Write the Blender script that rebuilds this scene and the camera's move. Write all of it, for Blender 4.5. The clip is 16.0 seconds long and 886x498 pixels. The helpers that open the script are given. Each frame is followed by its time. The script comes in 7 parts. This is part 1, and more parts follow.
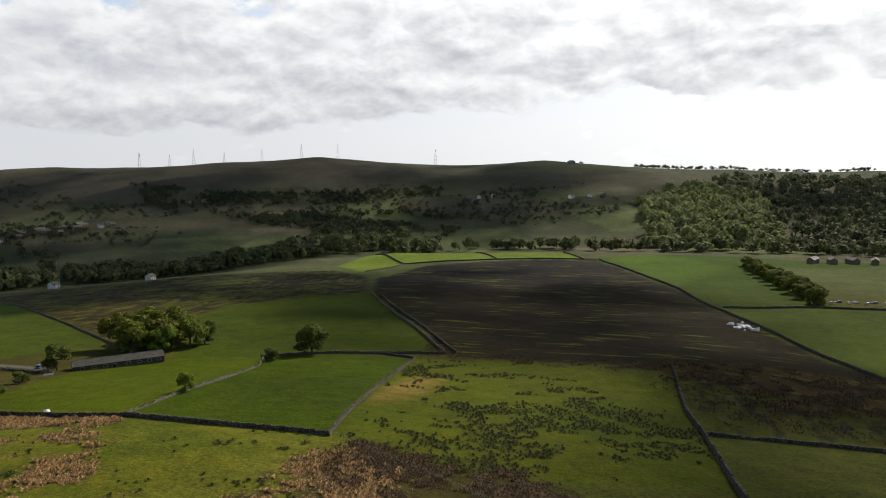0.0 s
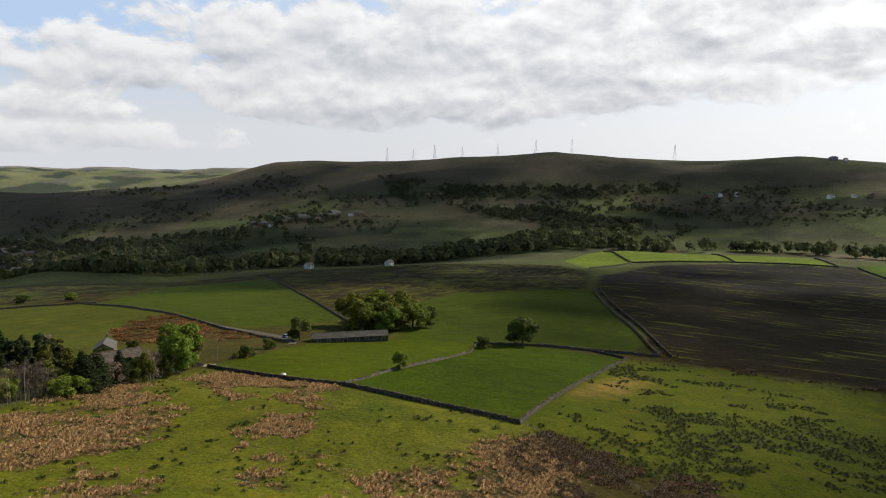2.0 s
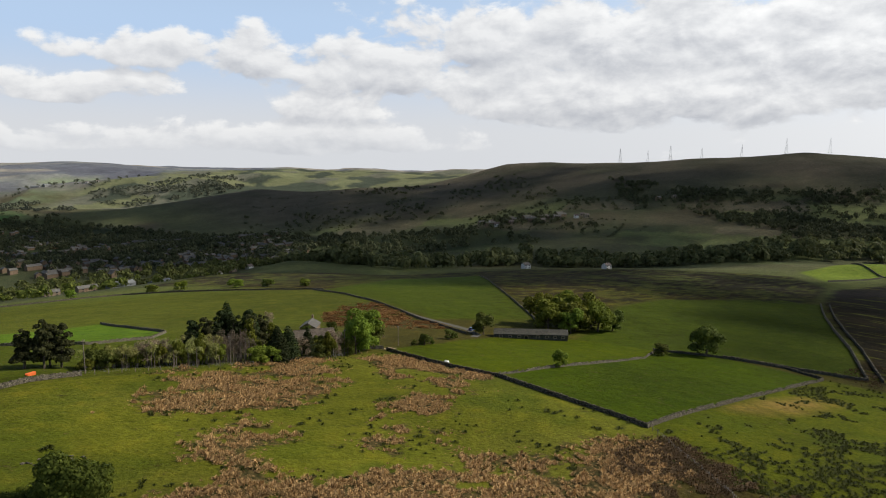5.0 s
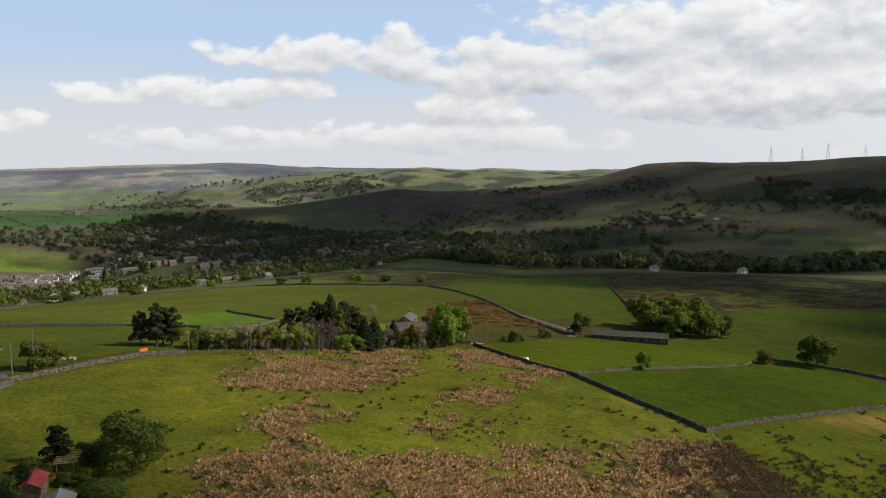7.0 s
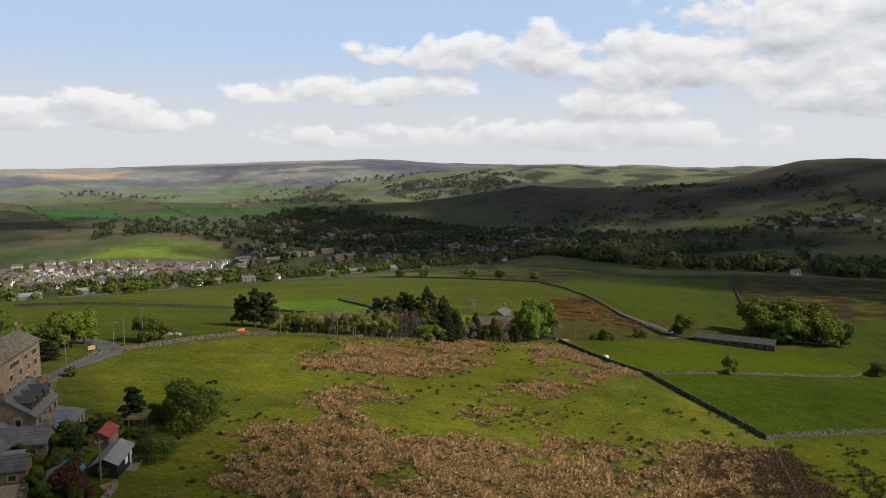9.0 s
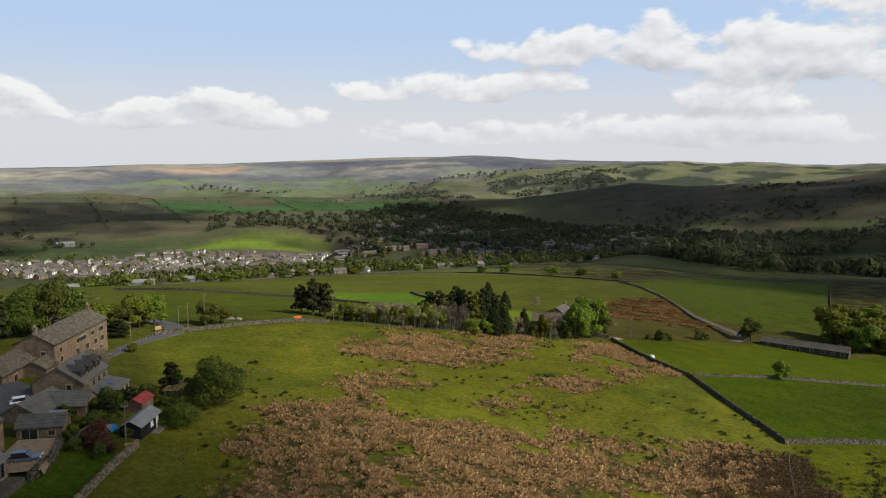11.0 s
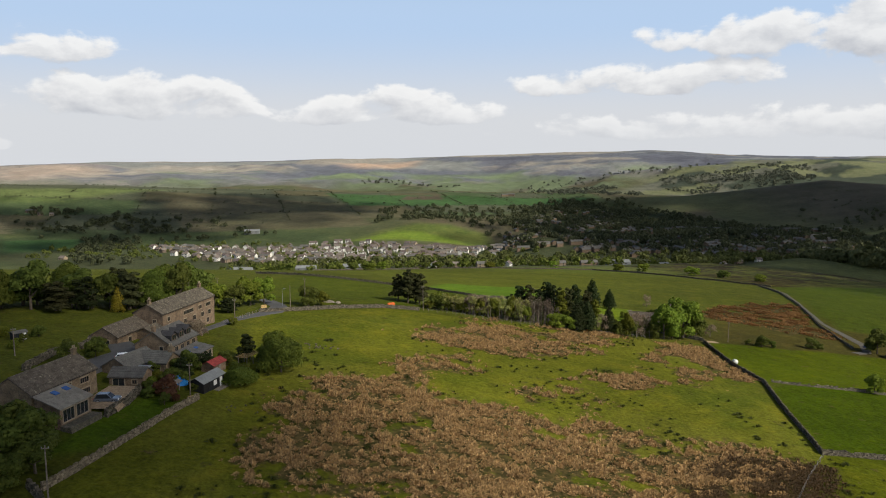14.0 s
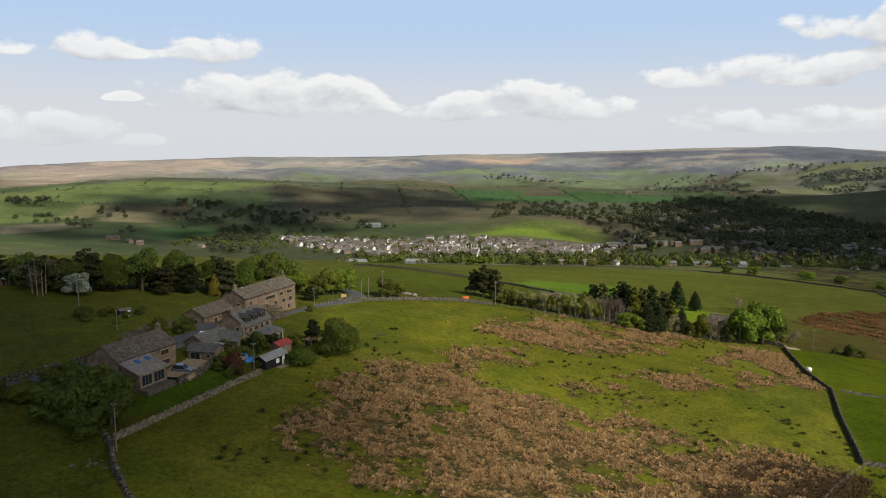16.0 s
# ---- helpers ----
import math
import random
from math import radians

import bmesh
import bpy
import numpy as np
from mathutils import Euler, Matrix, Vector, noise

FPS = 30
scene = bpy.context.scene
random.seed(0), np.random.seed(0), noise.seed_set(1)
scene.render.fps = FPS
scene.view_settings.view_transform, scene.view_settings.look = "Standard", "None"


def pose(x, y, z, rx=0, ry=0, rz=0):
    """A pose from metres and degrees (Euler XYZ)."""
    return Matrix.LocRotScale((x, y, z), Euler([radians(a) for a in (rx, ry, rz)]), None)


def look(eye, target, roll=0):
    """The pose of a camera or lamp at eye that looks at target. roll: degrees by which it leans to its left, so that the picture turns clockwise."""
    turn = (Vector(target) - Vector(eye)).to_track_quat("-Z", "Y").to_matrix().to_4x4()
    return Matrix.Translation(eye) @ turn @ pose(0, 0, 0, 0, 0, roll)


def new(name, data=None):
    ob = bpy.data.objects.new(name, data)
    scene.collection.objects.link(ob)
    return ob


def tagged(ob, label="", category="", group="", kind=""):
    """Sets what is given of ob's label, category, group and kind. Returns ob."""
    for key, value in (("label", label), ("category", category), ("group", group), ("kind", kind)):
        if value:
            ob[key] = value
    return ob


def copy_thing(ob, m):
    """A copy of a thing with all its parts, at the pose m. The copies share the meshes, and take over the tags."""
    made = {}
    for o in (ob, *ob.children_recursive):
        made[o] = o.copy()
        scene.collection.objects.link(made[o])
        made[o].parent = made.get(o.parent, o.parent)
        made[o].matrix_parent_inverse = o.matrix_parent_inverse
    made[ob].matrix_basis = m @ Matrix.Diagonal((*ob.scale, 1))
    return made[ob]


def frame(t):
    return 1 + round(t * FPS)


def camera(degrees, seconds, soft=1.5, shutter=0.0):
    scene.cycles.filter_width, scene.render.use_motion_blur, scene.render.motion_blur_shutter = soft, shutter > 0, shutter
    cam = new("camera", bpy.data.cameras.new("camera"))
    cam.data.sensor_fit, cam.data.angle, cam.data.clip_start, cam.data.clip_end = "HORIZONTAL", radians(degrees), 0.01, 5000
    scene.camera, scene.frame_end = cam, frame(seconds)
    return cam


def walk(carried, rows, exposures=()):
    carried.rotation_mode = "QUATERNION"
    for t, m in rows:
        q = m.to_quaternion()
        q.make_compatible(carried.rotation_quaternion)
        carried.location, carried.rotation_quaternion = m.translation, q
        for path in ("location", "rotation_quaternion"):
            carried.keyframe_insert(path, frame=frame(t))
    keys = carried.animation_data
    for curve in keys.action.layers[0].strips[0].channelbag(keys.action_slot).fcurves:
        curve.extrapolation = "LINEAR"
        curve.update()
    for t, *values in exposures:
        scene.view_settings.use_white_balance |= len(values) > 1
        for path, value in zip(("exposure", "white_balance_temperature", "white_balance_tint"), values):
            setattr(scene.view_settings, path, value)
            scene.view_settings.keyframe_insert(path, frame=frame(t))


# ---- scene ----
# camera: seconds, place, heading east of north, tilt, lean
FLIGHT = [
    (0.0, -63.09, 77.81, 56.34, 73.476, -6.367, -0.280),
    (0.5, -63.15, 76.24, 56.38, 69.610, -6.534, -0.183),
    (1.0, -63.28, 74.56, 56.45, 65.514, -6.629, -0.097),
    (1.5, -63.26, 72.40, 56.56, 60.060, -6.696, 0.014),
    (2.0, -62.98, 69.74, 56.70, 55.213, -6.745, 0.128),
    (2.5, -62.43, 66.67, 56.89, 50.755, -6.757, 0.185),
    (3.0, -61.61, 63.32, 57.10, 47.376, -6.763, 0.194),
    (5.5, -53.51, 42.17, 57.80, 34.017, -6.657, 0.058),
    (6.0, -50.67, 38.42, 57.81, 31.160, -6.644, -0.007),
    (6.5, -47.73, 34.73, 57.84, 28.505, -6.639, -0.063),
    (7.0, -44.53, 31.20, 57.92, 25.775, -6.675, -0.101),
    (7.5, -41.14, 27.85, 57.99, 23.075, -6.722, -0.109),
    (8.0, -37.55, 24.63, 58.05, 20.279, -6.792, -0.091),
    (8.5, -33.85, 21.50, 58.14, 17.552, -6.857, -0.078),
    (9.0, -30.06, 18.45, 58.27, 14.772, -6.942, -0.075),
    (11.5, -9.30, 4.79, 59.40, 4.410, -7.291, 0.004),
    (12.0, -4.68, 2.38, 59.70, 2.188, -7.358, -0.027),
    (12.5, 0.00, 0.00, 60.00, 0.000, -7.428, -0.038),
    (13.0, 4.75, -2.31, 60.33, -2.364, -7.504, -0.031),
    (13.5, 9.56, -4.45, 60.69, -4.740, -7.569, -0.030),
    (14.0, 14.37, -6.38, 61.09, -7.161, -7.644, -0.021),
    (14.5, 19.03, -8.15, 61.53, -9.497, -7.740, -0.017),
    (15.0, 23.80, -9.79, 61.99, -11.986, -7.845, -0.011),
    (15.5, 28.64, -11.42, 62.45, -14.540, -7.933, -0.009),
    (16.0, 33.52, -12.98, 62.88, -17.007, -8.001, -0.000),
]
cam = camera(62.68, 16.0, soft=1.0)
walk(cam, [(t, pose(x, y, z, 90 + tilt, 0, -turn) @ pose(0, 0, 0, 0, 0, lean)) for t, x, y, z, turn, tilt, lean in FLIGHT])

# ---- light: afternoon sun among broken cloud ----
SUN_AZ, SUN_EL = 112.0, 38.0
TO_SUN = Vector((math.sin(radians(SUN_AZ)) * math.cos(radians(SUN_EL)), math.cos(radians(SUN_AZ)) * math.cos(radians(SUN_EL)), math.sin(radians(SUN_EL))))
scene.view_settings.exposure = 0.0
sun = new("sun", bpy.data.lights.new("sun", "SUN"))
sun.data.energy, sun.data.angle, sun.data.color = 5.0, radians(1.6), (1.0, 0.93, 0.79)
sun.matrix_world = look((0, 0, 0), -TO_SUN)

world = bpy.data.worlds.new("sky")
scene.world = world
world.use_nodes = True


class Graph:
    """Short hand for wiring shader nodes."""

    def __init__(self, tree):
        self.tree = tree
        tree.nodes.clear()

    def node(self, kind, inputs=None, **props):
        n = self.tree.nodes.new(kind)
        for k, v in props.items():
            setattr(n, k, v)
        for k, v in (inputs or {}).items():
            self.feed(n.inputs[k], v)
        return n

    def feed(self, socket, v):
        if isinstance(v, bpy.types.NodeSocket):
            self.tree.links.new(v, socket)
        else:
            socket.default_value = v

    def math(self, op, a, b=0.0, c=0.0, clamp=False):
        n = self.node("ShaderNodeMath", {0: a, 1: b, 2: c}, operation=op)
        n.use_clamp = clamp
        return n.outputs[0]

    def vec(self, op, a, b=(0, 0, 0), out=0):
        n = self.node("ShaderNodeVectorMath", {0: a, 1: b}, operation=op)
        return n.outputs[out]

    def noise(self, vector, scale, detail=4.0, rough=0.55, warp=0.0):
        return self.node("ShaderNodeTexNoise", {"Vector": vector, "Scale": scale, "Detail": detail, "Roughness": rough, "Distortion": warp}).outputs["Fac"]

    def band(self, v, lo, hi, a=0.0, b=1.0):
        n = self.node("ShaderNodeMapRange", {0: v, 1: lo, 2: hi, 3: a, 4: b}, interpolation_type="SMOOTHSTEP")
        return n.outputs[0]

    def mix(self, fac, a, b, blend="MIX"):
        n = self.node("ShaderNodeMix", data_type="RGBA", blend_type=blend)
        self.feed(n.inputs[0], fac)
        self.feed(n.inputs[6], a)
        self.feed(n.inputs[7], b)
        return n.outputs[2]


def rgb(r, g, b):
    return (r, g, b, 1.0)


g = Graph(world.node_tree)
way = g.node("ShaderNodeTexCoord").outputs["Generated"]
split = g.node("ShaderNodeSeparateXYZ", {0: way})
clear = g.node("ShaderNodeTexSky", sky_type="NISHITA", sun_disc=False, sun_elevation=radians(SUN_EL), sun_rotation=radians(SUN_AZ), dust_density=1.5, air_density=1.0)
up = g.math("MAXIMUM", split.outputs[2], 0.0)
# cumulus heaps: bearing and height of the base's middle, half width, half height, all in degrees
HEAPS = [(-47, 6.4, 2.2, 1.1), (-41.5, 6.6, 3.5, 1.4), (-34.6, 6.6, 4.4, 1.6), (-40.4, 3.4, 1.3, 0.5), (-47, 0.9, 6.0, 1.7), (-39.6, 0.3, 1.8, 0.7), (-29, 3.2, 8.6, 2.3), (-15.4, 2.6, 4.0, 1.4), (-7.7, 2.9, 6.4, 1.9), (4.5, 4.7, 8.0, 1.5), (12, 5.2, 5.0, 1.7), (14.5, 7.6, 6.0, 2.1),
         (24.5, 7.2, 8.5, 3.2), (29, 4.0, 6.0, 2.2), (34, 6.6, 12.0, 5.0), (50, 5.6, 14.0, 6.2), (67, 6.6, 15.0, 5.4), (79, 8.8, 13.0, 4.0), (95, 8.0, 16.0, 5.0), (118, 8.0, 20.0, 7.0),
         (9, 1.4, 10.0, 1.6), (26, 1.6, 12.0, 2.2)]


def heap_group():
    """How dense the cloud is at a bearing and height: each heap has a flat base, a domed top and a puffy rim."""
    tree = bpy.data.node_groups.new("heaps", "ShaderNodeTree")
    tree.interface.new_socket("At", in_out="INPUT", socket_type="NodeSocketVector")
    tree.interface.new_socket("Dense", in_out="OUTPUT", socket_type="NodeSocketFloat")
    g = Graph(tree)
    at = g.node("NodeGroupInput").outputs[0]
    puffs = g.noise(g.vec("MULTIPLY", at, (0.21, 0.36, 0.0)), 1.0, 8.0, 0.56, 0.15)
    broad = g.noise(g.vec("MULTIPLY", at, (0.055, 0.10, 0.0)), 1.0, 3.0, 0.5)
    dense = None
    for az, el, wide, high in HEAPS:
        n = g.node("ShaderNodeVectorMath", {0: at, 1: (1 / wide, 1 / high, 0), 2: (-az / wide, -el / high, 0)}, operation="MULTIPLY_ADD")
        off = g.vec("MAXIMUM", n.outputs[0], g.vec("MULTIPLY", n.outputs[0], (-1, -2.6, 0)))
        f = g.math("SUBTRACT", 1.0, g.vec("DOT_PRODUCT", off, off, 1))
        dense = f if dense is None else g.node("ShaderNodeMath", {0: dense, 1: f, 2: 0.25}, operation="SMOOTH_MAX").outputs[0]
    dense = g.math("MAXIMUM", g.math("MULTIPLY", dense, 0.5), -0.62)
    dense = g.math("ADD", dense, g.math("MULTIPLY", g.math("SUBTRACT", puffs, 0.5), 2.7))
    dense = g.math("ADD", dense, g.math("MULTIPLY", g.math("SUBTRACT", broad, 0.5), 0.7))
    g.node("NodeGroupOutput", {0: dense})
    return tree


heaps = heap_group()
deg = lambda v: g.math("MULTIPLY", v, 57.2958)
bearing = deg(g.math("ARCTAN2", split.outputs[0], split.outputs[1]))
height = deg(g.math("ARCSINE", split.outputs[2]))
at = g.node("ShaderNodeCombineXYZ", {0: bearing, 1: height, 2: 0.0}).outputs[0]
here = g.node("ShaderNodeGroup", {0: at}, node_tree=heaps).outputs[0]
above = g.node("ShaderNodeGroup", {0: g.vec("ADD", at, (0.35, 0.75, 0.0))}, node_tree=heaps).outputs[0]
sunward = g.vec("DOT_PRODUCT", way, tuple(TO_SUN), 1)
# broken cloud goes on overhead and behind
wide_body = g.noise(g.vec("ADD", way, (0.37, 1.31, 0.55)), 3.4, 7.0, 0.57, 0.1)
high = g.band(height, 13.0, 22.0)
dens = g.math("ADD", g.math("MULTIPLY", here, g.math("SUBTRACT", 1.0, high)), g.math("MULTIPLY", g.math("MULTIPLY_ADD", wide_body, 4.0, -2.55), high))
dens = g.math("ADD", dens, g.band(bearing, 30.0, 52.0, 0.0, 0.42))
cover = g.band(dens, -0.06, 0.27)
thick = g.band(dens, 0.15, 0.95)
side = g.math("MULTIPLY", g.math("SUBTRACT", here, above), 0.8)
glow = g.math("POWER", g.math("MAXIMUM", sunward, 0.0), 3.2)
bright = g.math("MULTIPLY_ADD", side, g.math("MULTIPLY_ADD", glow, -0.5, 1.15), 0.62, clamp=True)
# lit from behind, the thick parts turn grey
bright = g.math("SUBTRACT", bright, g.math("MULTIPLY", thick, g.math("MULTIPLY_ADD", glow, 0.20, 0.19)), clamp=True)
lit = g.mix(bright, rgb(0.49, 0.51, 0.555), rgb(0.91, 0.91, 0.905))
lit = g.mix(g.math("MULTIPLY", glow, 1.1, clamp=True), lit, g.mix(bright, rgb(0.62, 0.63, 0.65), rgb(1.7, 1.7, 1.66)))
blue = g.mix(1.0, clear.outputs[0], rgb(0.08, 0.08, 0.08), "MULTIPLY")
# pale bright air low over the horizon
veil = g.band(up, 0.17, 0.42, 0.97, 0.0)
pale = g.mix(glow, g.mix(g.band(up, 0.035, 0.17), rgb(0.69, 0.71, 0.745), rgb(0.48, 0.635, 0.86)), rgb(1.45, 1.45, 1.42))
blue = g.mix(veil, blue, pale)
shown = g.mix(g.math("MULTIPLY", cover, g.band(up, 0.0, 0.07, 0.3, 0.95)), blue, lit)
back = g.node("ShaderNodeBackground", {"Color": shown, "Strength": 1.0})
g.node("ShaderNodeOutputWorld", {"Surface": back.outputs[0]})

# ---- materials ----
def material(name, colour, scale=1.0, dark=0.6, rough=0.85, bump=0.3, metal=0.0, spec=0.3, per_object=0.0, stain=None, stain_at=(0.5, 0.7), local=False):
    """A surface with two scales of variation, stains and fine relief; scale is the grain's size in 1/metres."""
    m = bpy.data.materials.new(name)
    m.use_nodes = True
    g = Graph(m.node_tree)
    co = g.node("ShaderNodeTexCoord").outputs["Object"] if local else g.node("ShaderNodeNewGeometry").outputs["Position"]
    fine, broad = g.noise(co, scale * 4, 5), g.noise(co, scale * 0.55, 3)
    low = rgb(*(c * dark for c in colour))
    high = rgb(*(min(1, c * (2 - dark) ** 0.6) for c in colour))
    col = g.mix(g.band(g.math("ADD", g.math("MULTIPLY", fine, 0.55), g.math("MULTIPLY", broad, 0.45)), 0.34, 0.66), low, high)
    if stain:
        col = g.mix(g.band(g.noise(co, scale * 1.3, 6, 0.65), *stain_at), col, rgb(*stain))
    if per_object:
        r = g.node("ShaderNodeObjectInfo").outputs["Random"]
        hsv = g.node("ShaderNodeHueSaturation", {"Hue": g.math("ADD", 0.5, g.math("MULTIPLY", g.math("SUBTRACT", r, 0.5), per_object * 0.12)), "Value": g.math("ADD", 1.0, g.math("MULTIPLY", g.math("SUBTRACT", r, 0.5), per_object)), "Color": col})
        col = hsv.outputs[0]
    b = g.node("ShaderNodeBsdfPrincipled", {"Base Color": col, "Roughness": rough, "Metallic": metal, "Specular IOR Level": spec})
    if bump:
        g.feed(b.inputs["Normal"], g.node("ShaderNodeBump", {"Strength": bump, "Distance": 0.25 / scale, "Height": fine}).outputs[0])
    g.node("ShaderNodeOutputMaterial", {"Surface": b.outputs[0]})
    return m


def leaf_material(name, colour, tip, per_object=0.35, passing=0.38, lump=0.35):
    """Foliage: each leaf clump takes its own shade, some light passes through."""
    m = bpy.data.materials.new(name)
    m.use_nodes = True
    g = Graph(m.node_tree)
    geo = g.node("ShaderNodeNewGeometry")
    each = geo.outputs["Random Per Island"]
    broad = g.noise(geo.outputs["Position"], lump, 3)
    col = g.mix(g.math("ADD", g.math("MULTIPLY", each, 0.6), g.math("MULTIPLY", g.math("SUBTRACT", broad, 0.4), 1.0), clamp=True), rgb(*colour), rgb(*tip))
    r = g.node("ShaderNodeObjectInfo").outputs["Random"]
    col = g.node("ShaderNodeHueSaturation", {"Hue": g.math("ADD", 0.5, g.math("MULTIPLY", g.math("SUBTRACT", r, 0.5), per_object * 0.1)), "Value": g.math("ADD", 1.0, g.math("MULTIPLY", g.math("SUBTRACT", r, 0.5), per_object)), "Color": col}).outputs[0]
    d = g.node("ShaderNodeBsdfPrincipled", {"Base Color": col, "Roughness": 0.7, "Specular IOR Level": 0.1})
    t = g.node("ShaderNodeBsdfTranslucent", {"Color": col})
    s = g.node("ShaderNodeMixShader", {0: passing, 1: d.outputs[0], 2: t.outputs[0]})
    g.node("ShaderNodeOutputMaterial", {"Surface": s.outputs[0]})
    return m


def loose_stone(name, dark, light, moss):
    """Rough field stones: each its own shade, with lichen and moss."""
    m = bpy.data.materials.new(name)
    m.use_nodes = True
    g = Graph(m.node_tree)
    geo = g.node("ShaderNodeNewGeometry")
    col = g.mix(g.math("POWER", geo.outputs["Random Per Island"], 1.4), rgb(*dark), rgb(*light))
    grain = g.noise(geo.outputs["Position"], 7.0, 5, 0.65)
    col = g.mix(g.band(grain, 0.3, 0.7), g.mix(1.0, col, rgb(0.55, 0.55, 0.55), "MULTIPLY"), col)
    col = g.mix(g.band(g.noise(geo.outputs["Position"], 0.7, 5, 0.65), 0.52, 0.68, 0.0, 0.7), col, rgb(*moss))
    b = g.node("ShaderNodeBsdfPrincipled", {"Base Color": col, "Roughness": 0.95, "Specular IOR Level": 0.2})
    g.feed(b.inputs["Normal"], g.node("ShaderNodeBump", {"Strength": 0.6, "Distance": 0.06, "Height": grain}).outputs[0])
    g.node("ShaderNodeOutputMaterial", {"Surface": b.outputs[0]})
    return m


FIELD_STONE = loose_stone("field_stone", (0.05, 0.044, 0.033), (0.23, 0.20, 0.15), (0.05, 0.054, 0.026))
DARK_STONE = loose_stone("mossy_field_stone", (0.045, 0.04, 0.03), (0.25, 0.21, 0.155), (0.035, 0.038, 0.018))
BUFF_STONE = loose_stone("buff_field_stone", (0.13, 0.105, 0.07), (0.40, 0.33, 0.23), (0.10, 0.095, 0.055))
STONE = material("gritstone", (0.205, 0.148, 0.095), 1.6, 0.5, 0.9, 0.6, stain=(0.10, 0.085, 0.07), stain_at=(0.52, 0.72), per_object=0.15)
PALE_STONE = material("dressed_stone", (0.31, 0.25, 0.17), 1.4, 0.65, 0.88, 0.4, stain=(0.18, 0.15, 0.11), stain_at=(0.55, 0.8))
WALL_STONE = material("dry_stone", (0.125, 0.107, 0.08), 2.2, 0.4, 0.95, 0.8, stain=(0.06, 0.065, 0.045), stain_at=(0.48, 0.62))
PALE_WALL = material("pale_dry_stone", (0.24, 0.195, 0.135), 2.2, 0.5, 0.95, 0.8, stain=(0.12, 0.105, 0.075), stain_at=(0.5, 0.66))
DARK_WALL = material("dark_dry_stone", (0.085, 0.078, 0.062), 2.2, 0.4, 0.95, 0.8, stain=(0.03, 0.035, 0.02), stain_at=(0.48, 0.62))
SLATE = material("stone_slate", (0.115, 0.094, 0.072), 1.8, 0.42, 0.85, 0.6, stain=(0.33, 0.29, 0.22), stain_at=(0.58, 0.68), per_object=0.25)
ROOF_PALE = material("pale_stone_slate", (0.22, 0.20, 0.165), 1.5, 0.6, 0.85, 0.4, stain=(0.12, 0.11, 0.09), stain_at=(0.55, 0.75))
GREY_SLATE = material("grey_slate", (0.115, 0.11, 0.10), 1.5, 0.6, 0.7, 0.35, stain=(0.18, 0.17, 0.15), stain_at=(0.58, 0.75), per_object=0.2)
DARK_SLATE = material("dark_slate", (0.055, 0.053, 0.055), 1.5, 0.6, 0.8, 0.4)
MOSSY_SLATE = material("mossy_slate", (0.070, 0.066, 0.056), 1.2, 0.55, 0.9, 0.5, stain=(0.10, 0.10, 0.06), stain_at=(0.5, 0.7))
TAR = material("asphalt", (0.078, 0.078, 0.08), 0.8, 0.75, 0.9, 0.2, stain=(0.05, 0.05, 0.05), stain_at=(0.5, 0.8))
GRAVEL = material("gravel", (0.30, 0.22, 0.14), 2.5, 0.6, 0.95, 0.4)
WOOD_GREY = material("weathered_wood", (0.21, 0.18, 0.15), 3.0, 0.55, 0.9, 0.4)
WOOD_BLACK = material("black_boards", (0.018, 0.018, 0.02), 3.0, 0.6, 0.7, 0.3)
FRAME_BROWN = material("brown_window_wood", (0.13, 0.085, 0.055), 3.0, 0.6, 0.7, 0.2)
WOOD_TAN = material("new_wood", (0.42, 0.28, 0.12), 3.0, 0.6, 0.85, 0.3)
RED_ROOF = material("red_felt", (0.27, 0.045, 0.04), 2.0, 0.6, 0.85, 0.3)
FELT = material("grey_felt", (0.21, 0.22, 0.22), 1.2, 0.8, 0.85, 0.15)
WHITE = material("white_paint", (0.72, 0.72, 0.70), 1.0, 0.85, 0.6, 0.1)
RENDER_WHITE = material("pale_render", (0.70, 0.68, 0.64), 0.6, 0.75, 0.85, 0.1, per_object=0.4)
BRICK_BROWN = material("brown_brick", (0.22, 0.175, 0.125), 0.9, 0.6, 0.9, 0.3, per_object=0.3)
TILE_BROWN = material("brown_tile", (0.15, 0.125, 0.11), 0.8, 0.6, 0.85, 0.3, per_object=0.5)
GLASS = material("window_glass", (0.022, 0.026, 0.03), 0.5, 0.8, 0.08, 0.0, spec=0.6)
SKYLIGHT = material("blue_skylight", (0.05, 0.12, 0.34), 0.5, 0.8, 0.12, 0.0, spec=0.6)
TARP = material("blue_cover", (0.02, 0.20, 0.55), 2.0, 0.7, 0.45, 0.4)
STEEL = material("galvanised_steel", (0.33, 0.34, 0.35), 1.0, 0.8, 0.5, 0.0, metal=0.6)
SILVER = material("silver_car_paint", (0.48, 0.51, 0.55), 1.0, 0.95, 0.25, 0.0, metal=0.5, spec=0.5)
CAR_GREY = material("dark_silver_car_paint", (0.20, 0.225, 0.27), 1.0, 0.95, 0.25, 0.0, metal=0.5, spec=0.5)
CAR_WHITE = material("white_car_paint", (0.75, 0.76, 0.77), 1.0, 0.95, 0.3, 0.0, spec=0.5)
CAR_RED = material("red_car_paint", (0.42, 0.02, 0.02), 1.0, 0.95, 0.3, 0.0, spec=0.5)
CAR_BLUE = material("blue_car_paint", (0.05, 0.12, 0.3), 1.0, 0.95, 0.3, 0.0, spec=0.5)
RUBBER = material("rubber", (0.02, 0.02, 0.02), 2.0, 0.8, 0.8, 0.0)
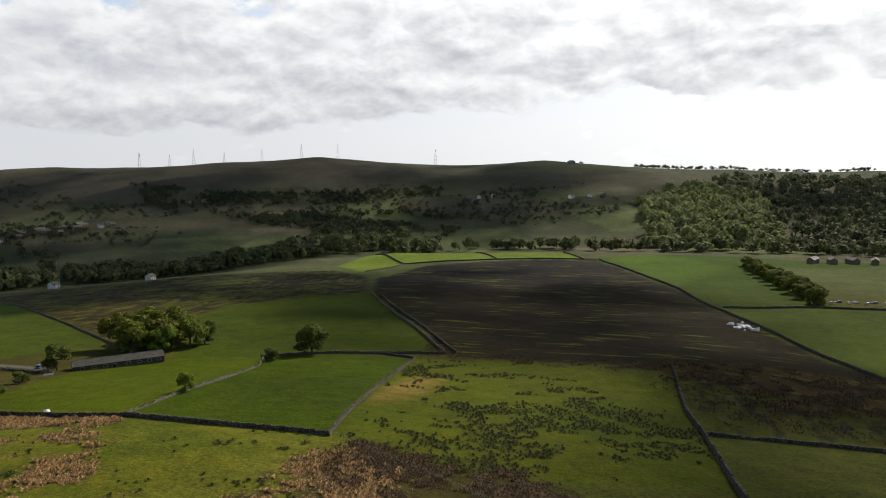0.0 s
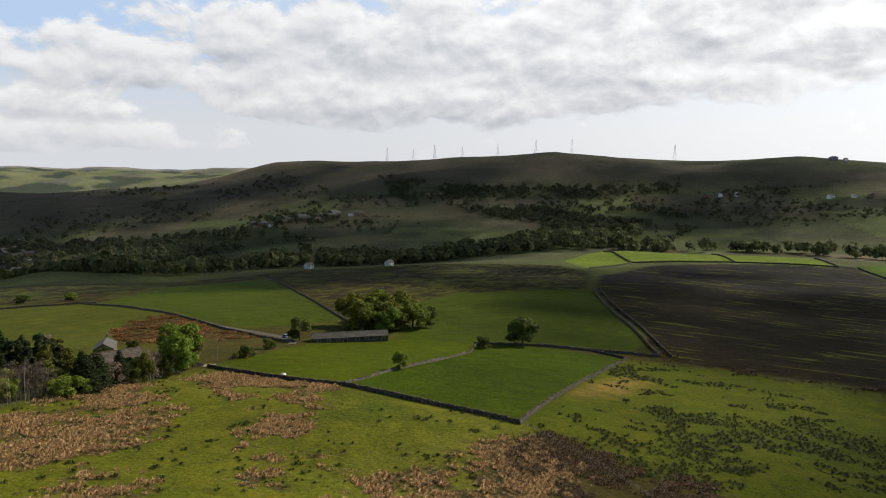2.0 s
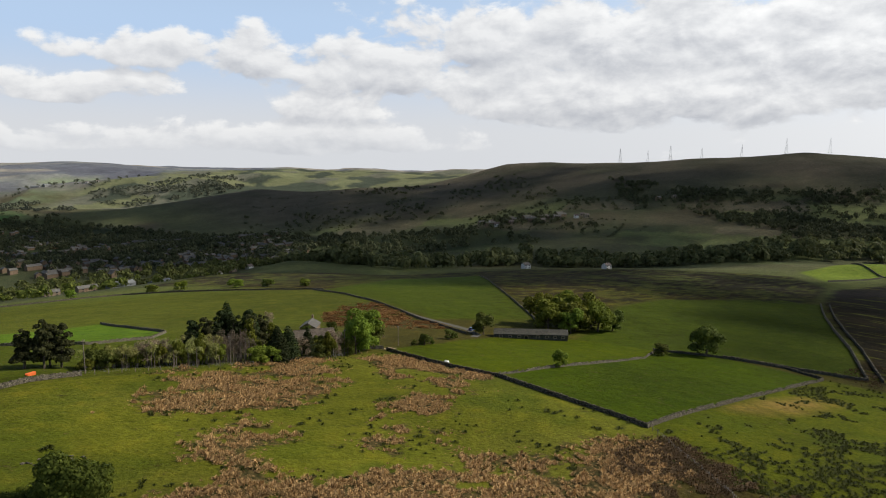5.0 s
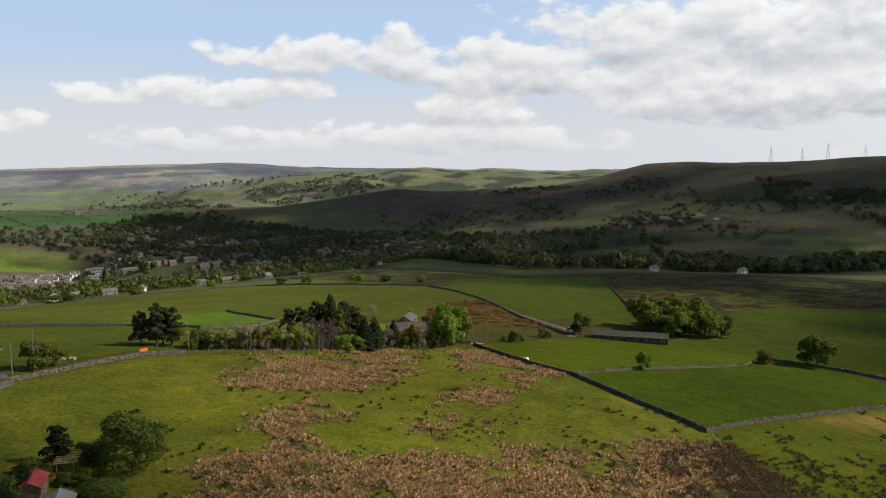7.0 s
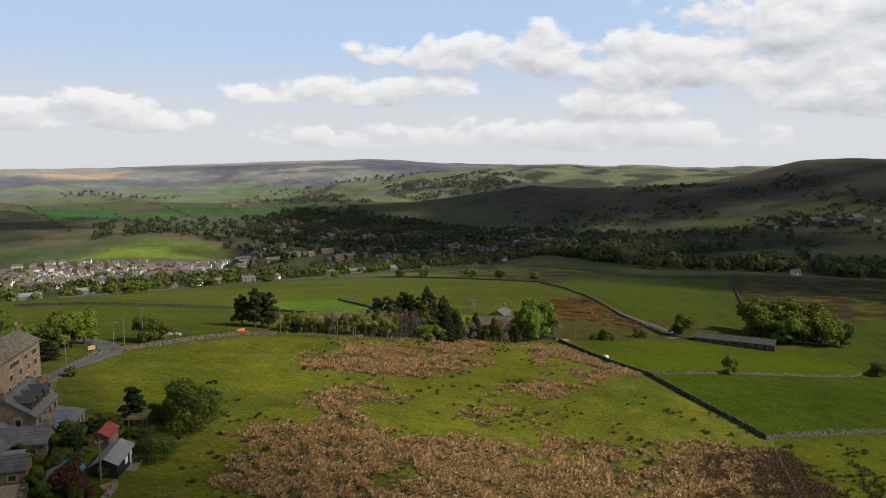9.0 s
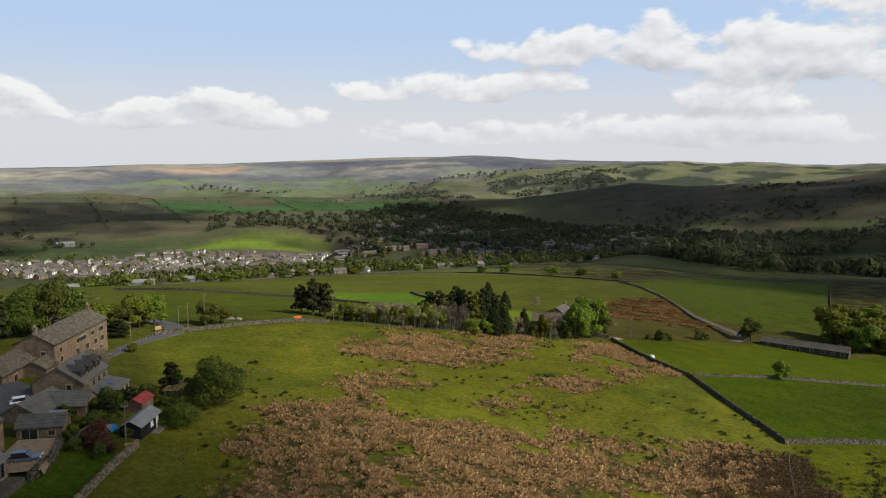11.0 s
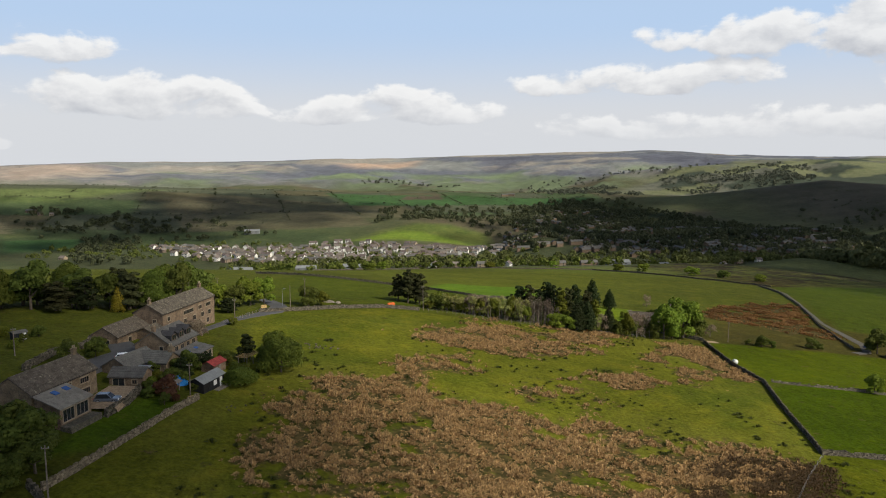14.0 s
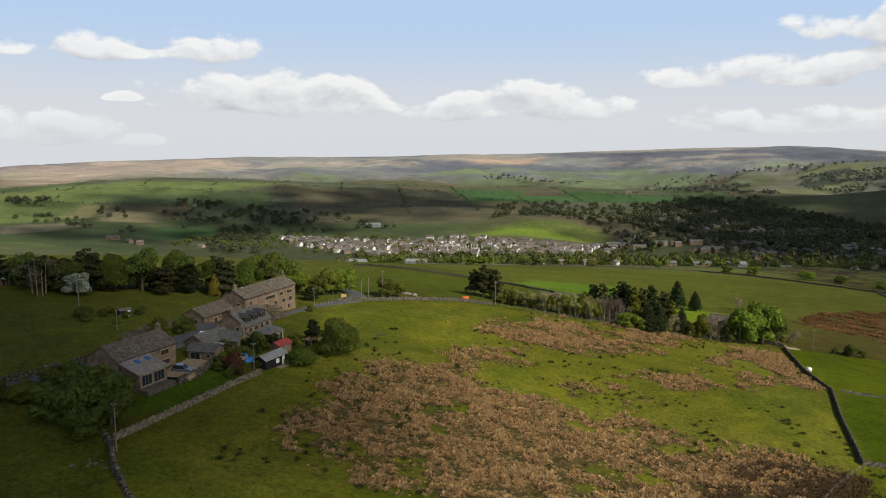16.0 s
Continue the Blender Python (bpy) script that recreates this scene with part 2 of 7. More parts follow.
ORANGE = material("orange_plastic", (0.62, 0.13, 0.03), 2.0, 0.8, 0.5, 0.1)
PLASTIC_WRAP = material("white_wrap", (0.72, 0.74, 0.72), 2.0, 0.8, 0.35, 0.3)
BARK = material("bark", (0.10, 0.08, 0.06), 3.0, 0.5, 0.95, 0.5)
PALE_BARK = material("pale_bark", (0.19, 0.155, 0.13), 3.0, 0.5, 0.95, 0.4)
LEAF = leaf_material("spring_leaf", (0.082, 0.122, 0.014), (0.225, 0.28, 0.034))
LEAF_DARK = leaf_material("deep_leaf", (0.054, 0.072, 0.014), (0.14, 0.162, 0.03))
LEAF_OLIVE = leaf_material("olive_leaf", (0.075, 0.09, 0.012), (0.185, 0.20, 0.026))
NEEDLE = leaf_material("conifer_needle", (0.018, 0.028, 0.010), (0.050, 0.066, 0.022))
LEAF_GOLD = leaf_material("golden_conifer", (0.20, 0.16, 0.02), (0.36, 0.28, 0.03), 0.1)
BLOSSOM = leaf_material("white_blossom", (0.10, 0.14, 0.06), (0.60, 0.62, 0.52), 0.1)
TWIG = leaf_material("bare_twigs", (0.11, 0.085, 0.06), (0.22, 0.18, 0.13))
RUST_LEAF = leaf_material("russet_leaf", (0.09, 0.04, 0.025), (0.18, 0.09, 0.05), 0.1)
# distance haze is put into both leaf colours: woodland a little, the far one more
WOODLAND = leaf_material("woodland_leaf", (0.045, 0.054, 0.030), (0.13, 0.14, 0.066), 0.0)
HAZED_LEAF = leaf_material("hazed_leaf", (0.085, 0.095, 0.07), (0.17, 0.18, 0.125), 0.0)
BRACKEN = leaf_material("dead_bracken", (0.135, 0.076, 0.030), (0.74, 0.49, 0.225), 0.0, 0.08, 0.7)
RUSH = leaf_material("rush_tussock", (0.030, 0.038, 0.009), (0.095, 0.105, 0.024), 0.0)
HEATHER = leaf_material("heather", (0.046, 0.031, 0.015), (0.14, 0.085, 0.038), 0.0, 0.1)


def cloud_material(name, body):
    """For the unseen shading clouds: bright, and thin enough to let a part of the light through."""
    m = bpy.data.materials.new(name)
    m.use_nodes = True
    g = Graph(m.node_tree)
    d = g.node("ShaderNodeBsdfDiffuse", {"Color": rgb(0.9, 0.9, 0.92)})
    t = g.node("ShaderNodeBsdfTransparent")
    s = g.node("ShaderNodeMixShader", {0: body, 1: t.outputs[0], 2: d.outputs[0]})
    g.node("ShaderNodeOutputMaterial", {"Surface": s.outputs[0]})
    return m


SHADE_CLOUD = cloud_material("cloud", 0.36)
THIN_SHADE_CLOUD = cloud_material("thin_shade_cloud", 0.25)
FAINT_SHADE_CLOUD = cloud_material("faint_shade_cloud", 0.17)

# ---- shape of the land ----
FIELD_SPOTS = [(73, 143, 0), (102, 95, -7.3), (130, 120, -11.4), (23, 178, 3.2), (-8, 176, 7.8), (-20, 172, 9), (-40, 165, 11.5), (-48, 205, 11.2), (8, 157, 5.6), (22, 114, 4), (-46, 119, 12.8), (-43, 136, 12.8), (-58, 122, 15.5), (-62, 104, 15.2), (-66, 198, 13.2), (-37, 233, 9), (76, 221, -4.3), (108, 205, -6.8), (152, 283, -18.2), (163, 274, -18.6), (198, 212, -18.5), (241, 159, -26), (216, 172, -22.5), (178, 267, -19.5), (64, 287, -6.5), (28, 140, 2.3), (0, 373, -11), (153, 387, -18), (-49, 78, 14), (-96, 138, 19), (-80, 185, 14), (-65, 113, 17), (-71, 127, 17.2)]
EDGE_SPOTS = [(141, 63, -16.5), (237, 69, -23.1), (365, 34, -32.9), (-20, 535, -27), (0, 625, -39), (330, 522, -39), (344, 686, -59), (178, 704, -44), (177, 871, -80), (519, 510, -46), (732, 379, -57.3), (809, 400, -52), (876, 221, -53.8), (816, 118, -55.5), (835, 23, -50.2), (805, -64, -55.2), (526, -35, -42.1), (323, -28, -36.7), (494, 23, -43.3), (-150, 170, 19), (-180, 120, 24), (-120, 60, 22), (-60, 0, 16), (60, 20, -3), (160, -60, -24), (-130, 260, 9), (-90, 330, 2), (-300, 200, 18), (-230, 330, 2), (-60, -150, 30), (-250, 0, 34), (250, -100, -32)]
VALLEY_SPOTS = [(-197, 1050, -97), (-185, 1216, -106), (-543, 1040, -101), (-393, 892, -92), (-386, 1270, -110), (-110, 1124, -100), (-62, 1133, -110), (274, 1315, -100), (-300, 600, -50), (-560, 620, -60), (-941, 847, -83), (-797, 922, -96), (-754, 1264, -117), (-79, 1332, -122), (500, 950, -95), (750, 750, -88), (1000, 450, -82), (1130, 130, -75), (1150, -200, -72), (150, 1700, -112), (500, 1750, -112), (300, 2200, -118), (-239, 1523, -84), (-147, 1557, -91), (-330, 1391, -105), (-13, 1436, -116), (-180, 1750, -100), (308, 831, -55), (254, 820, -63), (363, 806, -61), (17, 1180, -77), (324, 1330, -86)]
EAST_HILL_SPOTS = [(1620, 1926, 55), (1690, 1790, 64), (1775, 1621, 58), (1848, 1357, 72), (1913, 1045, 90), (2087, 740, 66), (2128, 589, 68), (2161, 421, 79), (2182, 220, 61), (2227, -132, 48), (2210, -519, 42), (991, 1117, -54), (1253, 1073, -27), (1437, 766, -21), (1589, 477, -16), (1631, 222, -13), (1281, -49, -46), (1312, -187, -46), (1118, 732, -57), (1236, 445, -62), (1784, -30, -4), (564, 2413, -75), (740, 2392, -52), (901, 2353, -26), (1132, 2071, -19), (1329, 1881, -8), (732, 1662, -93), (886, 1398, -82), (627, 1208, -98), (552, 1577, -104), (740, 875, -73), (2500, -350, 12), (2560, 100, 22), (2540, 540, 38), (2420, 1020, 55), (2900, 300, -25), (3300, -300, -50), (3200, 900, -10), (2300, 1480, 30), (3900, 0, -60)]
FAR_HILL_SPOTS = [(-3172, 2853, -44), (-2868, 3295, -14), (-2369, 3792, 7), (-1296, 4286, 11), (-559, 4448, 22), (371, 4535, 43), (301, 4607, 46), (715, 4558, 70), (1061, 4487, 42), (1417, 4437, 16), (1900, 4304, 37), (2212, 4149, 5), (2765, 3797, 13), (2794, 3655, 11), (-1684, 1517, -58), (-1520, 1545, -38), (-1322, 1656, -23), (-1143, 1846, -33), (-781, 2138, -55), (-280, 2366, -72), (206, 2431, -79), (-1096, 1452, -84), (-727, 1673, -86), (-1276, 1294, -82), (780, 2916, -31), (1003, 3002, -8), (1242, 3070, 13), (1496, 2950, 3), (574, 2916, -62), (-3600, 3250, -95), (-2600, 4150, -22), (-1450, 4750, -12), (620, 2720, -105), (860, 2700, -85), (1120, 2480, -75), (1400, 2300, -60), (-900, 3000, -110), (0, 3100, -115), (-1700, 2400, -100)]
_SPOTS = np.array(FIELD_SPOTS + EDGE_SPOTS + VALLEY_SPOTS + EAST_HILL_SPOTS + FAR_HILL_SPOTS, float)
_SOFT = 18.0


def _reach(x, y):
    return np.sqrt((x[..., None] - _SPOTS[:, 0]) ** 2 + (y[..., None] - _SPOTS[:, 1]) ** 2 + _SOFT ** 2)


_n = len(_SPOTS)
_sys = np.ones((_n + 1, _n + 1))
_sys[:_n, :_n] = _reach(_SPOTS[:, 0], _SPOTS[:, 1]) - 4.0 * np.eye(_n)
_sys[_n, _n] = 0
_WEIGHT = np.linalg.solve(_sys, np.append(_SPOTS[:, 2], 0))



_rng = np.random.default_rng(7)
_LATT = _rng.random((256, 256))


def vnoise(x, y, size):
    """Smooth value noise, 0 to 1, with lumps about size metres across."""
    x, y = np.asarray(x, float) / size + 900.5, np.asarray(y, float) / size + 900.5
    i, j = np.floor(x).astype(int), np.floor(y).astype(int)
    u, v = x - i, y - j
    u, v = u * u * (3 - 2 * u), v * v * (3 - 2 * v)
    a, b = _LATT[i % 256, j % 256], _LATT[(i + 1) % 256, j % 256]
    c, d = _LATT[i % 256, (j + 1) % 256], _LATT[(i + 1) % 256, (j + 1) % 256]
    return (a * (1 - u) + b * u) * (1 - v) + (c * (1 - u) + d * u) * v


def fbm(x, y, size, octaves=4):
    total, amp, norm = 0, 1.0, 0.0
    for k in range(octaves):
        total, norm, amp = total + amp * vnoise(x + 37.7 * k, y - 51.3 * k, size / 2 ** k), norm + amp, amp * 0.55
    return total / norm


def signed(poly, x, y):
    """Distance to a polygon's edge, positive inside."""
    x, y = np.asarray(x, float), np.asarray(y, float)
    inside, best = np.zeros(x.shape, bool), np.full(x.shape, 1e9)
    for (ax, ay), (bx, by) in zip(poly, poly[1:] + poly[:1]):
        dx, dy = bx - ax, by - ay
        t = np.clip(((x - ax) * dx + (y - ay) * dy) / (dx * dx + dy * dy), 0, 1)
        best = np.minimum(best, np.hypot(x - ax - t * dx, y - ay - t * dy))
        with np.errstate(divide="ignore", invalid="ignore"):
            inside ^= ((ay > y) != (by > y)) & (x < (bx - ax) * (y - ay) / (by - ay if by != ay else 1e-9) + ax)
    return np.where(inside, best, -best)


# fields, by their corners
MEADOW_SOUTH = [(74, 144), (145, 161), (216, 173), (205, 207), (186, 226), (166, 216), (128, 211), (89, 204), (79, 196), (75, 165)]
MEADOW_NORTH = [(89, 204), (128, 211), (166, 216), (186, 227), (185, 251), (179, 264), (163, 273), (147, 282), (125, 275), (108, 266), (94, 262), (75, 254), (75, 219), (79, 200)]
MEADOW_EAST = [(186, 228), (205, 208), (238, 168), (297, 199), (393, 257), (446, 285), (440, 312), (352, 345), (290, 330), (225, 285), (190, 268), (180, 264), (185, 251)]
HEATH = [(240, 166), (297, 196), (393, 254), (446, 283), (560, 330), (720, 330), (840, 150), (570, 60), (373, 20), (266, -13), (215, -30), (190, 60), (228, 75), (234, 132)]
GREEN_RIGHT = [(840, 148), (570, 58), (373, 18), (266, -15), (250, -120), (420, -260), (900, -300), (960, 60)]
GREEN_FAR = [(640, 372), (735, 362), (820, 165), (905, 200), (905, 330), (830, 440), (720, 440)]
SHEEP_FIELD = [(74, 144), (145, 161), (218, 173), (232, 132), (205, 72), (139, 64), (80, 60), (60, 115)]
HILLTOP = [(-52, 83), (-49, 120), (-56, 150), (-66, 200), (-36, 227), (1, 233), (74, 250), (75, 165), (74, 144), (58, 115), (40, 80), (0, 50), (-40, 66)]
FIELD_NW = [(-58, 214), (-24, 238), (20, 246), (22, 327), (12, 308), (-11, 299), (-36, 311), (-90, 330), (-110, 250)]
FIELD_BRIGHT = [(-36, 311), (-11, 299), (12, 308), (22, 327), (12, 392), (-30, 370)]
FIELD_N = [(22, 327), (90, 330), (150, 380), (162, 474), (60, 560), (-60, 560), (-120, 430), (-60, 330), (12, 392)]
FIELD_NE = [(150, 330), (202, 316), (263, 404), (368, 558), (260, 540), (165, 474), (156, 380)]
LAWN_CONIFER = [(36, 262), (60, 268), (66, 292), (62, 318), (38, 316)]
GARDEN = [(-60, 90), (-52, 98), (-50, 118), (-58, 119), (-61, 106)]
BRACKEN_BEDS = [
    [(-13, 174), (-0, 181), (-2, 172), (-9, 162), (-14, 154), (-5, 150), (18, 151), (29, 147), (46, 143), (67, 138), (60, 118), (30, 104), (2, 96), (-17, 90), (-33, 99), (-36, 121), (-35, 127), (-31, 144), (-25, 157), (-20, 167)],
    [(-28, 194), (-18, 206), (-8, 213), (-5, 227), (17, 237), (43, 247), (34, 223), (27, 210), (14, 192), (7, 188), (-6, 188), (-16, 191)],
    [(54, 242), (68, 251), (71, 238), (70, 222), (79, 203), (70, 187), (59, 188), (45, 173), (33, 167), (23, 166), (30, 177), (40, 184), (43, 202)],
    [(28, 165), (34, 160), (29, 151), (25, 155)],
    [(13, 164), (20, 162), (14, 157)],
    [(92, 316), (100, 345), (128, 374), (146, 386), (143, 345), (141, 310), (120, 306)],
]
MOOR_NE = [(207, 316), (263, 404), (368, 558), (440, 660), (560, 640), (660, 420), (560, 335), (446, 292), (352, 350), (290, 335), (228, 300)]
FAR_PASTURE = [(300, 2720), (620, 2700), (1000, 2700), (1300, 2450), (1560, 2350), (2000, 2500), (2300, 3000), (1700, 3500), (900, 3500), (500, 3200)]
PLATEAU_KNOLL = [(250, 700), (330, 640), (460, 720), (560, 840), (480, 930), (330, 920), (240, 820)]
EDGE_STRIP = [(242, 72), (205, 74), (180, 64), (146, 60), (150, 20), (215, -30), (262, -10), (262, 40)]
MOOR_N = [(166, 480), (260, 545), (368, 560), (430, 650), (330, 700), (178, 730), (90, 640)]
HEATHER_BED = [(66, 142), (76, 140), (74, 122), (74, 108), (62, 92), (45, 96), (44, 122), (52, 138)]
VILLAGE = [(-790, 1120), (-620, 1050), (-330, 1010), (-120, 1010), (60, 1080), (-60, 1230), (-330, 1300), (-620, 1290)]
KNOLL = [(-335, 1345), (-294, 1436), (-233, 1500), (-164, 1520), (-90, 1480), (-60, 1375), (-149, 1380), (-258, 1365)]
# the sunlit part of the knoll, painted as brighter grass
KNOLL_SUNLIT = [(-330, 1350), (-269, 1433), (-213, 1441), (-163, 1415), (-100, 1375), (-258, 1368)]
HILL_PARCELS = [
    # sunlit upper slope: the sun is put into this lighter green
    ([(-1583, 1426), (-1436, 1554), (-1255, 1663), (-1126, 1790), (-1000, 1900), (-1100, 1600), (-1315, 1478), (-1191, 1270), (-1214, 1092), (-1500, 1150)], (0.12, 0.155, 0.05)),
    ([(-963, 1223), (-867, 1306), (-655, 963), (-733, 924)], (0.042, 0.085, 0.03)),
    ([(-943, 1779), (-832, 1909), (-497, 1912), (-325, 1500), (-704, 1439), (-868, 1640)], (0.105, 0.092, 0.055)),
    ([(-609, 2130), (-262, 2240), (215, 2365), (69, 2177), (-233, 2016), (-473, 1881)], (0.046, 0.094, 0.032)),
    ([(-1123, 1244), (-1007, 1296), (-1098, 1402), (-1206, 1363)], (0.16, 0.145, 0.085)),
    ([(-1226, 1243), (-1164, 1257), (-1218, 1404), (-1284, 1387)], (0.15, 0.145, 0.07)),
    ([(-1184, 1065), (-1147, 1223), (-1091, 1179), (-1060, 1024), (-1066, 959)], (0.15, 0.135, 0.09)),
    ([(-374, 2086), (-251, 2156), (-279, 2231), (-374, 2178)], (0.085, 0.066, 0.048)),
]
ESTATE = [(-680, 1230), (-560, 1080), (-470, 1000), (-330, 935), (-200, 975), (-63, 1090), (-30, 1172), (-100, 1300), (-187, 1335), (-240, 1300), (-340, 1335), (-437, 1235), (-535, 1200)]
TOWN = [(-60, 1150), (-37, 1646), (40, 1990), (234, 2080), (230, 1700), (391, 1656), (494, 1520), (640, 1580), (560, 1250), (420, 1080), (150, 1010)]
MID_HILL = [(-2300, 1500), (-1500, 1250), (-1000, 1350), (-620, 1480), (-500, 1650), (-150, 1800), (250, 2350), (150, 2560), (-700, 2300), (-1200, 2000), (-1700, 1800)]
WOOD_VALLEY = [(-20, 1200), (300, 1150), (560, 1050), (800, 900), (900, 1150), (620, 1500), (420, 1950), (300, 2350), (60, 2250), (-60, 1800), (0, 1500)]


def soft(poly, x, y, w):
    return np.clip(signed(poly, x, y) / w + 0.5, 0, 1)


def land_cover(x, y):
    """Base colour of the ground and how much dead bracken stands in it, by kind of land, with some haze, sun and shade
    painted in far off.
    """
    n1, n2 = fbm(x, y, 60), fbm(x + 400, y, 14)
    r = np.hypot(x, y)
    rough = np.array([0.085, 0.10, 0.030])
    col = np.ones(x.shape + (3,)) * rough
    brown = np.zeros(x.shape)

    def lay(weight, colour):
        w = np.clip(weight, 0, 1)[..., None]
        col[:] = col * (1 - w) + w * np.array(colour)

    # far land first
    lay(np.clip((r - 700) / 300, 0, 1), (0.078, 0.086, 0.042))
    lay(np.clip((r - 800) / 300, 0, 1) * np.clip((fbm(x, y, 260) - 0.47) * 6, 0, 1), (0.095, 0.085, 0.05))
    # far moor tones also carry distance haze, painted in as pale blue-grey
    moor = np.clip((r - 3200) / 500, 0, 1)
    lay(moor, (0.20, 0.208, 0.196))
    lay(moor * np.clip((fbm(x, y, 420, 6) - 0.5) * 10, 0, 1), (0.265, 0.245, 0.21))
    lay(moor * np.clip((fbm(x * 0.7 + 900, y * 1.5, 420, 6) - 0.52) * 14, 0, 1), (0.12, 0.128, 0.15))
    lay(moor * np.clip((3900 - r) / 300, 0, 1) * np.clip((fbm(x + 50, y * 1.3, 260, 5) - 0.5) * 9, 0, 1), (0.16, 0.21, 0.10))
    vale = soft([(-1700, 900), (-700, 820), (-330, 880), (-300, 1400), (-480, 1600), (-700, 1480), (-1000, 1350), (-1500, 1250)], x, y, 80)
    lay(vale, (0.050, 0.068, 0.030))
    lay(vale * np.clip((fbm(x + 70, y, 110) - 0.5) * 8, 0, 1), (0.070, 0.085, 0.036))
    lay(soft(MID_HILL, x, y, 60), (0.076, 0.084, 0.052))
    # walled parcels low on the dark hill, open moor above
    east = np.clip((x - 550) / 200, 0, 1) * np.clip((r - 950) / 150, 0, 1) * np.clip((2700 - r) / 200, 0, 1)
    qx, qy = x * 0.87 + y * 0.5 + 40 * fbm(x, y, 250), -x * 0.5 + y * 0.87 + 40 * fbm(x + 99, y, 250)
    plot = _LATT[(np.floor(qx / 120).astype(int) * 11 + 5) % 256, (np.floor(qy / 160).astype(int) * 17) % 256]
    low = east * np.clip((1850 - r) / 250, 0, 1)
    lay(low * (plot > 0.62) * 0.9, (0.125, 0.145, 0.055))
    lay(low * (plot < 0.3) * 0.9, (0.14, 0.122, 0.075))
    lay(east * np.clip((r - 1700) / 250, 0, 1) * 0.85, (0.085, 0.074, 0.055))
    lay(east * np.clip((fbm(x, y, 110, 5) - 0.5) * 6, 0, 1) * 0.7, (0.05, 0.052, 0.032))
    # hedged parcels on the slope over the valley
    a = radians(24)
    px, py = x * math.cos(a) + y * math.sin(a) + 30 * fbm(x, y, 300), -x * math.sin(a) + y * math.cos(a)
    cell = _LATT[(np.floor(px / 170).astype(int) * 7 + 3) % 256, (np.floor(py / 150).astype(int) * 13) % 256]
    lay(soft(MID_HILL, x, y, 60) * (cell > 0.66), (0.066, 0.092, 0.042))
    lay(soft(MID_HILL, x, y, 60) * (cell < 0.22), (0.088, 0.082, 0.046))
    far_cell = _LATT[(np.floor(px / 140).astype(int) * 5 + 90) % 256, (np.floor(py / 110).astype(int) * 23) % 256]
    # far pasture is greyed to put haze into its colour
    lay(soft(FAR_PASTURE, x, y, 80), (0.125, 0.128, 0.095))
    lay(soft(FAR_PASTURE, x, y, 80) * (far_cell > 0.55), (0.150, 0.160, 0.085))
    lay(soft(FAR_PASTURE, x, y, 80) * (far_cell < 0.3), (0.058, 0.070, 0.050))
    lay(np.clip((x - 1850) / 200, 0, 1) * np.clip((900 - y) / 200, 0, 1), (0.075, 0.082, 0.045))
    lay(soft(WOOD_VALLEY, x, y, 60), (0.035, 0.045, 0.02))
    lay(soft(KNOLL, x, y, 30), (0.088, 0.116, 0.030))
    lay(soft(KNOLL, x, y, 30) * np.clip((fbm(x, y, 70) - 0.5) * 6, 0, 1), (0.115, 0.135, 0.036))
    # sun on the knoll is put into the colour here
    lay(soft(KNOLL_SUNLIT, x, y, 14), (0.13, 0.185, 0.028))
    for k, (parcel, tint) in enumerate(HILL_PARCELS):
        # parcel 0 is painted sun, so its edge is wide and soft
        lay(soft(parcel, x, y, 40 if k == 0 else 10) * (0.75 if k in (0, 2) else 1.0), tint)
    # shade in the far cloughs, painted as dark blue-grey patches
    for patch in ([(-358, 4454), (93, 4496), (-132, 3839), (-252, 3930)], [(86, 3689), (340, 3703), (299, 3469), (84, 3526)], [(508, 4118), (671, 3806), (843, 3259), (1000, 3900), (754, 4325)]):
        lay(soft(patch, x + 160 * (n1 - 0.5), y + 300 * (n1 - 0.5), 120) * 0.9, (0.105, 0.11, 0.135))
    lay(soft([(-1068, 3980), (-665, 4261), (-677, 3959), (-922, 3795)], x, y, 120), (0.38, 0.28, 0.21))
    lay(soft([(-3047, 2741), (-2782, 3195), (-2244, 3537), (-2047, 3226), (-2219, 2548), (-1910, 1719)], x, y, 200) * (0.4 + 0.6 * n1), (0.33, 0.26, 0.21))
    lay(soft([(-939, 3514), (-43, 3606), (411, 3228), (272, 2823), (-358, 2961), (-839, 3153)], x, y, 150) * np.clip((fbm(x, y, 150, 4) - 0.42) * 8, 0, 1), (0.12, 0.15, 0.085))
    # walls between the far parcels
    edge = np.minimum(np.minimum(px % 170, 170 - px % 170), np.minimum(py % 150, 150 - py % 150))
    lay(soft(MID_HILL, x, y, 60) * np.clip(1.3 - edge / 4, 0, 1) * 0.6, (0.04, 0.042, 0.03))
    lay(soft([(-330, 640), (260, 640), (420, 900), (300, 1180), (-60, 1230), (-800, 1250), (-860, 1000)], x, y, 60), (0.052, 0.060, 0.030))
    lay(soft(VILLAGE, x, y, 50), (0.062, 0.074, 0.036))
    lay(soft(PLATEAU_KNOLL, x, y, 25), (0.075, 0.088, 0.034))
    lay(soft(PLATEAU_KNOLL, x, y, 25) * np.clip((fbm(x, y, 120) - 0.48) * 6, 0, 1), (0.10, 0.125, 0.036))
    # near fields
    near = np.clip((620 - r) / 120, 0, 1)
    lay(near * 0.9, (0.064, 0.086, 0.018))
    wet = np.clip((fbm(x, y, 90) - 0.46) * 7, 0, 1)
    lay(near * wet * 0.75 * (np.hypot(x - 300, y - 430) < 330), (0.06, 0.055, 0.026))
    rough_green = np.clip((fbm(x, y + 33, 26) - 0.47) * 10, 0, 1)
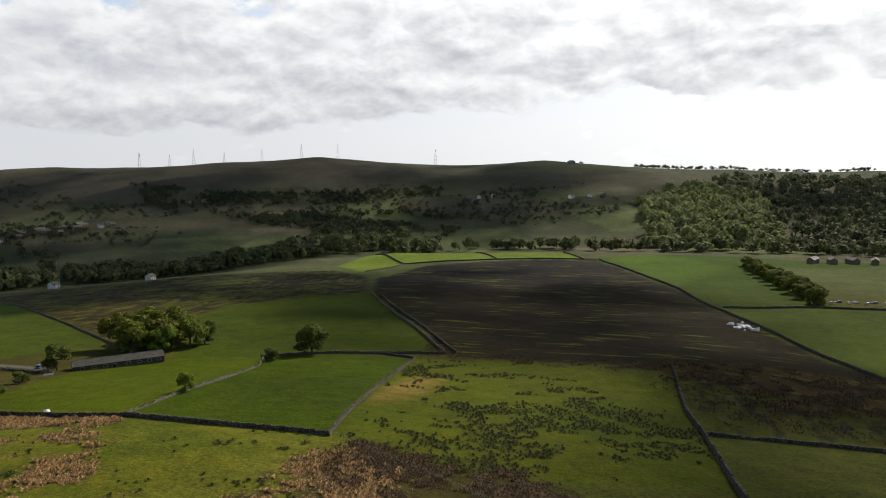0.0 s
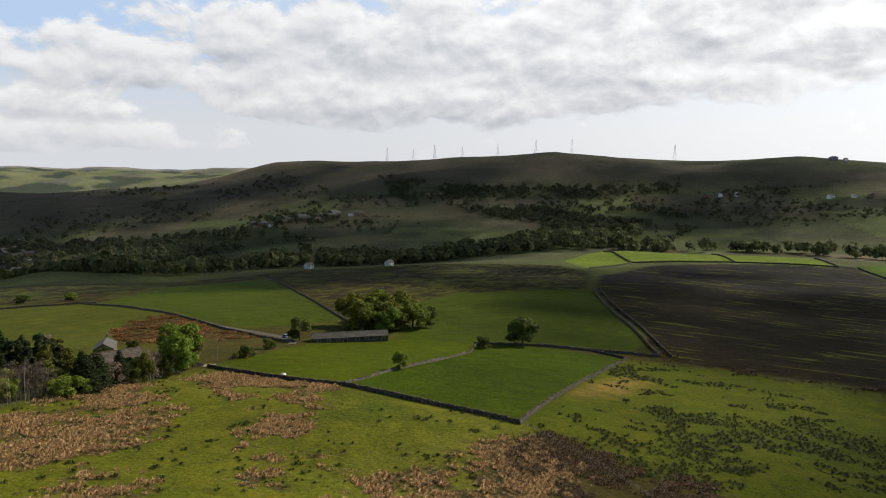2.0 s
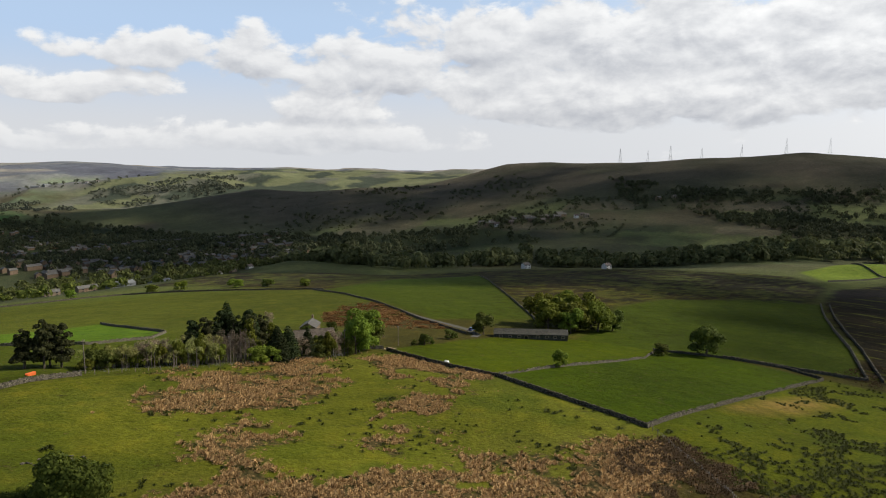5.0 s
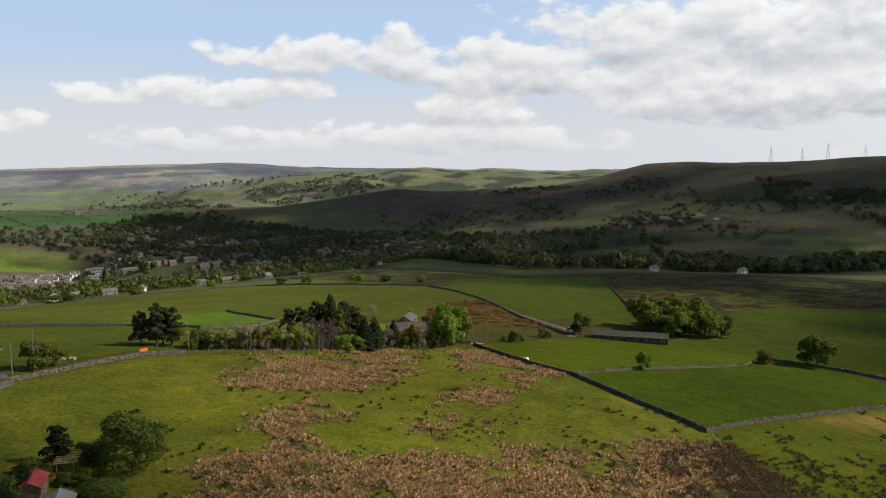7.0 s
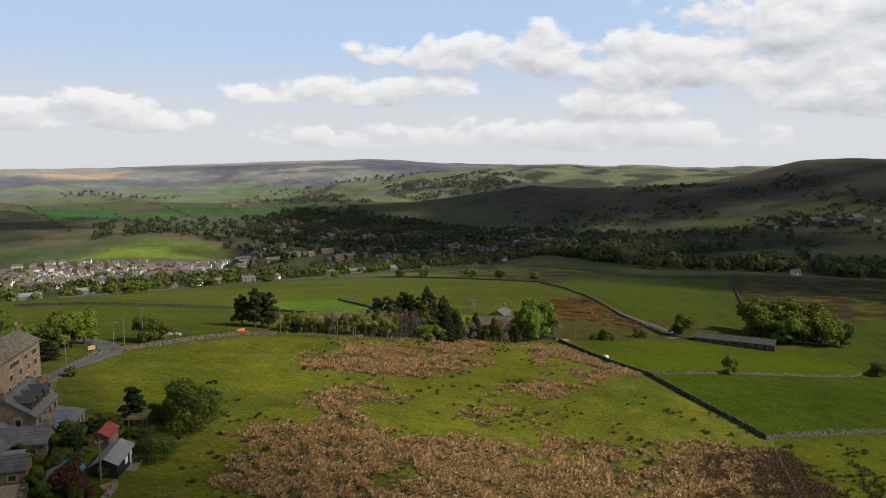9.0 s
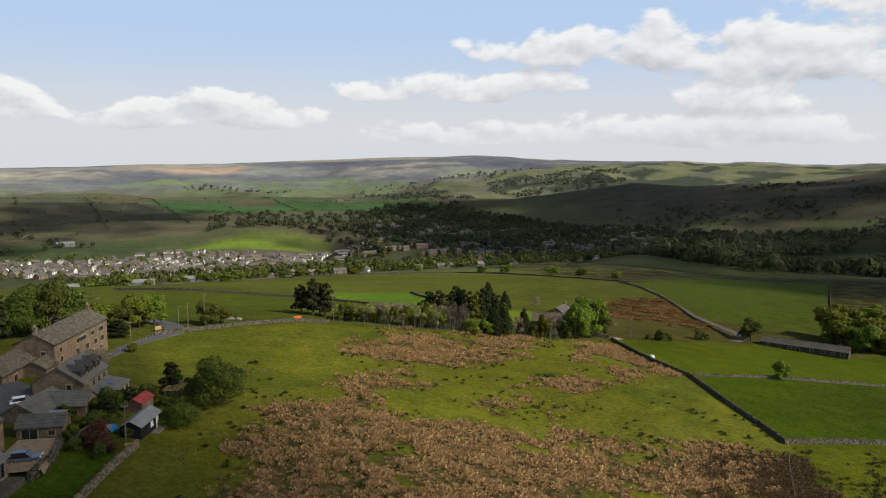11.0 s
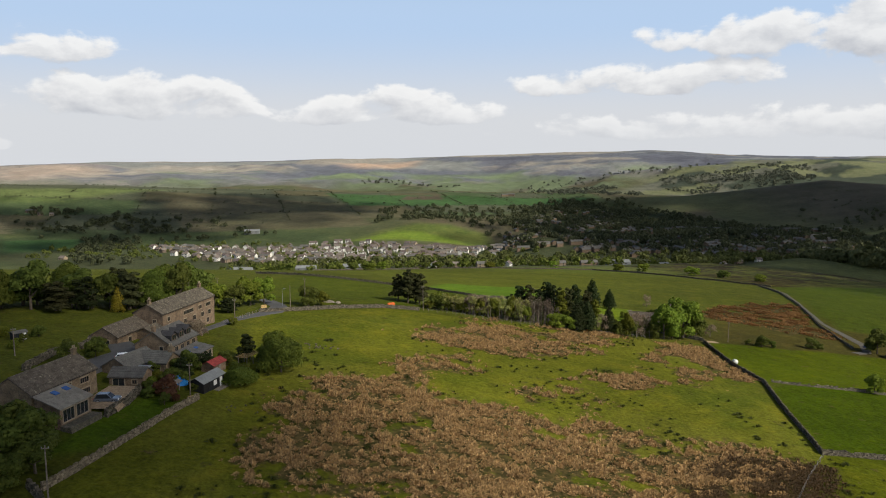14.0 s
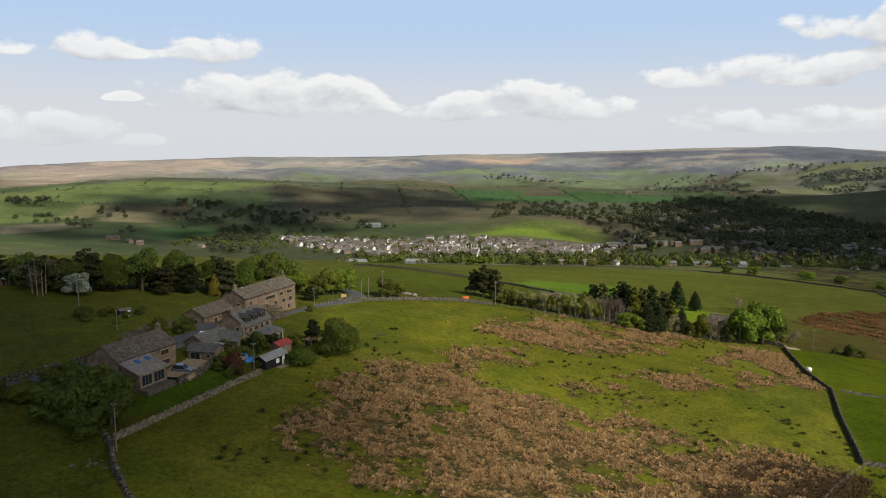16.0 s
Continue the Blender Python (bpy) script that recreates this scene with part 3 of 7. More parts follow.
    for moorland in (MOOR_NE, MOOR_N):
        lay(soft(moorland, x, y, 8), (0.042, 0.037, 0.020))
        lay(soft(moorland, x, y, 8) * rough_green * 0.85, (0.068, 0.082, 0.02))
        lay(soft(moorland, x, y, 8) * np.clip((fbm(x - 80, y, 15) - 0.53) * 9, 0, 1), (0.024, 0.021, 0.014))
        lay(soft(moorland, x, y, 8) * np.clip((fbm(x + 33, y * 2.0, 9, 3) - 0.6) * 14, 0, 1), (0.095, 0.10, 0.022))
    hd = signed(HEATH, x + 10 * (n2 - 0.5), y + 14 * (fbm(x, y + 9, 18) - 0.5))
    heath = np.clip(hd / 7 + 0.4, 0, 1)
    lay(heath, (0.024, 0.021, 0.018))
    lay(heath * np.clip((fbm(x * 1.5, y * 0.4, 24) - 0.48) * 7, 0, 1), (0.016, 0.0145, 0.0125))
    lay(soft(HEATH, x, y, 6) * np.clip((290 - x) / 60, 0, 1) * np.clip((n2 - 0.4) * 5, 0, 1) * 0.5, (0.040, 0.030, 0.018))
    lay(soft(EDGE_STRIP, x, y, 6), (0.062, 0.080, 0.014))
    lay(soft(EDGE_STRIP, x, y, 6) * np.clip((fbm(x + 20, y, 30) - 0.50 + (x - 185) / 160) * 6, 0, 1), (0.070, 0.046, 0.022))
    lay(soft(GREEN_RIGHT, x, y, 5), (0.048, 0.078, 0.010))
    # a sunlit strip of this field, painted as brighter green
    lay(soft([(865, 141), (656, 84), (600, 65), (765, 10), (923, 87)], x, y, 30), (0.075, 0.12, 0.014))
    lay(soft([(500, -36), (790, -24), (900, -260), (490, -260)], x, y, 5), (0.075, 0.088, 0.025))
    lay(soft(GREEN_FAR, x, y, 5), (0.125, 0.17, 0.022))
    lay(soft(FIELD_N, x, y, 5), (0.077, 0.102, 0.022))
    lay(soft(FIELD_NW, x, y, 4), (0.06, 0.088, 0.013))
    lay(soft(FIELD_BRIGHT, x, y, 4), (0.075, 0.15, 0.02))
    lay(soft(FIELD_NE, x, y, 4), (0.054, 0.086, 0.012))
    lay(soft(MEADOW_EAST, x, y, 3), (0.050, 0.082, 0.008))
    lay(soft(MEADOW_NORTH, x, y, 2), (0.062, 0.094, 0.003))
    lay(soft(MEADOW_SOUTH, x, y, 2), (0.039, 0.071, 0.002))
    lay(soft(MEADOW_SOUTH, x, y, 2) * np.clip((y - 170) / 40, 0, 1) * 0.4 + soft(MEADOW_NORTH, x, y, 2) * np.clip((fbm(x, y, 45) - 0.5) * 5, 0, 1) * 0.6, (0.056, 0.094, 0.003))
    sheep = np.maximum(soft(SHEEP_FIELD, x, y, 3), 0) * (1 - np.clip(signed(HEATH, x + 10 * (n2 - 0.5), y) / 5 + 0.4, 0, 1))
    lay(sheep, (0.074, 0.100, 0.009))
    lay(soft(SHEEP_FIELD, x, y, 3) * np.clip((fbm(x - 70, y + 20, 40) - 0.46) * 5, 0, 1) * 0.6, (0.054, 0.085, 0.008))
    lay(soft(SHEEP_FIELD, x, y, 3) * np.clip(1 - np.hypot((x - 150) / 38, (y - 152) / 10), 0, 1) * 2.6 * n2, (0.19, 0.15, 0.066))
    lay(soft(HILLTOP, x, y, 4), (0.105, 0.129, 0.020))
    lay(soft(HILLTOP, x, y, 4) * np.clip((fbm(x + 70, y + 20, 30) - 0.5) * 5, 0, 1) * 0.8, (0.128, 0.150, 0.034))
    lay(soft(HILLTOP, x, y, 4) * np.clip((fbm(x - 170, y + 120, 17) - 0.52) * 6, 0, 1) * 0.6, (0.056, 0.090, 0.014))
    lay(soft(HEATHER_BED, x + 8 * n2, y + 8 * n1, 9) * np.clip((n2 - 0.3) * 5, 0, 1) * 0.85, (0.042, 0.034, 0.020))
    lay(soft(LAWN_CONIFER, x, y, 4), (0.11, 0.18, 0.02))
    lay(soft(GARDEN, x, y, 2), (0.055, 0.105, 0.012))
    wob = 12 * (n2 - 0.5) + 12 * (fbm(x + 90, y + 70, 26) - 0.5)
    for k, bed in enumerate(BRACKEN_BEDS):
        d = signed(bed, x + wob, y - wob)
        holes = fbm(x * 0.8 + 31 * k, y * 1.25, 13)
        brown = np.maximum(brown, np.clip(d / 8 + 0.6, 0, 1) * np.clip((0.55 * holes + 0.45 * fbm(x - 40, y, 5) - (0.35 if k == 0 else 0.33 if k == 5 else 0.37)) * 6, 0, 1))
    # pasture dries yellower on the near hill than in the valley
    tone = near[..., None]
    col *= (1 - tone * np.array([0.02, 0.15, 0.52])) * (1 - 0.07 * tone)
    col *= (0.86 + 0.28 * n1)[..., None]
    return col, brown


def ground_z(x, y):
    """Height of the land at arrays or numbers x, y: the smooth hills, rougher far off, small swells on the pasture."""
    x, y = np.asarray(x, float), np.asarray(y, float)
    z = (_reach(x, y) * _WEIGHT[:_n]).sum(-1) + _WEIGHT[_n]
    r = np.hypot(x, y)
    z = z + np.clip((r - 700) / 600, 0, 1) * (fbm(x, y, 420, 5) - 0.5) * 24 * np.clip((r - 700) / 2500, 0.25, 1)
    # folded moorland between the valley and the far skyline
    fold = np.clip((y - 2450) / 400, 0, 1) * np.clip((r - 2750) / 400, 0, 1) * np.clip((4420 - r) / 300, 0, 1)
    z = z + fold * (1 - 2 * np.abs(fbm(x + 300, y - 200, 620, 5) - 0.5) - 0.82) * 62
    calm = np.clip(1 - soft(MEADOW_SOUTH, x, y, 10) - soft(MEADOW_NORTH, x, y, 10), 0.15, 1)
    return z + (fbm(x + 50, y, 22, 4) - 0.5) * 0.8 * calm


def gz(x, y):
    return float(ground_z(x, y))


def build_ground():
    n, k, size = 580, 4.55, 4900.0
    u = np.linspace(-1, 1, n)
    w = np.concatenate([np.linspace(-1, -0.3, 50, endpoint=False), np.linspace(-0.3, 1, n - 50)])
    grow = lambda q: size * np.sinh(k * q) / math.sinh(k)
    X, Y = np.meshgrid(grow(u) + 45 * (1 - u * u), grow(w) + 170 * (1 - w * w), indexing="ij")
    Z = np.empty_like(X)
    for i in range(0, n, 40):
        Z[i:i + 40] = ground_z(X[i:i + 40], Y[i:i + 40])
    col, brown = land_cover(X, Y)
    idx = np.arange(n * n).reshape(n, n)
    quads = np.stack([idx[:-1, :-1], idx[1:, :-1], idx[1:, 1:], idx[:-1, 1:]], -1).reshape(-1, 4)
    centre = np.hypot(X, Y).ravel()[quads].mean(1)
    quads = quads[centre < 4960]
    me = bpy.data.meshes.new("ground")
    me.vertices.add(n * n)
    me.vertices.foreach_set("co", np.stack([X, Y, Z], -1).ravel())
    me.loops.add(quads.size)
    me.loops.foreach_set("vertex_index", quads.ravel())
    me.polygons.add(len(quads))
    me.polygons.foreach_set("loop_start", np.arange(0, quads.size, 4))
    me.polygons.foreach_set("use_smooth", np.ones(len(quads), bool))
    me.update()
    at = me.attributes.new("cover", "FLOAT_COLOR", "POINT")
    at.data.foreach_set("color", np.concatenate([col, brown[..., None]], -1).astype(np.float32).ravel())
    at = me.attributes.new("heath", "FLOAT", "POINT")
    at.data.foreach_set("value", soft(HEATH, X, Y, 8).astype(np.float32).ravel())
    at = me.attributes.new("moor", "FLOAT", "POINT")
    at.data.foreach_set("value", np.maximum(soft(MOOR_NE, X, Y, 10), np.maximum(soft(MOOR_N, X, Y, 10), soft(EDGE_STRIP, X, Y, 8))).astype(np.float32).ravel())
    me.materials.append(ground_material())
    return tagged(new("ground", me), "rolling pasture and moorland of green and brown grass", "ground", kind="structure")


def ground_material():
    m = bpy.data.materials.new("turf")
    m.use_nodes = True
    g = Graph(m.node_tree)
    pos = g.node("ShaderNodeNewGeometry").outputs["Position"]
    cover = g.node("ShaderNodeAttribute", attribute_name="cover")
    fine = g.noise(pos, 0.9, 6, 0.62)
    mid = g.noise(pos, 0.16, 5, 0.6)
    broad = g.noise(pos, 0.02, 5, 0.6)
    huge = g.noise(pos, 0.0045, 6, 0.62)
    tuft = g.noise(pos, 1.7, 3, 0.7)
    shade = 1.0
    for layer, depth in ((fine, 1.45), (tuft, 1.3), (mid, 0.8), (broad, 0.75), (huge, 0.75)):
        shade = g.math("ADD", shade, g.math("MULTIPLY", g.math("SUBTRACT", layer, 0.5), depth))
    shade = g.math("MAXIMUM", shade, 0.3)
    col = g.vec("SCALE", cover.outputs["Color"])
    scale_node = col.node
    g.feed(scale_node.inputs["Scale"], shade)
    # yellowing and moss in patches
    col = g.mix(g.band(mid, 0.5, 0.75, 0.0, 0.45), col, g.mix(1.0, col, rgb(1.35, 1.02, 0.9), "MULTIPLY"))
    col = g.mix(g.band(g.noise(pos, 0.06, 4), 0.52, 0.7, 0.0, 0.5), col, g.mix(1.0, col, rgb(0.72, 0.86, 0.8), "MULTIPLY"))
    # thin lines of yellow-green grass between the rows of the heath
    heath = g.node("ShaderNodeAttribute", attribute_name="heath").outputs["Fac"]
    turned = g.node("ShaderNodeMapping", {"Vector": pos, "Rotation": (0, 0, radians(17)), "Scale": (0.21, 0.021, 0.0)}).outputs[0]
    line = g.math("ADD", g.noise(turned, 1.0, 4, 0.6), g.math("MULTIPLY", g.math("SUBTRACT", tuft, 0.5), 0.22))
    line = g.math("MULTIPLY", g.band(line, 0.565, 0.61), g.band(g.noise(pos, 0.03, 4), 0.44, 0.54))
    col = g.mix(g.math("MULTIPLY", g.math("MULTIPLY", line, heath), 0.85), col, rgb(0.12, 0.125, 0.016))
    # rough moor: dark rushes, pale bents and green flushes in streaks
    moor = g.node("ShaderNodeAttribute", attribute_name="moor").outputs["Fac"]
    streak = g.noise(g.node("ShaderNodeMapping", {"Vector": pos, "Rotation": (0, 0, radians(-28)), "Scale": (0.05, 0.16, 0.0)}).outputs[0], 1.0, 6, 0.7)
    col = g.mix(g.math("MULTIPLY", moor, g.band(streak, 0.40, 0.52, 0.85, 0.0)), col, rgb(0.018, 0.016, 0.010))
    col = g.mix(g.math("MULTIPLY", moor, g.band(streak, 0.58, 0.66, 0.0, 0.8)), col, rgb(0.085, 0.092, 0.020))
    col = g.mix(g.math("MULTIPLY", moor, g.band(g.noise(pos, 0.11, 5, 0.7), 0.60, 0.66, 0.0, 0.7)), col, rgb(0.11, 0.085, 0.04))
    litter = g.mix(g.band(fine, 0.35, 0.65), rgb(0.030, 0.030, 0.010), rgb(0.10, 0.072, 0.028))
    patchy = g.math("ADD", g.math("MULTIPLY", g.math("SUBTRACT", g.noise(pos, 0.28, 4, 0.65), 0.5), 2.6), g.math("SUBTRACT", tuft, 0.5))
    col = g.mix(g.band(g.math("ADD", g.math("MULTIPLY", cover.outputs["Alpha"], 0.9), patchy), 0.3, 0.65), col, litter)
    b = g.node("ShaderNodeBsdfPrincipled", {"Base Color": col, "Roughness": 1.0, "Specular IOR Level": 0.045, "Diffuse Roughness": 0.25})
    hill = g.math("ADD", g.math("ADD", g.math("MULTIPLY", fine, 0.5), g.math("MULTIPLY", tuft, 0.22)), g.math("MULTIPLY", mid, 0.5))
    g.feed(b.inputs["Normal"], g.node("ShaderNodeBump", {"Strength": 0.8, "Distance": 1.0, "Height": hill}).outputs[0])
    g.node("ShaderNodeOutputMaterial", {"Surface": b.outputs[0]})
    return m


build_ground()

# ---- helpers for things ----
def mesh_of(name, verts, faces, mat, smooth=False):
    me = bpy.data.meshes.new(name)
    me.from_pydata([tuple(v) for v in verts], [], [tuple(f) for f in faces])
    me.materials.append(mat)
    if smooth:
        me.polygons.foreach_set("use_smooth", np.ones(len(me.polygons), bool))
    me.update()
    return me


def thing(name, m, label, category, group="", kind=""):
    """An empty at a thing's base, to hold its parts."""
    ob = new(name)
    ob.matrix_world = m
    ob.empty_display_size = 0.2
    return tagged(ob, label, category, group, kind)


def part(name, bm, mat, parent, label="", smooth=False):
    me = bpy.data.meshes.new(name)
    bm.to_mesh(me)
    bm.free()
    me.materials.append(mat)
    if smooth:
        me.polygons.foreach_set("use_smooth", np.ones(len(me.polygons), bool))
    ob = new(name, me)
    ob.parent = parent
    return tagged(ob, label)


def add_box(bm, x0, x1, y0, y1, z0, z1, bevel=0.0):
    """A box between two corners, with chamfered edges if asked."""
    r = bmesh.ops.create_cube(bm, size=1.0)
    for v in r["verts"]:
        v.co = Vector((x0 + (v.co.x + 0.5) * (x1 - x0), y0 + (v.co.y + 0.5) * (y1 - y0), z0 + (v.co.z + 0.5) * (z1 - z0)))
    if bevel:
        es = {e for v in r["verts"] for e in v.link_edges}
        bmesh.ops.bevel(bm, geom=list(es), offset=bevel, segments=1, affect="EDGES")
        return bm.verts[:]
    return r["verts"]


def box(x0, x1, y0, y1, z0, z1, bevel=0.0):
    bm = bmesh.new()
    add_box(bm, x0, x1, y0, y1, z0, z1, bevel)
    return bm


def tube(bm, points, radii, sides=6):
    """A tapering limb through the points."""
    rings = []
    for k, (p, r) in enumerate(zip(points, radii)):
        d = (Vector(points[min(k + 1, len(points) - 1)]) - Vector(points[max(k - 1, 0)])).normalized()
        a = d.orthogonal().normalized()
        b = d.cross(a)
        rings.append([bm.verts.new(Vector(p) + r * (math.cos(6.2832 * i / sides) * a + math.sin(6.2832 * i / sides) * b)) for i in range(sides)])
    for lo, hi in zip(rings, rings[1:]):
        for i in range(sides):
            bm.faces.new((lo[i], lo[(i + 1) % sides], hi[(i + 1) % sides], hi[i]))
    bm.faces.new(rings[-1])
    return bm


def cloud(x, y, rx, ry, turn, seed, mat=None):
    """A cumulus out of view, added to shade the land, with a flat base and heaped top."""
    rng = random.Random(seed)
    bm = bmesh.new()
    small = min(rx, ry)
    for k in range(85):
        a, q = rng.uniform(0, 6.283), math.sqrt(rng.random())
        px, py = q * math.cos(a) * rx, q * math.sin(a) * ry
        r = small * rng.uniform(0.12, 0.2) * (1.9 - 1.1 * q)
        for v in bmesh.ops.create_icosphere(bm, subdivisions=2, radius=r)["verts"]:
            n = noise.noise(v.co * (2.0 / r) + Vector((k * 5.1, seed, 0))) + 0.5 * noise.noise(v.co * (5.0 / r) + Vector((k * 3.3, seed, 9)))
            v.co *= 1 + 0.35 * n
            v.co.z = v.co.z * (0.6 if v.co.z > 0 else 0.12)
            v.co += Vector((px, py, 0))
    me = bpy.data.meshes.new("cloud")
    bm.to_mesh(me)
    bm.free()
    me.materials.append(mat or SHADE_CLOUD)
    me.polygons.foreach_set("use_smooth", np.ones(len(me.polygons), bool))
    ob = new("cloud", me)
    ob.matrix_world = pose(x, y, 930, 0, 0, turn)
    return tagged(ob, "cumulus cloud out of view, added to shade the hills", "cloud", "clouds over the valley", "stuff")


# unseen clouds added to shade the land: middle, half length and width, turn
for k, row in enumerate((
    (2434, 704, 800, 640, 20),
    (2744, -26, 430, 430, 10),
    (1864, 1554, 620, 520, -20),
    (1504, 974, 420, 330, 10),
    (1924, 314, 330, 230, -35),
    (1514, 74, 170, 110, 0),
    (1334, -441, 110, 85, 0),
    (930, -385, 100, 92, 0),
    (1020, -350, 74, 70, 0),
    (1664, -336, 90, 60, -20),
    (2663, -775, 300, 200, 60),
)):
    cloud(*row, k + 1, FAINT_SHADE_CLOUD if k < 2 else SHADE_CLOUD)
# thinner unseen ones, added to half shade the slopes below them
for k, row in enumerate((
    (1600, -250, 280, 190, 28),
    (170, 980, 420, 210, 20),
    (1500, 330, 230, 190, 0),
    (1490, 650, 230, 190, 0),
    (260, 600, 270, 150, 15),
    (450, 860, 230, 120, 10),
    (1640, 60, 210, 190, 0),
    (560, 1120, 330, 190, 25),
    (420, 1320, 330, 210, 30),
    (720, 1344, 250, 150, 25),
    (948, -290, 62, 66, 0),
    (1205, -392, 85, 40, 8),
)):
    cloud(*row, k + 31, FAINT_SHADE_CLOUD if row[1] > 1200 else THIN_SHADE_CLOUD)

# ---- dry stone walls, fences, lanes ----
def along(pts, step):
    """Points every step metres along a line, with the direction."""
    out = []
    for (ax, ay), (bx, by) in zip(pts, pts[1:]):
        d = math.hypot(bx - ax, by - ay)
        k = max(1, round(d / step))
        out += [(ax + (bx - ax) * i / k, ay + (by - ay) * i / k, (bx - ax) / d, (by - ay) / d) for i in range(k)]
    return out + [(pts[-1][0], pts[-1][1], *out[-1][2:])]


def stone_wall(pts, height=1.3, thick=0.55, mat=None, label="grey dry stone field wall with uneven coping", seed=0, gaps=0.0):
    """A dry stone wall that follows the ground: leaning faces, a ragged row of cope stones, here and there fallen."""
    rng = random.Random(seed + len(pts))
    st = along(pts, 0.7)
    zs = ground_z(np.array([s[0] for s in st]), np.array([s[1] for s in st]))
    verts, faces, low, tops = [], [], 0.0, []
    for k, ((x, y, dx, dy), z) in enumerate(zip(st, zs)):
        low = max(0.0, low - 0.12)
        if rng.random() < gaps:
            low = rng.uniform(0.3, 0.8)
        h = height * (1 - low) + rng.uniform(-0.12, 0.12)
        tops.append(h)
        w, t = thick * rng.uniform(0.9, 1.15), thick * rng.uniform(0.5, 0.75)
        jx, jy = rng.uniform(-0.07, 0.07), rng.uniform(-0.07, 0.07)
        for off, hh in ((-w, -0.4), (-w * 0.86, h * 0.5), (-t, h * 0.86), (-t * 0.9, h), (t * 0.9, h + rng.uniform(-0.08, 0.08)), (t, h * 0.84), (w * 0.86, h * 0.5), (w, -0.4)):
            verts.append((x + jx - dy * off, y + jy + dx * off, z + hh))
        if k:
            a, b = (k - 1) * 8, k * 8
            faces += [(a + i, b + i, b + i + 1, a + i + 1) for i in range(7)]
    faces += [tuple(range(8)), tuple(range(len(verts) - 1, len(verts) - 9, -1))]
    dark = mat is DARK_WALL
    ob = new("dry_stone_wall", mesh_of("dry_stone_wall", verts, faces, mat or WALL_STONE))
    # rough stones in courses on both faces and a row of upright cope stones on top
    far = min(math.hypot(s[0], s[1]) for s in st) > 215
    sv, sf = [], []
    for k, ((x, y, dx, dy), z) in enumerate(zip(st[:-1], zs)):
        hs = tops[k]
        rows = [] if far else [(side, c) for side in (-1, 1) for c in range(3)]
        spots = [(u, side, c) for side, c in rows for u in (0.0, 0.37)] + [(u, 0, 0) for u in ((0.0,) if far else (0.0, 0.24, 0.47))]
        for u, side, c in spots:
            u += rng.uniform(-0.08, 0.08)
            if side:
                hz, off = (c + 0.45) * hs / 3.4, side * thick * (1.0 - 0.13 * c)
                sx, sy, sz = rng.uniform(0.13, 0.24), rng.uniform(0.06, 0.13), rng.uniform(0.09, 0.17)
            else:
                hz, off = hs + rng.uniform(-0.02, 0.14), rng.uniform(-0.05, 0.05)
                sx, sy, sz = (rng.uniform(0.25, 0.4), thick * 0.7, 0.14) if far else (rng.uniform(0.07, 0.17), thick * rng.uniform(0.5, 0.85), rng.uniform(0.10, 0.22))
            cx, cy, cz = x + dx * u - dy * off, y + dy * u + dx * off, z + hz + (zs[k + 1] - z) * u / 0.7
            n = len(sv)
            for a in (-1, 1):
                for b in (-1, 1):
                    for e in (-1, 1):
                        p, q, r = a * sx * rng.uniform(0.7, 1.1), b * sy * rng.uniform(0.75, 1.1), e * sz * rng.uniform(0.7, 1.1)
                        sv.append((cx + dx * p - dy * q, cy + dy * p + dx * q, cz + r))
            sf += [(n, n + 1, n + 3, n + 2), (n + 4, n + 6, n + 7, n + 5), (n, n + 4, n + 5, n + 1), (n + 2, n + 3, n + 7, n + 6), (n + 1, n + 5, n + 7, n + 3)]
    stones = new("stones", mesh_of("stones", sv, sf, DARK_STONE if dark else BUFF_STONE if mat is PALE_WALL else FIELD_STONE))
    stones.parent = ob
    stones["kind"] = "stuff"
    return tagged(ob, label, "stone wall", "field walls")


DARK_LABEL = "dark lichened dry stone wall between pastures"
stone_wall([(74.5, 253), (75, 236), (75.5, 219), (79, 200), (76, 176), (74.3, 155), (73.5, 144)], 0.92, 0.24, DARK_WALL, DARK_LABEL, 1)
stone_wall([(73.5, 144), (103, 152), (145, 161.5), (216, 173)], 0.87, 0.26, WALL_STONE, seed=2, gaps=0.05)
stone_wall([(82, 203), (89, 203.5), (110, 207.5), (139, 212), (166, 216), (186, 226)], 0.75, 0.25, WALL_STONE, "broken-down low dry stone wall across a meadow", 3, 0.14)
stone_wall([(186, 227), (205, 207), (219, 189), (217, 174)], 0.85, 0.3, DARK_WALL, DARK_LABEL, 4)
stone_wall([(205, 207), (222, 187), (239, 167)], 1.10, 0.37, DARK_WALL, DARK_LABEL, 5)
stone_wall([(239, 167), (297, 199), (345, 229), (393, 257), (446, 285)], 1.20, 0.42, WALL_STONE, seed=6)
stone_wall([(243, 163), (300, 195), (349, 225), (397, 253), (450, 281)], 1.10, 0.37, DARK_WALL, DARK_LABEL, 7)
stone_wall([(242, 71), (190, 69), (168, 68), (138, 64.5), (110, 63), (81, 62), (60, 60)], 1.38, 0.42, DARK_WALL, DARK_LABEL, 8, 0.04)
stone_wall([(138, 64.5), (141, 48), (143, 32), (146, 10)], 0.92, 0.31, DARK_WALL, DARK_LABEL, 9, 0.04)
stone_wall([(829, 145), (700, 102), (570, 60), (470, 40), (373, 20), (266, -13), (200, -50)], 1.38, 0.42, DARK_WALL, DARK_LABEL, 10)
stone_wall([(-53, 82), (-52.3, 90), (-51.5, 99), (-50.4, 112), (-49.2, 122)], 1.0, 0.24, PALE_WALL, "pale buff dry stone garden wall above a pasture", 11)
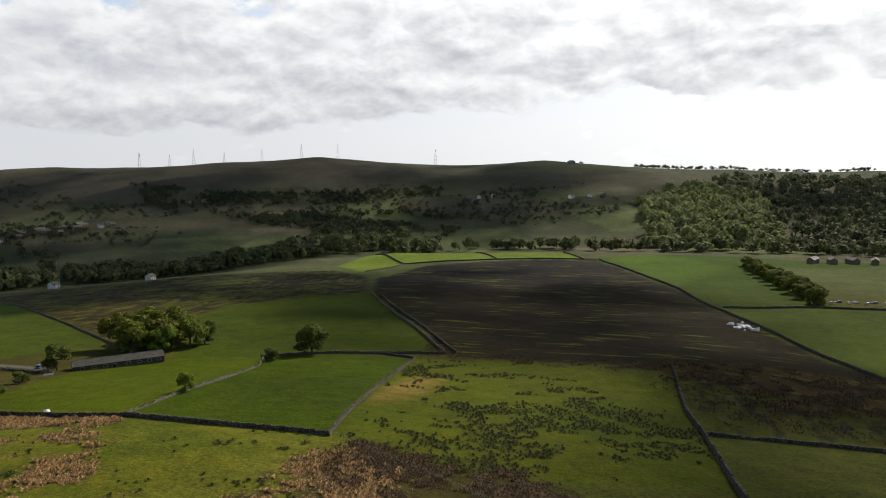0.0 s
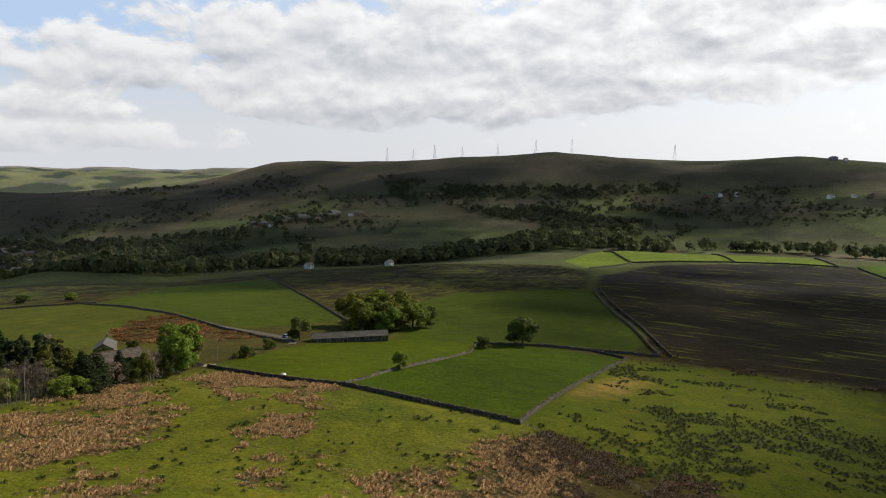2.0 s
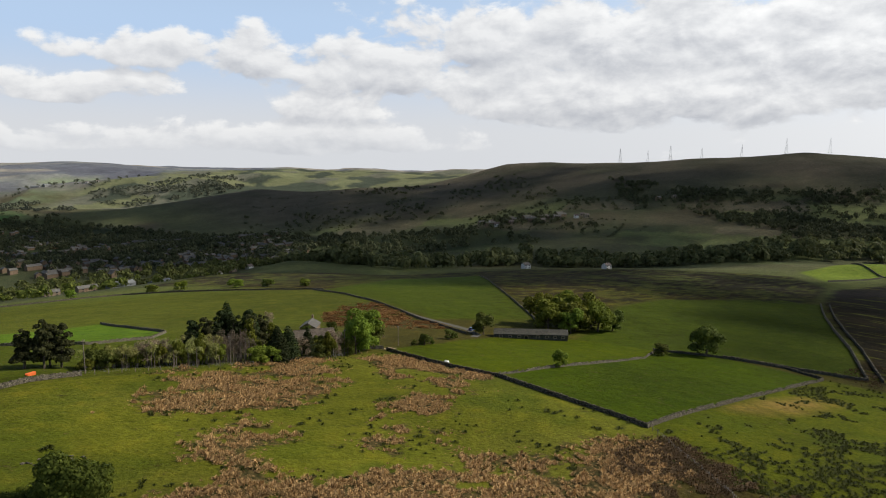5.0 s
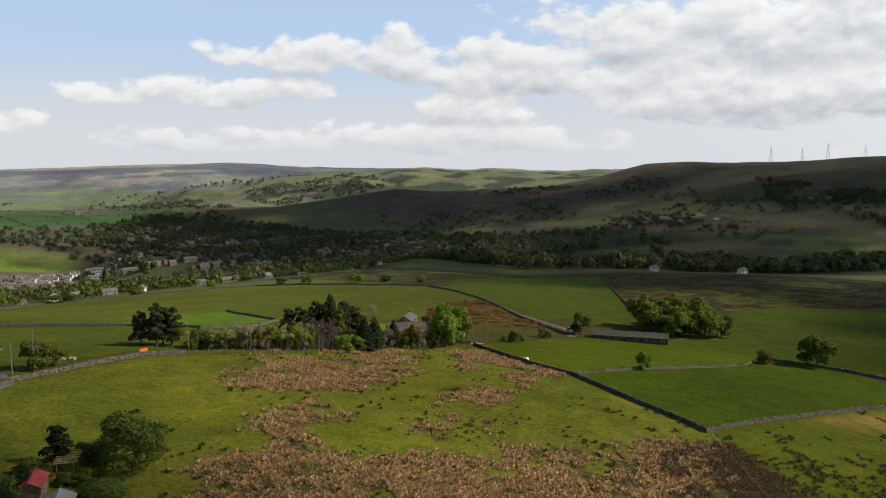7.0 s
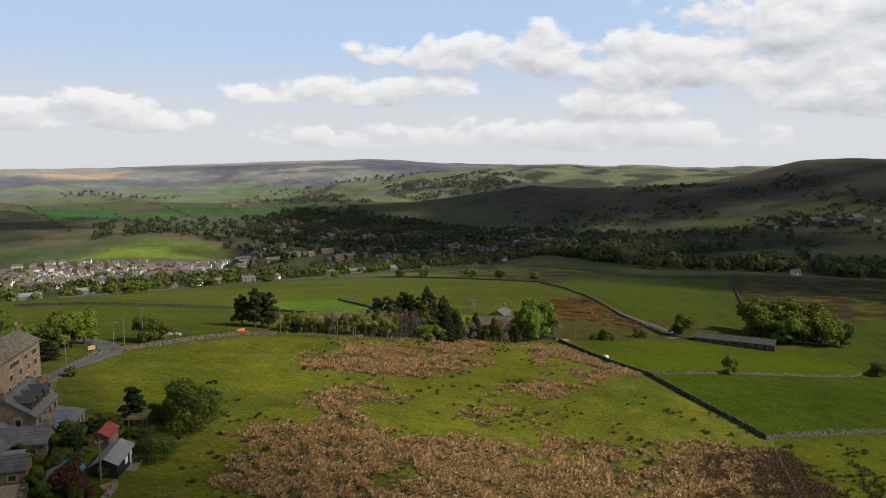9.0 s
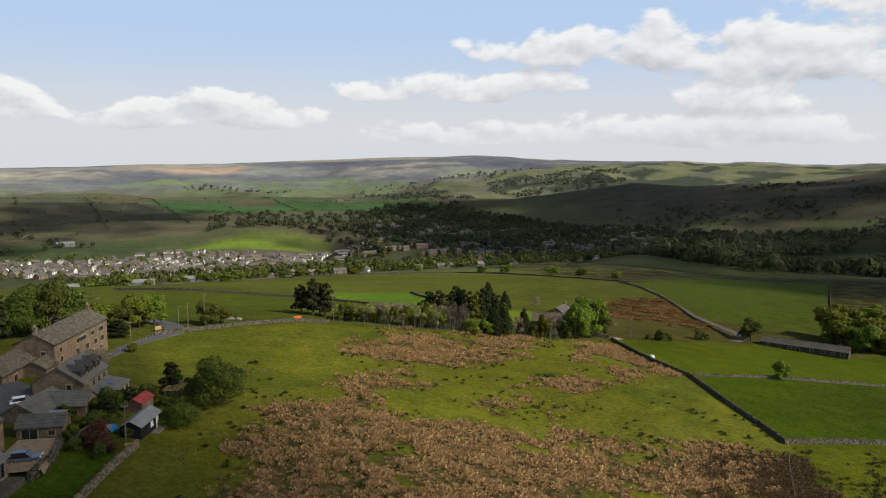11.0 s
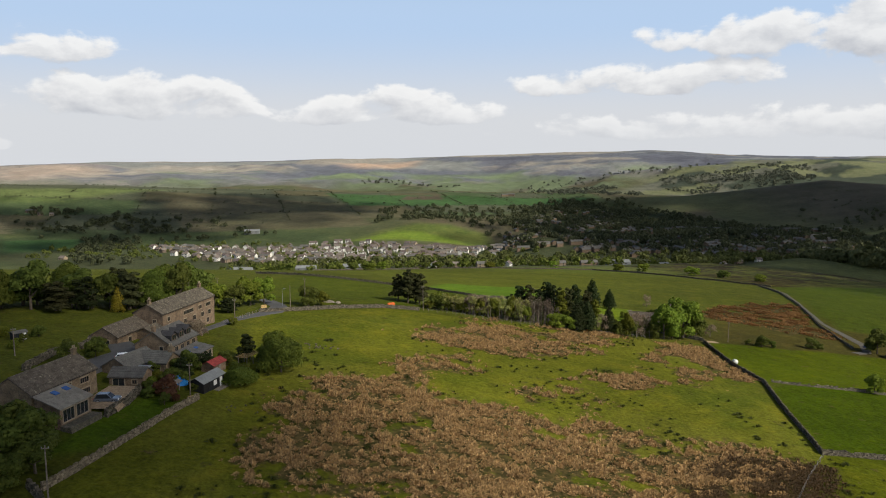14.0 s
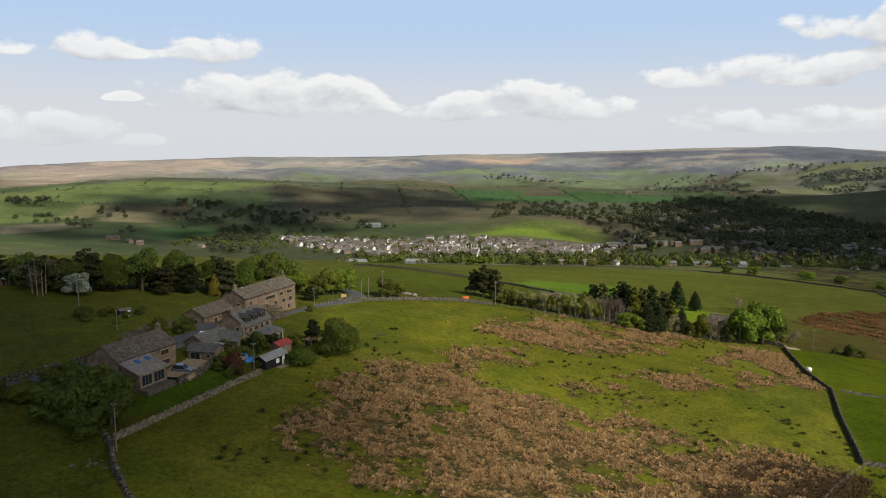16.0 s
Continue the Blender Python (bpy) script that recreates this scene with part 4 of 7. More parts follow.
stone_wall([(-55, 82), (-52, 80), (-46, 74), (-38, 68), (-28, 60)], 1.10, 0.37, DARK_WALL, DARK_LABEL, 12, 0.06)
stone_wall([(-67.5, 201), (-58, 208.5), (-47, 219), (-36, 227.5), (-24, 233)], 0.92, 0.31, WALL_STONE, "low dry stone wall beside a lane", 13)
stone_wall([(60, 262), (75, 256)], 1.10, 0.37, WALL_STONE, "short dry stone wall by a farm gate", 14)
stone_wall([(-120, 330), (-90, 322), (-36, 311), (-11, 299), (12, 308), (22, 327), (18, 360), (12, 392)], 0.80, 0.25, WALL_STONE, seed=15)
stone_wall([(202, 312), (230, 355), (263, 404), (315, 480), (368, 558)], 0.80, 0.25, WALL_STONE, seed=16)
stone_wall([(141, 293), (142.5, 330), (150, 380), (158, 433), (158, 476)], 0.80, 0.25, WALL_STONE, seed=17)
stone_wall([(-84, 120), (-86, 132), (-84, 140), (-87, 147)], 1.29, 0.37, WALL_STONE, "grey dry stone wall beside a farm yard", 18)
stone_wall([(-95, 70), (-88, 82), (-83, 95), (-80.5, 106)], 1.20, 0.37, DARK_WALL, "dark dry stone wall along a lane", 19)
stone_wall([(471, 33), (485, -20), (485, -71), (490, -150)], 1.29, 0.42, DARK_WALL, DARK_LABEL, 20)
stone_wall([(640, 372), (735, 362), (780, 260), (822, 163), (905, 198)], 1.38, 0.42, DARK_WALL, DARK_LABEL, 21)
stone_wall([(735, 362), (830, 436)], 1.38, 0.42, DARK_WALL, DARK_LABEL, 22)
stone_wall([(780, 260), (905, 318)], 1.38, 0.42, DARK_WALL, DARK_LABEL, 23)
stone_wall([(-150, 520), (-60, 562), (60, 562), (166, 476)], 0.80, 0.25, WALL_STONE, seed=24)


def post_fence(pts, label, step=3.0, height=1.15):
    """Stakes with two wires."""
    st = along(pts, step)
    top = thing("wire_fence", pose(st[0][0], st[0][1], gz(*st[0][:2])), label, "fence", "wire fences")
    inv = top.matrix_world.inverted()
    rng = random.Random(len(st))
    shared = None
    ends = []
    for x, y, dx, dy in st:
        p = inv @ Vector((x, y, gz(x, y)))
        ends.append(p)
        if shared is None:
            ob = part("post", box(-0.06, 0.06, -0.06, 0.06, -0.3, height, 0.015), WOOD_GREY, top)
            shared = ob.data
        else:
            ob = new("post", shared)
            ob.parent = top
        ob.matrix_local = Matrix.Translation(p) @ pose(0, 0, 0, rng.uniform(-5, 5), rng.uniform(-5, 5), rng.uniform(0, 90))
    for h in (0.5, 0.8, 1.05):
        bm = bmesh.new()
        tube(bm, [p + Vector((0, 0, h)) for p in ends], [0.008] * len(ends), 4)
        part("wire", bm, STEEL, top)


post_fence([(73, 142), (66, 130), (58, 115), (49, 102), (40, 88)], "old wire fence on wooden posts through heather")
post_fence([(-24, 234), (1, 235), (20, 236), (50, 244), (62, 250)], "wire fence on wooden posts along a shelter belt")
post_fence([(-67, 201.5), (-68.5, 190), (-70, 180)], "wire fence on wooden posts beside the farm lane", 2.0)


def lane(pts, widths, label, mat, lift=0.05, name="lane"):
    """A strip of paving laid on the ground."""
    st = along(pts, 1.5)
    total = len(st)
    verts, faces = [], []
    for k, (x, y, dx, dy) in enumerate(st):
        w = np.interp(k / (total - 1), np.linspace(0, 1, len(widths)), widths) / 2
        z = max(gz(x, y), gz(x - dy * w, y + dx * w), gz(x + dy * w, y - dx * w)) + lift
        for off, zz in ((-w - 0.3, z - 0.8), (-w, z), (w, z), (w + 0.3, z - 0.8)):
            verts.append((x - dy * off, y + dx * off, zz))
        if k:
            a, b = 4 * (k - 1), 4 * k
            faces += [(a + i, a + i + 1, b + i + 1, b + i) for i in range(3)]
    ob = new(name, mesh_of(name, verts, faces, mat))
    return tagged(ob, label, "road", kind="structure")


lane([(-76, 225), (-66, 213), (-64, 204), (-67, 196), (-70.5, 186), (-71.5, 172), (-71, 158)], [3, 4.8, 5.5, 4.2, 3.0, 2.6, 2.6], "grey asphalt farm lane", TAR)
lane([(-80, 146), (-74, 140), (-74.5, 130), (-76, 120), (-77, 110), (-80, 100), (-85, 88), (-95, 70)], [5, 7, 7.5, 6, 4, 3.5, 3, 3], "worn asphalt farm yard", TAR)
lane([(162, 476), (161, 433), (151, 377), (146.5, 340), (147.6, 321), (149, 303), (145, 290), (138, 284)], [1.0, 1.0, 1.1, 1.2, 1.4, 1.8, 3.2, 3.0], "pale gravel farm track", material("track_stone", (0.09, 0.083, 0.07), 1.5, 0.7, 0.95, 0.2))
lane([(70, 262), (76, 256), (80, 258)], [3, 3, 3], "pale gravel farm track", GRAVEL)
lane([(-62.5, 119), (-62, 113), (-61, 108)], [6.0, 6.5, 6.0], "brown gravel parking place", GRAVEL, 0.25, "drive")

# ---- trees ----
def leaves(centres, radii, count, size, rng, squash=0.85, shell=0.55, jitter=0.55):
    """Leaf clumps strewn over the outside of some rounded masses."""
    c, r = np.array(centres, float), np.array(radii, float)
    pick = rng.choice(len(c), count, p=r ** 2 / (r ** 2).sum())
    d = rng.normal(size=(count, 3))
    d /= np.linalg.norm(d, axis=1)[:, None]
    d[:, 2] = np.where(d[:, 2] < -0.35, -d[:, 2], d[:, 2])
    q = r[pick] * (shell + (1 - shell) * rng.random(count) ** 0.5) * (0.9 + 0.22 * rng.random(count))
    p = c[pick] + d * q[:, None] * np.array([1, 1, squash])
    n = d + rng.normal(size=(count, 3)) * jitter
    n /= np.linalg.norm(n, axis=1)[:, None]
    a = np.cross(n, rng.normal(size=(count, 3)))
    a /= np.linalg.norm(a, axis=1)[:, None]
    b = np.cross(n, a)
    s = size * (0.6 + 0.8 * rng.random(count))[:, None]
    k = 0.35 * s
    v = np.stack([p - a * s - b * s * 0.5, p + a * s * 0.2 - b * s + n * k * 0.6, p + a * s + b * s * 0.4, p - a * s * 0.3 + b * s + n * k * 0.6], 1).reshape(-1, 3)
    i = np.arange(count)[:, None] * 4
    f = np.concatenate([i + np.array([[0, 1, 3]]), i + np.array([[1, 2, 3]])], 0)
    return v, f


def trunk_mesh(rng, height, radius, limbs, spread, lean=0.05):
    bm = bmesh.new()
    top = Vector((rng.normal() * lean * height, rng.normal() * lean * height, height))
    tube(bm, [(0, 0, -0.4), (0, 0, 0.3), top * 0.5, top], [radius * 1.5, radius, radius * 0.75, radius * 0.3], 7)
    for k in range(limbs):
        a = 6.283 * k / limbs + rng.random()
        s = top * rng.uniform(0.35, 0.8)
        e = s + Vector((math.cos(a) * spread, math.sin(a) * spread, height * rng.uniform(0.15, 0.4)))
        tube(bm, [s, (s + e) / 2 + Vector((0, 0, -0.1 * spread)), e], [radius * 0.5, radius * 0.3, radius * 0.08], 5)
    return bm


def make_tree(kind, seed):
    """A tree of about unit size 10 m high, standing at the origin; scaled where it is set."""
    rng = np.random.default_rng(seed)
    name, label, leaf, bark = TREE_KINDS[kind]
    top = thing(name, pose(0, 0, 0), label, "tree" if "bush" not in name and "shrub" not in name else "bush")
    if kind in ("round", "olive", "dark", "blossom", "russet", "bare_brown"):
        part("trunk", trunk_mesh(rng, 5.5, 0.28, 6, 2.2), bark, top)
        cs, rs = [(0, 0, 5.6)], [3.0]
        for k in range(13):
            a, q = 2.4 * k + rng.random(), 2.5 + 0.9 * rng.random()
            h = rng.uniform(1.5, 8.2)
            q *= math.sqrt(max(0.1, 1 - ((h - 4.4) / 4.8) ** 2))
            cs.append((q * math.cos(a), q * math.sin(a), h))
            rs.append(rng.uniform(1.15, 1.9))
        v, f = leaves(cs, rs, 1300 if kind == "bare_brown" else 2500, 0.17 if kind == "bare_brown" else 0.285, rng, 0.9, 0.3 if kind == "bare_brown" else 0.72, 0.42)
    elif kind == "bush":
        part("trunk", trunk_mesh(rng, 3.5, 0.2, 7, 2.6), bark, top)
        cs, rs = [(0, 0, 3.6)], [3.6]
        for k in range(12):
            a = 2.4 * k
            h = rng.uniform(1.2, 6.6)
            q = rng.uniform(2.2, 3.6) * math.sqrt(max(0.15, 1 - ((h - 3) / 4.8) ** 2))
            cs.append((q * math.cos(a), q * math.sin(a), h))
            rs.append(rng.uniform(1.3, 2.1))
        v, f = leaves(cs + [(0, 0, 3.2)], rs + [4.0], 7000, 0.165, rng, 0.95, 0.88, 0.35)
    elif kind in ("pine", "pine_dark", "gold_pine"):
        part("trunk", trunk_mesh(rng, 8.5, 0.26, 5, 1.5), bark, top)
        cs, rs = [], []
        for k in range(17):
            h = 2.2 + 7.4 * k / 16
            a, q = 2.4 * k, rng.uniform(0.6, 2.3) * (1.1 - 0.55 * k / 16)
            cs.append((q * math.cos(a), q * math.sin(a), h))
            rs.append(rng.uniform(0.9, 1.5) * (1.15 - 0.5 * k / 16))
        v, f = leaves(cs, rs, 2600, 0.24, rng, 0.75)
    elif kind in ("spire", "gold", "yew"):
        part("trunk", trunk_mesh(rng, 9.0, 0.2, 0, 0.1, 0.01), bark, top)
        cs, rs = [], []
        for k in range(22):
            h = 0.9 + 8.7 * k / 21
            w = 1.75 * (1 - (k / 21) ** 1.6) + 0.18
            for j in range(3):
                a = 2.1 * j + 0.8 * k
                cs.append((0.5 * w * math.cos(a), 0.5 * w * math.sin(a), h + 0.1 * j))
                rs.append(0.62 * w + 0.12)
        v, f = leaves(cs, rs, 2600, 0.18, rng, 1.1, 0.75, 0.4)
    else:  # bare: upright stems with a haze of twigs
        bm = bmesh.new()
        for k in range(7):
            x, y = rng.normal() * 1.1, rng.normal() * 1.1
            h = rng.uniform(6, 9.5)
            tube(bm, [(x, y, -0.3), (x * 1.1, y * 1.1, h * 0.5), (x * 1.3, y * 1.3, h)], [0.13, 0.09, 0.02], 5)
        part("trunk", bm, bark, top)
        cs = [(rng.normal() * 1.3, rng.normal() * 1.3, rng.uniform(2.5, 8.5)) for k in range(16)]
        v, f = leaves(cs, [0.95] * 16, 1500 if kind == "sapling" else 620, 0.14, rng, 1.5, 0.2)
    ob = new("crown", mesh_of("crown", v, f, leaf))
    ob.parent = top
    return top


TREE_KINDS = {
    "round": ("broadleaf_tree", "round broadleaf tree in fresh green spring leaf", LEAF, BARK),
    "olive": ("broadleaf_tree", "broad spreading tree in olive green leaf", LEAF_OLIVE, BARK),
    "dark": ("broadleaf_tree", "deep green broadleaf tree with a dense crown", LEAF_DARK, BARK),
    "blossom": ("blossom_tree", "small tree covered in white blossom", BLOSSOM, BARK),
    "russet": ("russet_shrub", "russet-leaved garden shrub with dense twigs", RUST_LEAF, BARK),
    "bush": ("holly_bush", "large dense dark green bush", leaf_material("holly_leaf", (0.058, 0.078, 0.013), (0.17, 0.20, 0.032)), BARK),
    "pine": ("conifer_tree", "tall dark green conifer with ragged boughs", NEEDLE, BARK),
    "pine_dark": ("conifer_tree", "tall brownish dark conifer with ragged boughs", leaf_material("brown_needle", (0.030, 0.034, 0.013), (0.085, 0.085, 0.032)), BARK),
    "spire": ("cypress_tree", "dark narrow pointed cypress tree", NEEDLE, BARK),
    "gold": ("golden_conifer", "golden yellow pointed garden conifer", LEAF_GOLD, BARK),
    "gold_pine": ("conifer_tree", "yellow-green conifer with loose boughs", LEAF_OLIVE, BARK),
    "yew": ("yew_tree", "dense dark green yew with a broad pointed crown", NEEDLE, BARK),
    "sapling": ("young_tree", "slender young tree in thin yellow-green leaf", leaf_material("thin_leaf", (0.20, 0.205, 0.06), (0.42, 0.42, 0.15)), PALE_BARK),
    "bare_brown": ("budding_tree", "budding tree with a haze of pinkish-brown twigs", leaf_material("pink_twigs", (0.17, 0.125, 0.09), (0.36, 0.28, 0.20)), PALE_BARK),
    "bare": ("bare_tree", "leafless pale grey tree with upright stems", TWIG, PALE_BARK),
}
_models = {}


def tree(kind, x, y, high, wide=None, variant=0, sink=0.15, group=""):
    """Set a tree: high metres high and wide metres across."""
    key = (kind, variant % 3)
    full = {"bush": 7.6, "spire": 9.8, "gold": 9.8, "yew": 9.8, "pine": 10.2, "pine_dark": 10.2, "gold_pine": 10.2, "bare": 9.6, "sapling": 9.6}.get(kind, 9.3)
    across = {"bush": 9.5, "spire": 3.9, "gold": 3.9, "yew": 3.9, "pine": 6.2, "pine_dark": 6.2, "gold_pine": 6.2, "bare": 5.0, "sapling": 5.0}.get(kind, 8.4)
    sz = high / full
    sx = (wide / across) if wide else sz
    m = pose(x, y, gz(x, y) - sink, 0, 0, (x * 37 + y * 91) % 360) @ Matrix.Diagonal((sx, sx, sz, 1))
    if key not in _models:
        ob = _models[key] = make_tree(kind, 11 * (variant % 3) + sum(map(ord, kind)))
        ob.matrix_world = m
        ob.scale = (sx, sx, sz)
        if group:
            ob["group"] = group
        return ob
    ob = _models[key]
    o = copy_thing(ob, m @ Matrix.Diagonal((1 / ob.scale[0], 1 / ob.scale[1], 1 / ob.scale[2], 1)))
    if group:
        o["group"] = group
    return o


# lone trees of the meadows
tree("dark", 200, 212, 13.5, 14, 0)
tree("dark", 180, 219, 5, 6, 1)
tree("round", 111, 207, 5.5, 5, 2)
tree("dark", 149, 290.5, 9.5, 10, 2)
for x, y, h, w, k, v in ((185, 288, 17, 19, "olive", 0), (196, 280, 17, 20, "olive", 1), (208, 275, 16, 18, "olive", 2), (205, 294, 20, 22, "olive", 1), (218, 287, 18, 19, "olive", 0), (192, 300, 18, 19, "olive", 2), (228, 292, 14, 15, "dark", 1), (188, 276, 13, 13, "round", 1), (219, 274, 12, 12, "dark", 0), (213, 303, 18, 18, "olive", 0)):
    tree(k, 201 + (x - 201) * 0.88, y, h * 0.9, w * 0.86, v, group="tree clump behind the barn")
for x, y, h, v in ((97, 262.5, 4.6, 0), (101, 264.5, 3.0, 1), (119, 276, 4.4, 2), (122, 276.5, 3.0, 1), (92, 262, 2.2, 2)):
    tree("dark", x, y, h, h * 1.1, v, group="hedge shrubs by the lane")
# shelter belt round the hilltop house
for x, y, h, w, k, v in ((19.5, 259, 13.5, 7.5, "pine", 0), (16.5, 257, 10.5, 6, "pine", 1), (9.5, 255, 11, 7, "pine", 2), (13, 254, 12, 7, "pine_dark", 1), (22.5, 257, 12.5, 7, "pine", 1), (7, 251, 8, 6, "pine", 0), (24.5, 250, 12, 6.5, "gold_pine", 0), (27, 255, 12.5, 6, "pine_dark", 1), (30, 263, 13, 7, "pine", 2), (34.5, 264, 11.5, 7, "pine_dark", 0), (37.5, 264, 9, 5, "gold_pine", 1), (40, 311, 12.5, 7.0, "spire", 0), (47.5, 311, 8.6, 5.6, "spire", 1),
                         (29.5, 240, 9.5, 6.5, "yew", 0), (33, 241.5, 10.5, 6.5, "yew", 1), (31, 245, 10, 6, "yew", 2), (22.5, 238.5, 5.8, 6.5, "round", 0), (26.5, 238.5, 5.2, 5.5, "round", 1), (38, 243, 7.5, 5, "bare_brown", 0), (40.5, 244, 9.5, 5, "yew", 1), (43, 243.5, 5.5, 5.5, "dark", 1), (46.8, 243, 8.5, 4.6, "olive", 0), (50.3, 246, 8.6, 6, "bare_brown", 1), (53, 248, 7.5, 5, "bare_brown", 2), (48.5, 244.5, 6, 4.5, "dark", 2),
                         (60, 249, 12.5, 10, "round", 1), (68, 257, 13.5, 13, "round", 2), (63.5, 253, 11.5, 9, "round", 0), (73, 260, 10, 8, "dark", 0), (56, 247, 6, 4.5, "dark", 1), (80, 268, 5, 5, "bare_brown", 1), (58, 264, 4, 5, "olive", 2), (55, 262, 4.5, 5, "dark", 0), (51, 262, 3.5, 4.5, "olive", 1), (63, 265, 4, 5, "dark", 2)):
    tree(k, x, y, h, w, v, group="shelter belt trees")
for k in range(10):
    tree("bare", 12.5 + 0.95 * k, 242 + 0.7 * ((k * 5) % 4), 7.5 + (k * 7) % 3, 3.4, k, group="bare saplings of the shelter belt")
for k in range(34):
    q = k / 33
    kind = ("sapling", "sapling", "olive", "sapling", "bare")[k % 5] if q > 0.3 else ("olive", "sapling", "dark")[k % 3]
    tree(kind, -22 + 35 * q, 240 + (k * 3) % 5, (4.2 if k % 4 else 3.0) + 3.4 * q + (k * 5) % 4 * 0.5, 4.2, k, group="scrub along the shelter belt")
for x, y, h, w, v in ((-6, 243, 8.0, 8.5, 0), (-2.5, 245, 7.0, 6.5, 1)):
    tree("bare_brown", x, y, h, w, v, group="scrub along the shelter belt")
for x, y, h, v in ((-30, 246, 12.5, 0), (-26, 247, 11.5, 1), (-34, 248, 10, 2), (-28, 251, 11, 0)):
    tree("pine_dark", x, y, h, 7.0, v, group="dark conifers by the field gate")
# farm garden
tree("bush", -41, 145, 8.6, 11, 0)
tree("bush", -45.5, 133, 4.2, 7.5, 1)
tree("pine", -51, 150, 6, 5, 2)
tree("russet", -54.5, 119.5, 4.5, 4.2, 0)
for x, y, h, k, v in ((-57, 134, 5, "dark", 0), (-56.5, 130, 4.5, "pine", 1), (-57.5, 125.5, 3, "dark", 2), (-59, 122.5, 2.6, "round", 0), (-55.5, 124, 2.6, "dark", 1), (-55, 138, 4, "pine", 0), (-47, 150, 3.5, "dark", 0), (-45, 153, 3, "olive", 1),
                      (-55.2, 127.5, 2.8, "dark", 0), (-53, 116, 2.4, "dark", 2), (-78, 134, 4.5, "dark", 1), (-67.5, 158, 6.0, "bare_brown", 1), (-68.5, 161, 5, "bare_brown", 2), (-79, 127, 5.5, "dark", 0), (-62, 129, 3.2, "dark", 1)):
    tree(k, x, y, h, h * 0.95, v, group="farm garden shrubs")
for x, y, h, w, k, v in ((-61, 90, 8.5, 9, "dark", 0), (-64, 88, 9, 9, "dark", 1), (-57, 86, 6, 7, "dark", 2), (-70, 92, 7, 8, "dark", 0), (-76, 86, 4, 6, "olive", 1), (-84, 80, 3.5, 6, "dark", 2)):
    tree(k, x, y, h, w, v, group="trees below the farm house")
# belt behind the farm
for k, (x, y) in enumerate(((-152, 160), (-146, 164), (-140, 160), (-135, 168), (-129, 170), (-124, 176), (-118, 178), (-113, 184), (-108, 188), (-103, 190), (-98, 196), (-93, 199), (-141, 175), (-131, 182), (-120, 190), (-111, 197), (-101, 205), (-95, 210), (-158, 166), (-165, 160), (-172, 156), (-150, 180), (-126, 196))):
    kind = ("pine_dark", "dark", "bush", "pine_dark", "dark", "pine")[(k * 5) % 6]
    tree(kind, x, y, 8.5 + (k * 7) % 6, 9 + (k * 3) % 4, k, group="tree belt behind the farm")
tree("gold", -103, 184, 7.5, 3.8, 0)
tree("blossom", -132, 158, 7, 8, 0)
tree("bare", -140, 152, 11, 9, 0)
tree("bare", -163, 168, 10, 12, 1)
for x, y, h, w, k, v in ((-84, 205, 8.5, 8, "round", 0), (-79, 209, 7.5, 7.5, "dark", 0), (-75, 212, 9, 8, "round", 1), (-72, 216, 8.5, 8, "round", 2), (-58, 218, 7, 7, "dark", 1), (-54, 221, 5, 5, "olive", 0), (-92, 214, 9, 9, "dark", 2), (-76, 197, 4.5, 6, "pine", 1), (-86, 196, 7, 7, "bare", 0)):
    tree(k, x, y, h, w, v, group="trees by the lane")
for k in range(26):
    q = k / 25
    x, y = -176 + 84 * q + 3.0 * math.sin(7 * k), 150 + 52 * q + 4.0 * math.cos(5 * k)
    tree(("dark", "pine_dark", "dark", "pine", "bare", "dark", "pine_dark")[k % 7], x, y, 6 + (k * 5) % 6, 8 + (k * 3) % 3, k, group="tree belt behind the farm")
for k, (x, y, h, kind) in enumerate(((-104, 137, 2.4, "dark"), (-106, 142, 2.8, "olive"), (-98, 138.5, 2.0, "dark"), (-99, 145, 3.0, "dark"), (-107, 133, 3.4, "dark"), (-103, 130, 2.8, "dark"), (-96, 133, 2.2, "olive"), (-110, 138, 2.4, "dark"),
                                     (-52.5, 142.5, 2.6, "dark"), (-50, 140.8, 2.2, "dark"), (-47.5, 140.5, 2.4, "dark"), (-45.5, 149.5, 3.2, "dark"), (-54.5, 146, 2.6, "dark"), (-57.2, 137, 3.6, "pine"), (-58.2, 131.5, 3.8, "dark"), (-57.4, 128, 3.0, "dark"), (-60.2, 126.8, 2.2, "olive"), (-58.5, 120.5, 2.4, "dark"),
                                     (-57.2, 117.6, 2.2, "dark"), (-55.8, 122.0, 2.4, "dark"), (-52.8, 118.0, 2.8, "russet"), (-51.5, 125.0, 2.0, "dark"), (-70.5, 148.5, 2.0, "olive"), (-73, 146.5, 2.4, "dark"), (-72.8, 152, 2.0, "dark"), (-81.5, 141, 2.6, "dark"), (-79.5, 137.5, 3.2, "dark"), (-78.5, 117.5, 3.0, "dark"), (-69, 165, 3.2, "bare_brown"), (-67.5, 181, 2.2, "olive"))):
    tree(kind, x, y, h, h * 1.15, k, group="farm garden shrubs")
for k, (x, y, h) in enumerate(((-62, 84, 8), (-67, 83, 6.5), (-73, 90, 6), (-79, 82, 5), (-58, 80, 5), (-90, 74, 5))):
    tree("dark", x, y, h, h * 1.1, k, group="trees below the farm house")
for k, (x, y, h, kind) in enumerate(((56, 269.2, 3.6, "dark"), (60, 268.4, 3.2, "olive"), (64, 267.6, 3.4, "dark"), (68, 266.8, 3.8, "dark"), (62, 289, 5, "dark"), (67, 335, 6, "bare_brown"), (74, 292, 6, "dark"), (50, 284, 3, "olive"))):
    tree(kind, x, y, h, h * 0.8, k, group="shelter belt trees")
